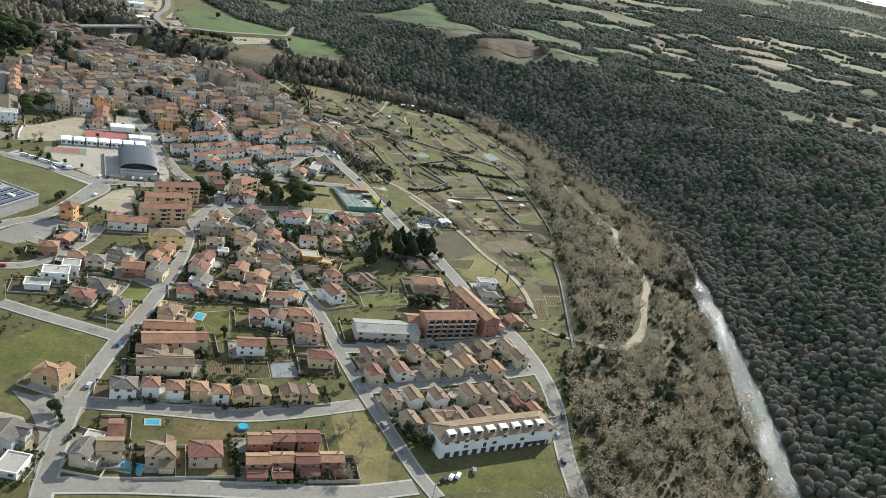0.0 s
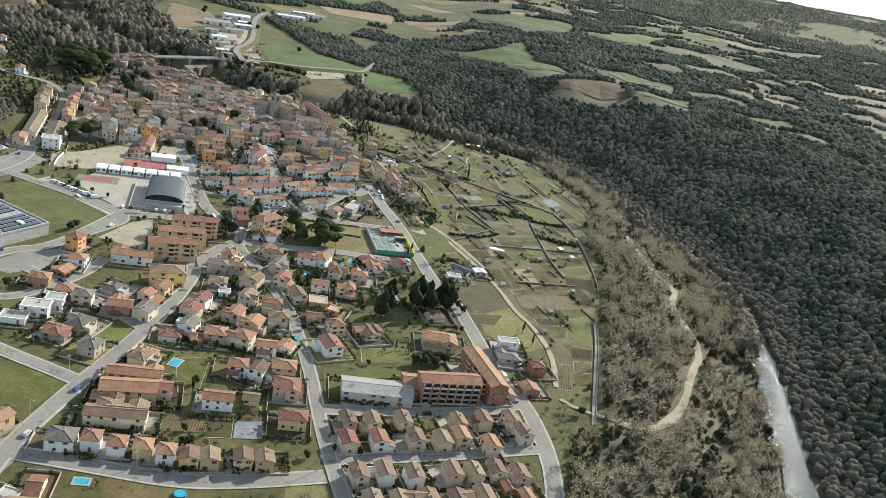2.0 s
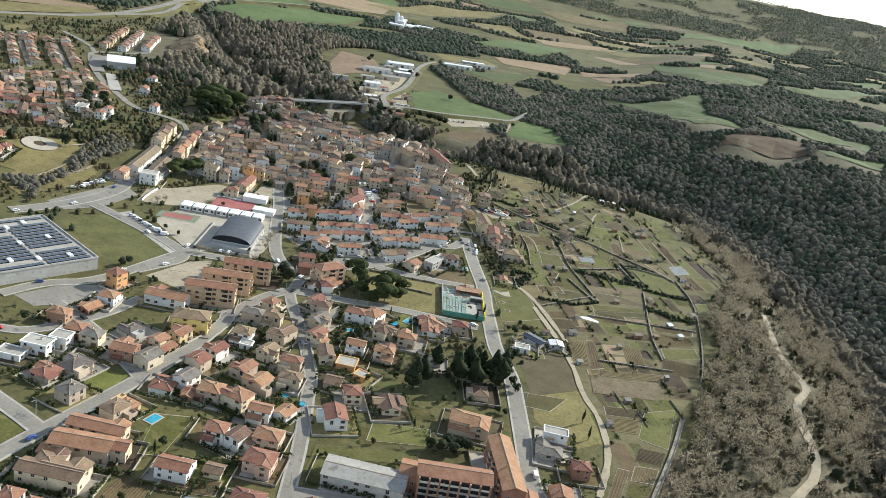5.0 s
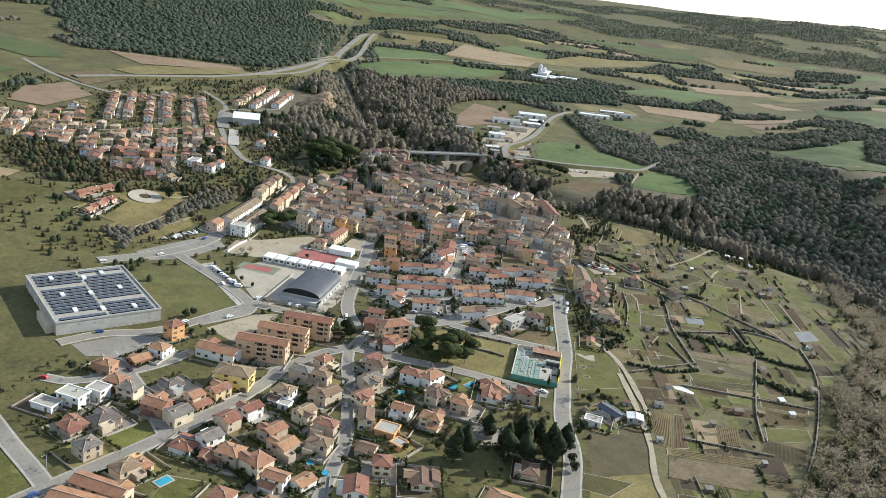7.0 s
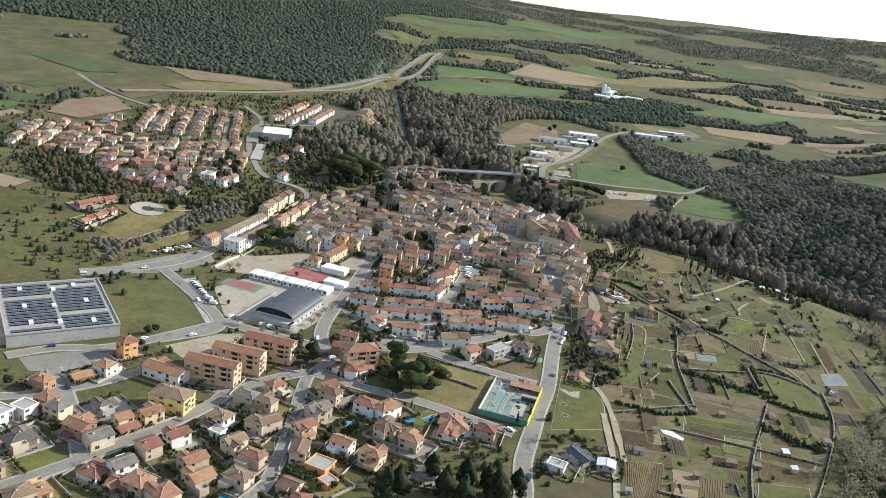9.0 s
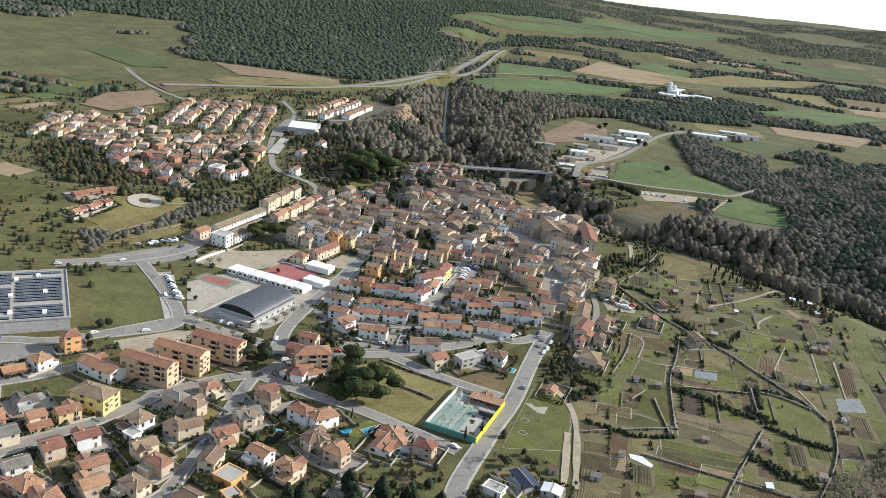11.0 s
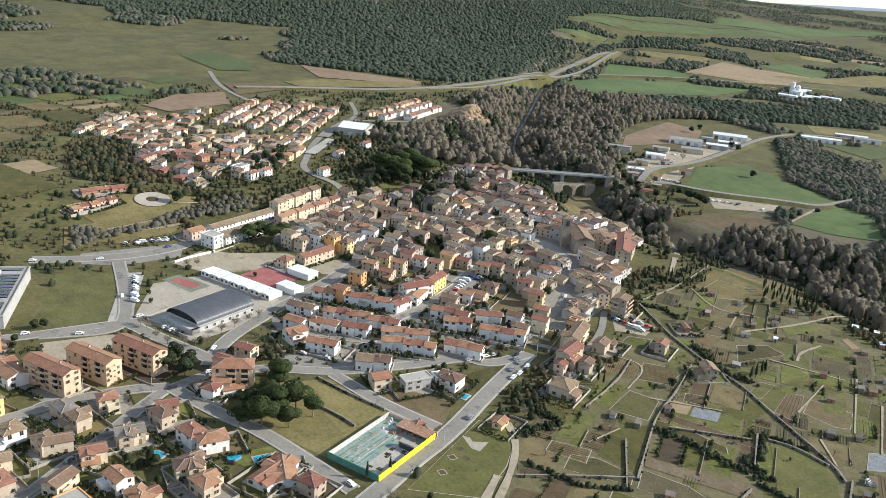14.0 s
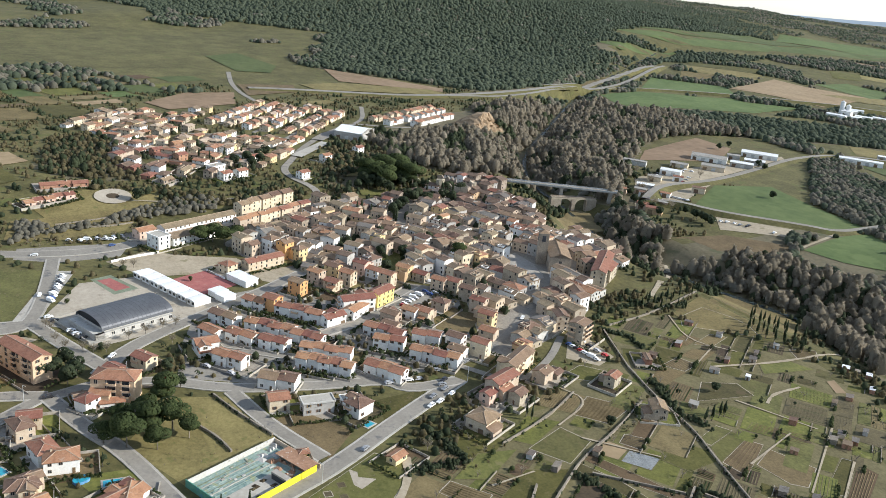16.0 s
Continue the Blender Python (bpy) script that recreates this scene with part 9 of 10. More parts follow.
def puff(rng, height=8.0, wide=0.37, low=0.12, seg=6, tufts=4, twigs=0, rings=2, lean=0.1):
    """A tree seen from afar: a lumpy rounded crown of uneven outline with tufts or twigs that stand out of it."""
    v, f = [], []
    rad = height * wide
    ox, oy = rng.uniform(-lean, lean) * height, rng.uniform(-lean, lean) * height
    levels = ((0.9, 0.05, 0.0), (0.85, 0.62, 0.6)) if rings == 2 else ((0.95, 0.35, 0.3),) if rings == 1 else ((0.8, 0.05, 0.0), (1.0, 0.45, 0.5), (0.68, 0.84, 0.9))
    for k, (r0, z0, move) in enumerate(levels):
        for i in range(seg):
            a = 6.283 * (i + 0.5 * k) / seg + rng.uniform(-0.22, 0.22)
            r, z = r0 * rng.uniform(0.78, 1.2), low + (1 - low) * (z0 + rng.uniform(-0.05, 0.1))
            v.append(np.array((ox * move + rad * r * math.cos(a), oy * move + rad * r * math.sin(a), height * z)))
    v.append(np.array((ox, oy, height)))
    for k in range(rings):
        for i in range(seg):
            j = (i + 1) % seg
            if k < rings - 1:
                f += [(k * seg + i, k * seg + j, (k + 1) * seg + i), (k * seg + j, (k + 1) * seg + j, (k + 1) * seg + i)]
            else:
                f.append((k * seg + i, k * seg + j, rings * seg))
    for k in range(tufts + twigs):
        a, z = rng.uniform(0, 6.283), rng.uniform(0.25, 0.95)
        reach = rad * (1.0 - 0.85 * max(0.0, z - 0.4) / 0.6) * rng.uniform(0.8, 1.2)
        p = np.array((ox * z + reach * math.cos(a), oy * z + reach * math.sin(a), height * (low + (1 - low) * z)))
        out = np.array((math.cos(a), math.sin(a), rng.uniform(0.2, 1.3))); out /= np.linalg.norm(out)
        side = np.cross(out, (rng.gauss(0, 1), rng.gauss(0, 1), rng.gauss(0, 1))); side /= np.linalg.norm(side) + 1e-6
        n0 = len(v)
        if k < tufts:
            s, other = height * rng.uniform(0.11, 0.22), np.cross(out, side)
            v.extend([p - out * s * 0.4 + s * (math.cos(2.094 * i) * side + math.sin(2.094 * i) * other) for i in range(3)] + [p + out * s * 0.8])
            f += [(n0, n0 + 1, n0 + 3), (n0 + 1, n0 + 2, n0 + 3), (n0 + 2, n0, n0 + 3)]
        else:
            p = p * np.array((0.75, 0.75, 1.0))
            v.extend([p - side * height * 0.03, p + side * height * 0.03, p + out * height * rng.uniform(0.12, 0.24)])
            f.append((n0, n0 + 1, n0 + 2))
    return np.array(v), np.array(f), 0


TR = random.Random(77)
BARE = [bare_tree(TR, 90, thick=0.02) for _ in range(6)]
SHRUB = [bare_tree(TR, 40, 3.2, 0.6) for _ in range(4)]
EVER = [puff(TR, 7.0, 0.40, 0.05, 5, 14) for _ in range(8)]
MID = [puff(TR, 5.4, 0.66, 0.1, 5, 9) for _ in range(12)]
MIDBARE = [puff(TR, 5.6, 0.62, 0.1, 5, 4, 9) for _ in range(12)]
BIGBARE = [puff(TR, 8.5, 0.36, 0.1, 5, 7, 30) for _ in range(10)]
LOWPUFF = [puff(TR, 3.0, 0.50, 0.0, 5, 4, 3) for _ in range(8)]
FAR = [puff(TR, 5.2, 0.72, 0.0, 5, 0) for _ in range(12)]
FARTHER = [puff(TR, 5.2, 0.72, 0.0, 4, 0) for _ in range(10)]
FARTHEST = [puff(TR, 5.0, 0.75, 0.0, 5, 0, 0, 1) for _ in range(10)]
NR = np.random.RandomState(12)
DRYFAR = [puff(TR, 5.2, 0.70, 0.0, 5, 1, 2) for _ in range(10)]


def jittered(x0, y0, x1, y1, step):
    x, y = np.meshgrid(np.arange(x0, x1, step), np.arange(y0, y1, step))
    p = np.c_[x.ravel(), y.ravel()]
    return p + NR.uniform(-0.5, 0.5, p.shape) * step


def within(p, name):
    return inside(p[:, 0], p[:, 1], ZONES[name])


# riverside woods, near
p = jittered(-760, 200, 420, 1400, 5.2)
d, side = from_line(p[:, 0], p[:, 1], RIVER)
free = ~is_taken(p[:, 0], p[:, 1]) & (d > 7.5)
inner = free & (side < 0)
patchy = waves(p[:, 0], p[:, 1], 60, 4)
bank = inner & (d < 112) & (p[:, 0] > 60) & (p[:, 1] < 880)
lot_of = NR.uniform(0, 1, len(p))
bare_bank, green_bank = bank & (patchy > -0.55) & (lot_of < 0.72), bank & (lot_of > 0.86)
wood_of("river_wood", "bare grey-brown winter trees along the river bank", p[bare_bank], BARE, [BARK, TWIG], NR.uniform(0.8, 1.55, bare_bank.sum()), 1)
wood_of("river_evergreens", "dark evergreen trees and ivy among the bare river wood", p[green_bank], EVER, [DARKCROWN, DARKCROWN], NR.uniform(0.4, 0.95, green_bank.sum()), 16)
tall = free & (within(p, "poplars") | within(p, "north_belt"))
ivy = tall & (NR.uniform(0, 1, len(p)) < 0.42)
tall &= ~ivy
wood_of("poplar_belt", "belt of tall pale bare poplars on the river bank", p[tall], BIGBARE, [PALECROWN, PALECROWN], NR.uniform(0.9, 1.5, tall.sum()), 2)
wood_of("bank_evergreens", "dark evergreen trees among the bare poplars", p[ivy], EVER, [DARKCROWN, DARKCROWN], NR.uniform(0.6, 1.2, ivy.sum()), 14)
up = ~is_taken(p[:, 0], p[:, 1]) & (d > 6.5) & within(p, "upstream_wood") & ~within(p, "row_clear") & (NR.uniform(0, 1, len(p)) < 0.62)
bare_up = up & (patchy + NR.uniform(-0.4, 0.4, len(p)) > -0.35)
wood_of("upstream_wood", "dense bare pale winter trees upstream of the bridge", p[bare_up], BIGBARE, [PALECROWN, PALECROWN], NR.uniform(0.9, 1.6, bare_up.sum()), 3)
wood_of("upstream_evergreens", "dark evergreen trees among the bare wood", p[up & ~bare_up], EVER, [DARKCROWN, DARKCROWN], NR.uniform(0.9, 1.5, (up & ~bare_up).sum()), 4)
slope = free & ~within(p, "row_clear") & (within(p, "left_slope") | within(p, "left_wood") | within(p, "castle_wood"))
mixed = NR.uniform(0, 1, len(p))
wood_of("hillside_scrub", "brown winter scrub on the slope", p[slope & (mixed < 0.8)], MIDBARE, [UNDERGROWTH, UNDERGROWTH], NR.uniform(0.4, 0.85, (slope & (mixed < 0.8)).sum()), 5)
wood_of("hillside_evergreens", "dark green holm oaks on the slope", p[slope & (mixed > 0.8)], EVER, [DARKCROWN, DARKCROWN], NR.uniform(0.5, 1.1, (slope & (mixed > 0.8)).sum()), 6)
strip_in = inner & (d < 34) & (p[:, 0] < 60) & ~within(p, "poplars") & ~within(p, "upstream_wood") & ~within(p, "old_town")
wood_of("bank_trees", "dark bushes on the river bank below the town", p[strip_in], EVER, [DARKCROWN, DARKCROWN], NR.uniform(0.5, 0.9, strip_in.sum()), 7)

line_up = ~is_taken(p[:, 0], p[:, 1]) & (side < 0) & (d > 3.5) & (d < 17) & (p[:, 0] > -60) & (p[:, 1] > 560)
wood_of("bankside_trees", "tall bare trees along the water", p[line_up], BIGBARE, [PALECROWN, PALECROWN], NR.uniform(1.0, 1.5, line_up.sum()), 15)

# the wooded slope beyond the river
outer = free & (side > 0) & ~within(p, "upstream_wood") & ~within(p, "poplars") & ((p[:, 0] > -190) | (d < 45) | within(p, "cliff_wood")) & (d > 9.5)
leafless = outer & ((d < 34) | (patchy + NR.uniform(-0.9, 0.9, len(p)) > -0.15))
wood_of("far_bank_wood", "bare trees at the foot of the wooded slope", p[leafless], MIDBARE, [BARECROWN, BARECROWN], NR.uniform(0.75, 1.2, leafless.sum()), 8)
green = outer & ~leafless
wood_of("slope_oakwood", "dark holm oak wood on the slope beyond the river", p[green], MID, [OAK, OAK], NR.uniform(0.75, 1.25, green.sum()), 9)

# far woods, thinner and larger with distance
def far_wood(name, r0, r1, step, size, seed, keep=0.0, green=FAR, bare=DRYFAR):
    p = jittered(-r1, -200, r1, 600 + r1, step)
    r = np.hypot(p[:, 0], p[:, 1] - 600)
    box = (p[:, 0] > -760) & (p[:, 0] < 420) & (p[:, 1] < 1400)
    d, side = from_line(p[:, 0], p[:, 1], RIVER)
    az = np.degrees(np.arctan2(p[:, 0] - 180, p[:, 1] - 250))
    land = waves(p[:, 0] * 0.5, p[:, 1], 420, 15) + 0.5 * waves(p[:, 0], p[:, 1], 170, 16)
    hill_zone = inside(p[:, 0], p[:, 1], ZONES["hill_forest"])
    on_hill = hill_zone | ((((p[:, 0] + 2050) / 760) ** 2 + ((p[:, 1] - 1880) / 980) ** 2 < 1.3) & (p[:, 0] < -1150))
    on_hill |= inside(p[:, 0], p[:, 1], ZONES["north_belt"]) & (step < 9)
    near_slope = (side > 0) & (p[:, 0] > -190 + 0.1 * (p[:, 1] - 900)) & (p[:, 1] < 1750)
    ok = (~box) & (r > r0) & (r <= r1) & ~is_taken(p[:, 0], p[:, 1]) & (d > 7) & (az > -88) & (az < 48) & (p[:, 1] > 200)
    ok &= on_hill | near_slope | (land > keep) | (d < 45) | ((p[:, 0] > 120) & (land > -0.5))
    mix = waves(p[:, 0], p[:, 1], 90, seed) + NR.uniform(-0.8, 0.8, len(p)) + np.where(on_hill, -1.5, np.where(near_slope, 0.35, 0.0))
    dry = ok & (mix > 0.25)
    ok &= ~dry
    wood_of(name, "dark evergreen forest over the far hills", p[ok], green, [OAK, OAK], size * NR.uniform(0.75, 1.3, ok.sum()), seed)
    wood_of("bare_" + name, "leafless grey-brown forest over the far hills", p[dry], bare, [BARECROWN, BARECROWN], size * NR.uniform(0.75, 1.25, dry.sum()), seed + 50)


far_wood("forest", 0, 1500, 7.8, 1.25, 21, 0.2)
far_wood("far_forest", 1500, 2600, 9.6, 1.32, 22, -0.15, FARTHER, FARTHER)
far_wood("distant_forest", 2600, 4200, 14.5, 1.65, 23, -0.25, FARTHEST, FARTHEST)

# undergrowth in the river wood, and leaf litter under all woods
low = jittered(40, 200, 260, 900, 3.9)
d, side = from_line(low[:, 0], low[:, 1], RIVER)
low = low[~is_taken(low[:, 0], low[:, 1]) & (side < 0) & (d > 8) & (d < 112) & (low[:, 0] > 60) & (low[:, 1] < 880) & (waves(low[:, 0], low[:, 1], 38, 14) + NR.uniform(-0.6, 0.6, len(low)) > -0.35)]
wood_of("undergrowth", "brown winter brambles and saplings under the river wood", low, LOWPUFF, [UNDERGROWTH, UNDERGROWTH], NR.uniform(0.4, 1.15, len(low)), 17, "scrub")
mx, my = (GX[:-1] + GX[1:]) / 2, (GY[:-1] + GY[1:]) / 2
mx, my = (a.ravel() for a in np.meshgrid(mx, my))
d, side = from_line(mx, my, RIVER)
litter = (side > 0) & (d > 6) & (mx > -190 + 0.1 * (my - 900)) & (my < 1750) | (side < 0) & (d < 100) & (mx > 80) & (my < 880)
for z in ("hill_forest", "upstream_wood", "poplars", "castle_wood", "left_wood", "north_belt"):
    litter |= inside(mx, my, ZONES[z])
land.materials.append(FLOOR)
land.polygons.foreach_set("material_index", litter.astype(np.int32))


# single trees in the town
def tree_thing(name, kind, template, mats, category="tree"):
    base = new(name)
    v, f, wood = template
    part("trunk", fast_mesh("trunk", v, f[:wood], [mats[0]]), [], base)
    part("crown", fast_mesh("crown", v, f[wood:], [mats[1]]), [], base)
    return tagged(base, kind, category, "town trees")


PROTO = {
    "pine": tree_thing("umbrella_pine", "broad dark umbrella pine", leafy_tree(TR, 1300, 13.5, 0.56, 0.36, 0.046), [BARK, PINE]),
    "fir": tree_thing("fir_tree", "tall dark conifer in a garden", leafy_tree(TR, 1000, 16.5, 0.42, 0.03, 0.046, 1.15), [BARK, CYPRESS]),
    "cypress": tree_thing("cypress", "slim dark green cypress", leafy_tree(TR, 300, 9.0, 0.14, 0.02, 0.04, 1.0), [BARK, CYPRESS]),
    "bush": tree_thing("garden_tree", "round green garden tree", leafy_tree(TR, 190, 4.2, 0.42, 0.12, 0.095), [BARK, HEDGE]),
    "oak": tree_thing("holm_oak", "dense dark green holm oak", leafy_tree(TR, 320, 7.0, 0.42, 0.15, 0.08), [BARK, LEAF]),
    "bare": tree_thing("bare_tree", "leafless winter tree with grey twigs", bare_tree(TR, 320, 7.0, 0.42), [BARK, TWIG]),
    "fruit": tree_thing("fruit_tree", "small leafless fruit tree", bare_tree(TR, 160, 3.6, 0.5), [BARK, TWIG]),
}
USED = set()


def tree(kind, x, y, scale=1.0):
    ob = PROTO[kind]
    m = pose(x, y, float(ground_z(x, y)), 0, 0, (x * 37 + y * 91) % 360)
    if kind not in USED:
        USED.add(kind)
        ob.matrix_basis = m
    else:
        ob = copy_thing(ob, m)
    ob.scale = (scale, scale, scale)
    return ob

# hedges and shrubs along the plots
SMALL = [leafy_tree(TR, 5, 1.7, 0.5, 0.05, 0.36, 0.0, False) for _ in range(5)]
spots = np.array(HEDGE_AT)
keep = ~is_taken(spots[:, 0], spots[:, 1], ROADS)
spots = spots[keep]
wood_of("hedge", "clipped green garden hedges and shrubs", spots, SMALL, [BARK, HEDGE], NR.uniform(0.7, 1.4, len(spots)), 31, "hedge")
dots = []
for x, y, w, h, turn, soil in PLOTS:
    if LR.random() < 0.4:
        n, start = int(w * LR.uniform(0.5, 1.6)), LR.uniform(-0.5, 0.2) * w
        c, s = math.cos(radians(turn)), math.sin(radians(turn))
        side = LR.choice((-1, 1))
        for i in range(n):
            a, b = start + i * 0.6 + LR.uniform(-0.4, 0.4), side * h / 2 + LR.uniform(-0.5, 0.5)
            if a < w / 2:
                dots.append((x + c * a - s * b, y + s * a + c * b))
dots = np.array(dots)
wood_of("allotment_scrub", "brown and green scrub along the garden paths", dots, SMALL + LOWPUFF[:2], [HEDGE, HEDGE], NR.uniform(0.2, 0.75, len(dots)), 32, "scrub")
r = jittered(-420, 480, -280, 620, 4)
r = r[within(r, "ramp") & ~is_taken(r[:, 0], r[:, 1])]
wood_of("bank_scrub", "dry scrub on the road bank", r, SHRUB + SMALL, [BARK, SCRUB], NR.uniform(0.5, 1.2, len(r)), 33, "scrub")
weeds = jittered(-200, 260, 130, 720, 6)
weeds = weeds[~is_taken(weeds[:, 0], weeds[:, 1])]
weeds = weeds[NR.uniform(0, 1, len(weeds)) < 0.16]
wood_of("weeds", "tufts of weeds and low shrubs on open ground", weeds, SHRUB + SMALL, [BARK, SCRUB], NR.uniform(0.2, 0.55, len(weeds)), 34, "scrub")
# Dense dark scrub: ivy, and a stand-in for the shadow along the walls.
wall_scrub = np.array([(x + NR.uniform(-0.9, 0.9), y + NR.uniform(-0.9, 0.9)) for x, y in OLD_WALLS if NR.uniform() < 0.6])
wood_of("wall_scrub", "ivy and scrub over the field walls, also standing in for wall shadow", wall_scrub, LOWPUFF, [LEAF, LEAF], NR.uniform(0.14, 0.45, len(wall_scrub)), 35, "scrub")
tufts = []
for poly in OPEN_FIELDS:
    xs, ys = [q[0] for q in poly], [q[1] for q in poly]
    q = jittered(min(xs), min(ys), max(xs), max(ys), 3.4)
    keep = inside(q[:, 0], q[:, 1], poly) & ~is_taken(q[:, 0], q[:, 1], ROADS) & (waves(q[:, 0], q[:, 1], 22, 8) + NR.uniform(-0.7, 0.7, len(q)) > 0.25)
    tufts.append(q[keep])
tufts = np.concatenate(tufts)
wood_of("grass_tufts", "tufts of long dry grass and weeds in the fields", tufts, SMALL + SHRUB, [BARK, SCRUB], NR.uniform(0.12, 0.4, len(tufts)), 36, "weeds")
thicket = jittered(-60, 560, 140, 880, 3.6)
thicket = thicket[(within(thicket, "thicket") | within(thicket, "thicket_low")) & ~is_taken(thicket[:, 0], thicket[:, 1], ROADS)]
thicket = thicket[NR.uniform(0, 1, len(thicket)) < 0.36]
wood_of("thicket", "brown bramble and scrub thicket beside the gardens", thicket, [leafy_tree(TR, 18, 2.8, 0.5, 0.03, 0.19) for _ in range(5)] + SHRUB, [BARK, UNDERGROWTH], NR.uniform(0.45, 1.0, len(thicket)), 37, "scrub")

# a band of bare scrub below the park
zone('park_scrub', (-334, 521), (-320, 538), (-319, 563), (-338, 592), (-355, 632), (-347, 655), (-329, 643), (-326, 611), (-321, 588), (-311, 548), (-306, 531), (-296, 513))
brush = jittered(-360, 510, -290, 660, 3.4)
brush = brush[within(brush, "park_scrub") & ~is_taken(brush[:, 0], brush[:, 1], ROADS)]
wood_of("park_scrub", "leafless grey-brown scrub on the bank below the park", brush, MIDBARE, [BARECROWN, BARECROWN], NR.uniform(0.35, 0.85, len(brush)), 66, "scrub")

# dark hedges and rows of bushes between the allotments
bands = []
for width, line in (
        (5, ((28.4, 688.1), (43.7, 692.5), (59.9, 694.3), (76.0, 697.2))), (3, ((79.4, 693.6), (96.5, 695.4), (108.6, 700.4))),
        (3, ((55.6, 728.2), (67.8, 710.1))), (2, ((58.8, 729.2), (73.6, 737.0))), (2, ((20.9, 618.6), (43.9, 626.5), (56.2, 643.3))),
        (5, ((-23.6, 775.5), (-7.9, 771.3), (6.6, 763.7), (22.4, 769))), (4, ((-79.5, 791.4), (-66.3, 800.7), (-52, 797.6))),
        (3, ((-113.9, 835.3), (-90.9, 848), (-93.2, 870.2))), (6, ((86.3, 660), (105.5, 658.1), (116.6, 659.3))),
        (4, ((62.9, 703.6), (75.3, 700.5), (80.7, 701.2))), (6, ((2.5, 627.5), (5, 647.6))), (6, ((-16.3, 650.6), (-6.4, 650.2), (3.9, 651.2)))):
    for q in resample(line, 0.9):
        for _ in range(1 + int(width / 3)):
            bands.append((q[0] + NR.normal(0, width / 4), q[1] + NR.normal(0, width / 4)))
bands = np.array(bands)
bands = bands[~is_taken(bands[:, 0], bands[:, 1], ROADS)]
wood_of("field_hedge", "dark evergreen hedges and bushes between the allotments", bands, LOWPUFF, [DARKCROWN, DARKCROWN], NR.uniform(0.3, 0.85, len(bands)), 65, "hedge")

# rough ground beyond the town: scrub, brambles and young oaks in patches
wild = jittered(-820, 470, 40, 1150, 4.4)
wild = wild[~is_taken(wild[:, 0], wild[:, 1]) & ~within(wild, "upstream_wood") & ~within(wild, "old_town")]
rough = waves(wild[:, 0], wild[:, 1], 46, 61) + 0.6 * waves(wild[:, 0], wild[:, 1], 15, 62) + NR.uniform(-0.6, 0.6, len(wild))
near_town = (wild[:, 0] > -420) & (wild[:, 1] > 600) & (wild[:, 1] < 900)
dry = wild[(rough > 0.45) | (near_town & (rough > -0.5) & (rough < 0.1))]
dark = wild[(rough < -0.8) | (near_town & (rough > 0.1) & (rough < 0.45))]
wood_of("dry_scrub", "brown winter scrub on rough ground", dry, LOWPUFF, [UNDERGROWTH, UNDERGROWTH], NR.uniform(0.4, 1.2, len(dry)), 63, "scrub")
wood_of("evergreen_scrub", "dark evergreen bushes on rough ground", dark, LOWPUFF, [DARKCROWN, DARKCROWN], NR.uniform(0.5, 1.45, len(dark)), 64, "scrub")

# pines and conifers
tree('pine', -56.9, 553.2, 1)
tree('pine', -51, 535, 1)
tree('pine', -79.8, 555.9, 1)
tree('pine', -58.8, 544, 1)
tree('pine', -67.6, 536.1, 0.7)
tree('pine', -49.7, 557.8, 0.7)
tree('pine', -70.7, 546, 0.7)
tree('pine', -56.9, 527.7, 0.7)
tree('pine', -46.1, 545.1, 0.7)
tree('fir', 4.3, 464.6, 1.1)
tree('fir', 31.5, 494.4, 1.1)
tree('fir', 17, 478.7, 1.1)
tree('fir', 26, 479.3, 1.1)
tree('fir', 36.7, 488.2, 1.1)
tree('fir', 18.6, 490.8, 1.1)
tree('fir', 2, 459.4, 1.1)
tree('fir', 33.5, 507.2, 0.8)
tree('fir', 23.6, 498.7, 0.8)
tree('fir', 2.2, 487.9, 0.8)
tree('cypress', 1.3, 565.6, 0.9)
tree('cypress', 87.8, 472.7, 0.9)
tree('cypress', 81.9, 485.8, 0.9)
tree('cypress', 0.3, 556, 0.9)
tree('cypress', -12.1, 695.4, 0.9)
tree('cypress', -15.4, 694.8, 0.9)
tree('cypress', 19, 769.1, 1)
tree('cypress', 18.3, 774.4, 1)
tree('cypress', 17.6, 779.8, 1)
tree('cypress', 17.7, 782.8, 1)
tree('cypress', -108.5, 832.3, 0.8)
tree('cypress', -102.1, 832.5, 0.8)
tree('cypress', -95.9, 832.6, 0.8)
tree('cypress', -102.7, 847, 0.8)
tree('cypress', -96.4, 847, 0.8)
tree('cypress', -90.1, 847, 0.8)
tree('cypress', -96.9, 861.8, 0.8)
tree('cypress', -90.5, 861.7, 0.8)
tree('cypress', -84.3, 861.6, 0.8)
tree('cypress', -59.4, 890.4, 1.1)
tree('cypress', -53.9, 891.7, 1.1)
tree('cypress', -48.4, 892.9, 1.1)
tree('cypress', -43.1, 894.3, 1.1)
tree('cypress', -38, 895.9, 1.1)
tree('cypress', -33.1, 897.7, 1.1)
tree('cypress', -28.3, 899.6, 1.1)
tree('cypress', -48, 875.1, 1.1)
tree('cypress', -42.7, 876.4, 1.1)
tree('cypress', -37.5, 877.7, 1.1)
tree('cypress', -32.4, 879, 1.1)
tree('cypress', -27.3, 880.3, 1.1)
tree('cypress', -22.3, 881.5, 1.1)
tree('cypress', -17.3, 882.8, 1.1)
tree('oak', -118, 516.9, 1.4)
tree('oak', -124.5, 523, 1.4)
tree('oak', -117.4, 511.8, 1.4)
tree('oak', -113.9, 525.9, 1.4)
tree('oak', -108.1, 521.7, 1.4)
tree('oak', -106.8, 562.3, 1)
tree('oak', -90.5, 564.3, 1)
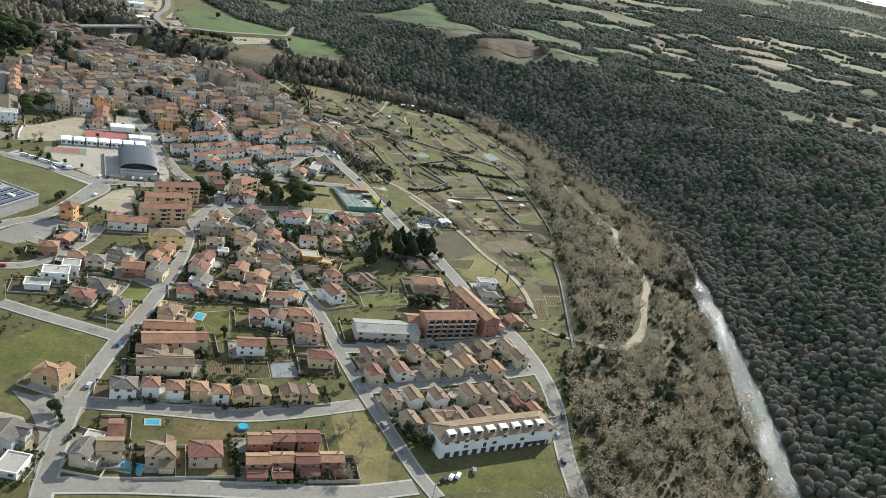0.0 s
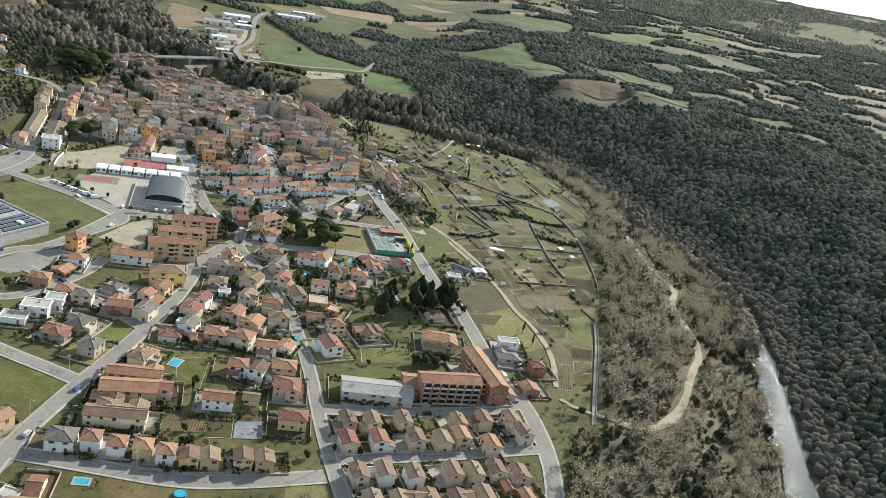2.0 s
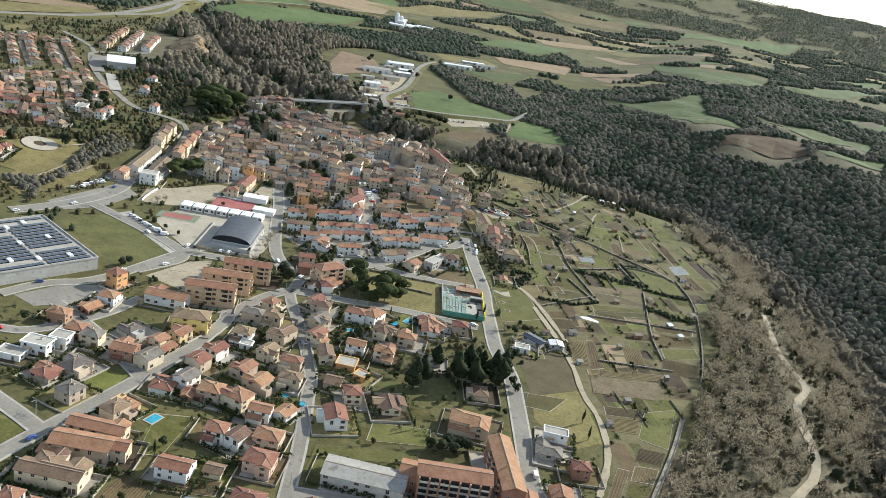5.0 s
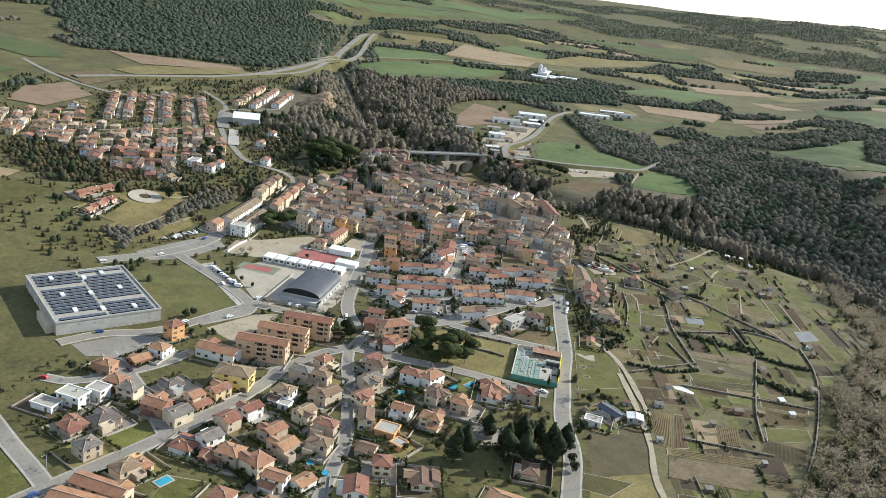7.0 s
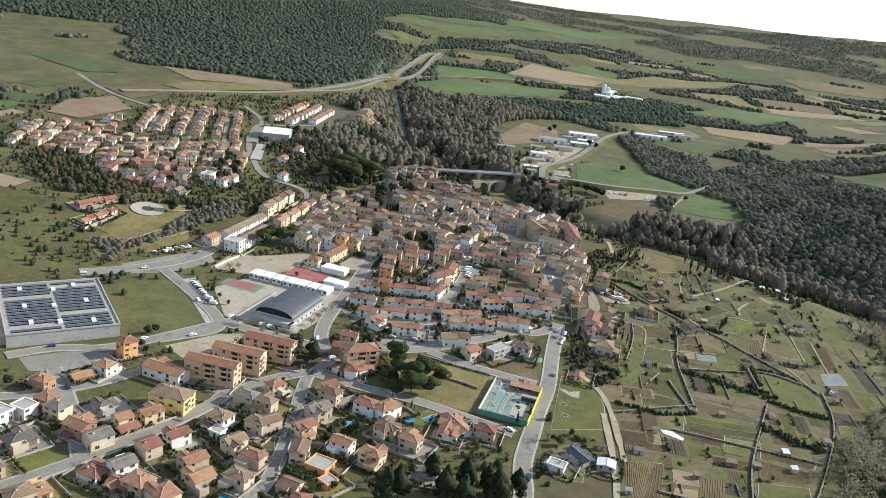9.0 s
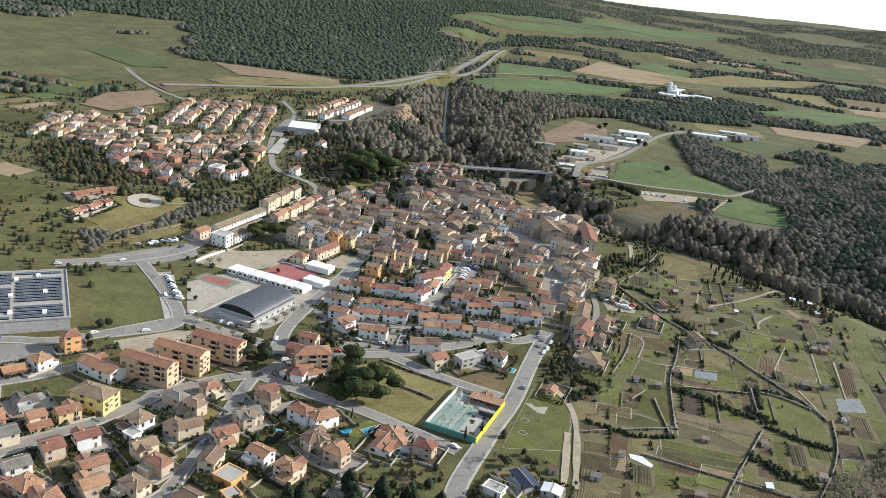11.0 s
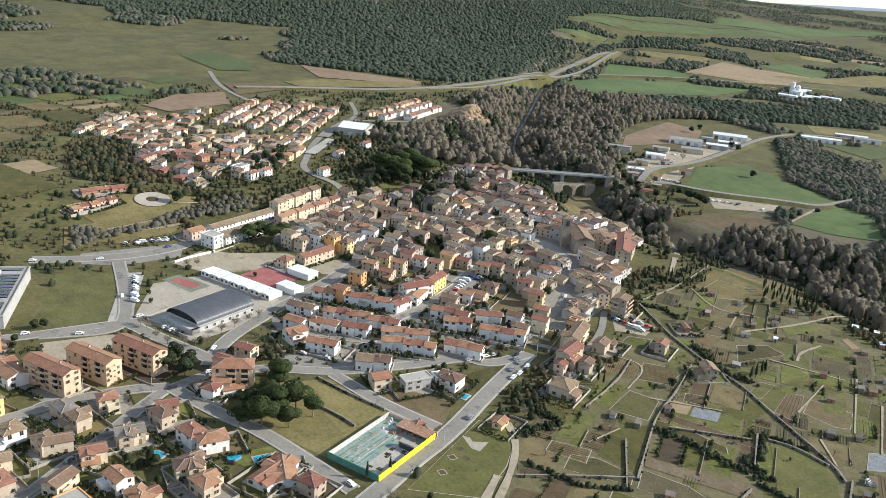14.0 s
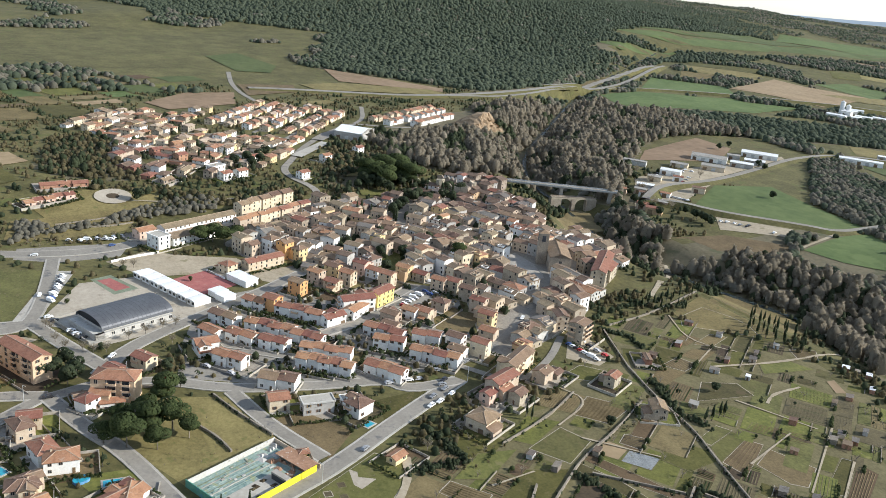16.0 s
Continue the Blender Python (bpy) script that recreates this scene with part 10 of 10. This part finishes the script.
tree('pine', -368.9, 780.6, 1.5)
tree('pine', -360.2, 786.8, 1.5)
tree('pine', -367.5, 802.8, 1.5)
tree('pine', -360.7, 812.1, 1.5)
tree('pine', -352.3, 816.2, 1.5)
tree('pine', -376, 799.2, 1.5)
tree('pine', -376.1, 814.3, 1.5)
tree('pine', -352, 791, 1.5)
tree('oak', -355.1, 768.1, 1.3)
tree('oak', -343, 812.8, 1.3)
tree('oak', -348.1, 825.8, 1.3)
tree('oak', -342.4, 753.3, 1.3)
tree('cypress', -304.9, 747.3, 1)
tree('cypress', -298.3, 747, 1)
tree('cypress', -292.6, 742.3, 1)
tree('cypress', -351, 757.9, 1)
tree('cypress', -338.6, 822.7, 1)
tree('cypress', -324.7, 828.2, 1)
tree('cypress', -329.4, 837.1, 1)
tree('cypress', -322.6, 838.4, 1)
tree('pine', -200.6, 770.9, 0.9)
tree('pine', -271, 619.3, 0.9)
tree('pine', -273.8, 628.6, 0.9)
tree('pine', -264.7, 633.7, 0.9)
tree('pine', -265.7, 641, 0.9)
tree('oak', -328.4, 725.7, 0.9)
tree('oak', -331.7, 737.4, 0.9)
tree('oak', -332, 824.2, 0.9)
tree('oak', -343.4, 850.8, 0.9)
tree('oak', -332.4, 854.2, 0.9)
tree('oak', -343.2, 880.5, 0.9)
tree('oak', -308.1, 760.3, 0.9)
tree('oak', -288.1, 756.3, 0.9)
tree('bush', 34.5, 290.4, 1.8)
tree('bush', 39.3, 289.8, 1.8)
tree('bush', 30.6, 297.4, 1.8)
tree('oak', -105.9, 273.2, 0.8)
tree('oak', -107.7, 273.4, 0.8)
tree('bare', 6.5, 294.5, 1)
tree('bare', 12.5, 280.6, 1)
tree('bare', 2.3, 289.3, 1)
tree('bare', 11.2, 269.3, 1)
tree('bare', 7.5, 261.4, 1)
tree('bare', -165.8, 521.2, 0.8)
tree('bare', -151.4, 521.7, 0.8)
tree('bare', -143.1, 524.9, 0.8)
tree('bare', -138.8, 531.7, 0.8)
tree('bare', -134.9, 536, 0.8)
tree('bare', -134.5, 541.4, 0.8)
tree('bare', -144.8, 553.1, 0.8)
tree('bare', -148.5, 561.6, 0.8)
tree('bare', -152.3, 570.5, 0.8)
tree('bare', -153.4, 577, 0.8)
tree('bare', -170.1, 519.5, 0.8)
tree('bare', -242, 567.8, 0.8)
tree('bare', -239.9, 573.3, 0.8)
tree('oak', 33.4, 420.1, 0.9)
tree('oak', 38.3, 421.3, 0.9)
tree('oak', 42.7, 427.2, 0.9)
tree('oak', 28.5, 418.9, 0.9)
tree('oak', 33.8, 425.6, 0.9)
tree('oak', 39.2, 427.1, 0.9)
tree('bush', -19.1, 451.9, 1)
tree('bush', -9.2, 463.6, 1)
tree('bush', -31.8, 424.9, 1)
tree('bush', -50.5, 415.8, 1)
tree('bush', -92.9, 409.3, 1)
tree('bush', -45.4, 390.5, 1)
tree('bush', -207.9, 534.5, 0.8)
tree('bush', -196, 532.4, 0.8)
tree('bush', -210.3, 598.4, 0.8)
tree('oak', -161.5, 878.7, 0.8)
tree('oak', -1.3, 797.7, 0.8)
tree('oak', 4.9, 725.6, 0.8)
tree('oak', -134.8, 882.6, 0.8)
tree('oak', 36.8, 505.9, 0.8)
tree('oak', 41.4, 497.3, 0.8)
tree('oak', 45.2, 491.7, 0.8)
tree('oak', 32.4, 514.9, 0.8)
tree('oak', 33.2, 528.4, 0.8)
tree('oak', 35.9, 489.7, 0.8)
tree('oak', -242.9, 1022.7, 1.2)
tree('oak', -231.8, 1021.2, 1.2)
tree('oak', -223.8, 1021.5, 1.2)
tree('oak', -216.1, 1021.4, 1.2)
tree('oak', -258.1, 967.5, 1.2)
tree('oak', -240.8, 957.5, 1.2)
tree('oak', -276.5, 981.9, 1.2)
tree('oak', -300, 998.7, 1.2)
tree('oak', -316, 1011.4, 1.2)
tree('oak', -248.4, 971.1, 1.2)
tree('oak', -362.5, 1254.8, 1.2)
tree('oak', -347.2, 1247.3, 1.2)
tree('oak', -254.6, 1146.9, 1.2)
tree('oak', -443, 1280.6, 1.2)
tree('oak', -451.3, 1306.7, 1.2)
tree('bare', -335.2, 1067.9, 1.3)
tree('bare', -314.3, 1038.5, 1.3)
tree('bare', -272.2, 1013.8, 1.3)
tree('bare', -258.1, 1021, 1.3)
tree('bare', -332.9, 1132.9, 1.3)
tree('bare', -367.5, 1080.3, 1.3)
tree('bush', -104.4, 271.7, 0.7)
tree('bush', -101.2, 267, 0.7)
tree('bush', -103.1, 269.5, 0.7)
tree('oak', -330.2, 1034.2, 1.3)
tree('oak', -305.8, 1016.6, 1.3)
tree('oak', -285.4, 1003.2, 1.3)
tree('oak', -269.4, 996.1, 1.3)
tree('oak', -351.3, 1048.4, 1.3)
tree('oak', -260.7, 999.9, 1.3)
tree('oak', -247.5, 996.9, 1.3)
tree('oak', -371.6, 1074.5, 1.3)
tree('oak', -346.9, 1059.2, 1.3)
tree('oak', -228.5, 1021.2, 1.3)
tree('oak', -217.2, 1019.2, 1.3)
tree('oak', -208.5, 1016.4, 1.3)
tree('cypress', -96.6, 832.6, 0.8)
tree('cypress', -97.4, 838.4, 0.9)
tree('cypress', -98.1, 844.2, 1.1)
tree('cypress', -98.9, 850.1, 0.8)
tree('cypress', -99.6, 856, 0.9)
tree('cypress', -100.4, 862.1, 1.1)
tree('cypress', -101.2, 868.2, 0.8)
tree('cypress', -102, 874.5, 0.9)
tree('cypress', -102.8, 880.8, 1.1)
tree('cypress', -103.6, 887.2, 0.8)
tree('cypress', -104.4, 893.7, 0.9)
tree('cypress', -127.5, 928.4, 1.1)
tree('cypress', -128.4, 935.5, 0.8)
tree('cypress', -62.2, 896.5, 0.9)
tree('cypress', -55.9, 898.3, 0.9)
tree('cypress', -49.9, 900.5, 0.9)
tree('cypress', -44.3, 903, 0.9)
tree('cypress', -39, 905.8, 0.9)
tree('cypress', -33.8, 908.9, 0.9)
tree('cypress', -52, 883.8, 0.9)
tree('cypress', -45.5, 885.1, 0.9)
tree('cypress', -39.2, 886.4, 0.9)
tree('cypress', -33, 887.6, 0.9)
tree('cypress', -26.9, 888.8, 0.9)
tree('cypress', -20.9, 890, 0.9)

# garden trees, hedges and bushes between the houses
TOWN = [(-190, 330), (-60, 275), (110, 300), (120, 420), (75, 520), (0, 660), (-60, 720), (-120, 700), (-160, 650), (-140, 560), (-190, 520), (-190, 400)]
gr = random.Random(5)
count = 0
while count < 130:
    x, y = gr.uniform(-195, 120), gr.uniform(265, 720)
    if inside(np.array([x]), np.array([y]), TOWN)[0] and not is_taken(np.array([x]), np.array([y]))[0]:
        tree(gr.choice(("bush", "bush", "bush", "oak", "fruit", "fruit", "cypress", "bare")), x, y, gr.uniform(0.45, 0.95))
        count += 1
spots = np.array([(x + gr.uniform(-0.3, 0.3) * w, y + gr.uniform(-0.3, 0.3) * w) for x, y, w, h, turn, soil in PLOTS for _ in range(2) if gr.random() < 0.3])
wood_of("orchard_trees", "small bare fruit trees among the allotments", spots, [bare_tree(TR, 50, 3.4, 0.5) for _ in range(4)], [BARK, TWIG], NR.uniform(0.6, 1.2, len(spots)), 41, "orchard")
spots = np.array([(x + gr.uniform(-0.4, 0.4) * w, y + gr.uniform(-0.4, 0.4) * w) for x, y, w, h, turn, soil in PLOTS if gr.random() < 0.36])
wood_of("allotment_bushes", "round evergreen bushes among the allotments", spots, [leafy_tree(TR, 40, 3.0, 0.45, 0.08, 0.14) for _ in range(4)], [BARK, LEAF], NR.uniform(0.5, 1.3, len(spots)), 42, "bushes")

# greenery in the courts of the dense quarters and between the villas
spots = np.array([(x + gr.uniform(-2, 2), y + gr.uniform(-2, 2)) for x, y in COURTS for _ in range(3)])
wood_of("court_trees", "dark evergreen trees in courtyards and gardens", spots, EVER, [DARKCROWN, DARKCROWN], NR.uniform(0.35, 0.9, len(spots)), 43, "trees")
spots = jittered(-200, 265, 125, 720, 3.4)
spots = spots[inside(spots[:, 0], spots[:, 1], TOWN) & ~is_taken(spots[:, 0], spots[:, 1])]
spots = spots[NR.uniform(0, 1, len(spots)) < 0.2]
wood_of("garden_shrubs", "dark garden shrubs between the houses", spots, [leafy_tree(TR, 26, 3.2, 0.5, 0.04, 0.13) for _ in range(6)], [BARK, LEAF], NR.uniform(0.4, 1.1, len(spots)), 44, "shrubs")

# undergrowth of holm oaks below the castle pines, cypresses and oaks of the plateau
for x, y in ((-354, 777), (-350, 786), (-357, 795), (-352, 806), (-361, 775), (-356, 812), (-358, 786), (-366, 792), (-368, 811)):
    tree('oak', x, y, 1.9)
for k in range(9):
    tree('cypress', -392.5 + 2.8 * k, 663 + 2 * k, 0.75)
for x, y in ((-444, 664), (-437, 671), (-447, 686), (-425, 695), (-455, 703), (-640, 868), (-652, 858), (-628, 880)):
    tree('cypress', x, y, 1.1)
for x, y in ((-418, 686), (-419, 708), (-448, 722), (-430, 700), (-410, 698), (-353, 598), (-436, 712)):
    tree('oak', x, y, 1.5)
for x, y in ((-212, 722), (-222, 732), (-205, 732), (-214, 736)):
    tree('bush', x, y, 1.2)
for x, y in ((-312, 787), (-305, 778), (-322, 802), (-327, 808), (-318, 812), (-317, 834), (-322, 829), (-338, 842), (-334, 852), (-298, 771), (-344, 790), (-328, 798)):
    tree('oak', x, y, 1.6)
# trees in the courts of the old town
for x, y in ((-306, 749), (-282, 764), (-278, 764), (-294, 751), (-303, 744), (-331, 843), (-336, 836), (-330, 850)):
    tree('cypress', x, y, 1.45)
for x, y in ((-203, 745), (-256, 740), (-193, 714), (-267, 794), (-220, 723), (-216, 737), (-356, 820), (-197, 768), (-242, 709), (-219, 794), (-280, 741), (-237, 768)):
    tree('oak', x, y, 1.25)

# ---- cars, pools and other small things ----
PAINT = {n: surface("car_paint_" + n, c, tuple(min(1, v * 1.12) for v in c), 0.8, 0.1, 0.3, 0.0, spec=0.5) for n, c in
         (("white", (0.72, 0.72, 0.70)), ("grey", (0.22, 0.225, 0.23)), ("silver", (0.42, 0.42, 0.42)), ("black", (0.025, 0.026, 0.03)), ("red", (0.38, 0.03, 0.03)), ("blue", (0.04, 0.08, 0.22)))}
TYRE = surface("tyre", (0.015, 0.015, 0.015), (0.03, 0.03, 0.03), 0.8, 0.1, 0.9)


def ngon_prism(pts, y0, y1, g, m=0):
    n = len(pts)
    g.add([(x, y0, z) for x, z in pts] + [(x, y1, z) for x, z in pts], [tuple(range(n)), tuple(range(2 * n - 1, n - 1, -1))] + [(i + n, (i + 1) % n + n, (i + 1) % n, i) for i in range(n)], m)


def car_proto(name, colour, van=False):
    base = new("van" if van else "car")
    g = Geo()
    if van:
        ngon_prism([(-2.4, 0.35), (2.4, 0.35), (2.45, 1.0), (1.9, 1.2), (1.4, 2.1), (-2.4, 2.1)], -0.95, 0.95, g)
        w = Geo().box(1.45, -0.97, 1.25, 1.75, 0.97, 1.8)
    else:
        ngon_prism([(-2.1, 0.3), (2.1, 0.3), (2.15, 0.75), (1.25, 0.92), (-1.95, 0.98), (-2.15, 0.7)], -0.87, 0.87, g)
        ngon_prism([(-1.55, 1.4), (-1.9, 0.96), (1.2, 0.92), (0.45, 1.42)], -0.74, 0.74, g)
        w = Geo()
        ngon_prism([(-1.4, 1.33), (-1.7, 1.0), (0.98, 0.98), (0.38, 1.34)], -0.76, 0.76, w)
    part("body", g, [PAINT[colour]], base)
    part("side_window", w, [GLASS], base)
    wg = Geo()
    ring = [(0.32 * math.cos(i * 0.785), 0.32 + 0.32 * math.sin(i * 0.785)) for i in range(8)]
    ngon_prism(ring, -0.1, 0.1, wg)
    wm = wg.mesh("wheel", TYRE)
    for x in (-1.3, 1.3):
        for y in (-0.82, 0.82):
            o = part("wheel", wm, [], base)
            o.matrix_basis = pose(x, y, 0)
    return tagged(base, f"{colour} parked {'van' if van else 'car'} beside a street", "van" if van else "car", "parked cars")


CARS = [car_proto("car", c) for c in ("white", "grey", "silver", "black", "red", "blue")] + [car_proto("van", "white", True)]
CAR_USED = set()
CR = random.Random(17)


def park(x, y, turn, k=None):
    k = CR.choice((0,) * 8 + (1, 1, 1, 2, 2, 2, 3, 3, 4, 5, 6)) if k is None else k
    m = pose(x, y, float(ground_z(x, y)) + 0.45, 0, 0, turn)
    if k not in CAR_USED:
        CAR_USED.add(k)
        CARS[k].matrix_basis = m
        return
    copy_thing(CARS[k], m)


for line, width in STREETS[:24]:
    pts = resample(rounded(line), 7.0)
    for p, q in zip(pts[:-1], pts[1:]):
        if CR.random() < 0.06 and p[1] > 250 and math.dist(p, q) > 1:
            a = math.atan2(q[1] - p[1], q[0] - p[0])
            s = CR.choice((-1, 1)) * (width / 2 - 1.2)
            park(p[0] - math.sin(a) * s, p[1] + math.cos(a) * s, math.degrees(a) + CR.choice((0, 180)))


def car_row(x0, y0, x1, y1, n, turn, full=0.8):
    for i in range(n):
        if CR.random() < full:
            u = i / max(1, n - 1)
            park(x0 + u * (x1 - x0), y0 + u * (y1 - y0), turn + CR.uniform(-3, 3))


def pool(x, y, w, d, turn):
    base = at("swimming_pool", x, y, turn, "small blue garden swimming pool with a pale rim", "swimming pool")
    part("rim", Geo().box(-w / 2 - 0.7, -d / 2 - 0.7, -0.3, w / 2 + 0.7, d / 2 + 0.7, 0.22), [CONCRETE], base)
    part("water_surface", Geo().box(-w / 2, -d / 2, 0, w / 2, d / 2, 0.25), [POOL], base)


def round_pool(x, y, r):
    base = at("round_pool", x, y, 0, "round blue above-ground garden pool", "swimming pool")
    pts = [(r * math.cos(i * 0.3927), r * math.sin(i * 0.3927)) for i in range(16)]
    g = Geo().add([(a, b, -0.3) for a, b in pts] + [(a, b, 1.1) for a, b in pts], [(i, (i + 1) % 16, 16 + (i + 1) % 16, 16 + i) for i in range(16)])
    part("pool_wall", g, [BLUE], base)
    part("water_surface", Geo().add([(a * 0.97, b * 0.97, 1.0) for a, b in pts], [tuple(range(16))]), [POOL], base)


def street_lamp(x, y, turn):
    base = at("street_lamp", x, y, turn, "tall grey street lamp", "street lamp", "street lamps")
    part("pole", Geo().box(-0.09, -0.09, -0.5, 0.09, 0.09, 8.0), [STEEL], base)
    part("arm", Geo().box(0.0, -0.05, 7.9, 1.5, 0.05, 8.02), [STEEL], base)
    part("lamp_head", Geo().box(1.1, -0.16, 7.78, 1.9, 0.16, 7.92), [CONCRETE], base)


for line, width in STREETS[:9]:
    pts = resample(rounded(line), 32.0)
    for p, q in zip(pts[::11], pts[1::11]):
        a = math.atan2(q[1] - p[1], q[0] - p[0])
        street_lamp(p[0] - math.sin(a) * (width / 2 + 0.6), p[1] + math.cos(a) * (width / 2 + 0.6), math.degrees(a) - 90)

# pools
pool(-30.5, 526.8, 7, 3.6, 83.1)
round_pool(-35.9, 517.7, 2.2)
pool(-34.1, 627.5, 4.5, 3, -65.6)
round_pool(-36.2, 283.3, 2.3)
pool(-70.4, 277.2, 5, 3.2, 15.3)
pool(-69.3, 248.8, 5, 8, 86.9)
pool(-75.1, 365.8, 6, 4, 86.9)
round_pool(-32.9, 413.2, 1.8)
round_pool(-35.3, 516.2, 2.2)
pool(-51.4, 492.7, 5, 3, 31.2)
pool(-42.9, 415.8, 4, 3, 86.9)

# car parks
car_row(-235, 535, -200.9, 525.2, 11, 31.2, 0.85)
car_row(-180.4, 522, -147.4, 535.6, 8, 101.2, 0.6)
car_row(-67.8, 760.1, -46.4, 763.1, 9, 20, 0.8)
car_row(-74.9, 769.2, -51.2, 770.3, 9, 20, 0.7)
car_row(-148, 707, -153.8, 730.2, 7, 40, 0.7)
car_row(-132.2, 688.4, -154.5, 715.6, 6, 40, 0.6)
car_row(46.4, 271.3, 52.2, 274.6, 3, 70, 1.0)
car_row(59, 279.6, 59.1, 281.8, 1, 90, 1.0)
car_row(-294.7, 542.5, -291, 569.6, 9, 60, 0.7)
car_row(-299, 1046, -272, 1055.4, 9, 40, 0.8)
car_row(-288.8, 1031.3, -261, 1035.4, 9, 40, 0.8)
car_row(-216, 1036.1, -175.8, 1053.6, 9, 100, 0.6)
car_row(-358.1, 1100, -355.3, 1145.1, 8, 30, 0.8)
car_row(-316.1, 1042.7, -290.6, 1054.1, 9, 35, 0.8)
car_row(-350, 1086.6, -362.4, 1143.6, 9, 80, 0.75)
car_row(-310.9, 1082.2, -341.3, 1129.7, 6, 60, 0.8)
car_row(-218.9, 1031.3, -179.3, 1061.7, 10, 100, 0.5)

# cars beside the street fork and along the square
for x, y in ((-62.4, 651.2), (-62.3, 657.4), (-61.7, 661.1), (-61.3, 666.0), (-66.1, 678.6)):
    park(x, y, 86)
for x, y in ((-56.5, 676.8), (-48.9, 672.8), (-43.6, 673.4), (-44.6, 664.3), (-39.4, 665.0), (-37.6, 659.5)):
    park(x, y, -63)
for x, y in ((-156.5, 721.9), (-152.3, 715.4), (-147.1, 707.6), (-143.3, 701.0)):
    park(x, y, 32)
park(-104.7, 579.6, 30)
park(-94.5, 587.8, 30)

# cars below the old town and beside the avenue
car_row(-186, 717, -146, 757, 14, 135, 0.85)
car_row(-292.5, 552, -295, 577, 6, 15, 0.9)

# a white retaining wall above the school yard
wall_line = ((-251, 563), (-257, 578), (-260, 592))
retaining, _ = strip("retaining_wall", list(wall_line), 0.5, WALLS["white"], 0.0, height=1.5)
tagged(retaining, "white rendered retaining wall above the school yard", "wall")
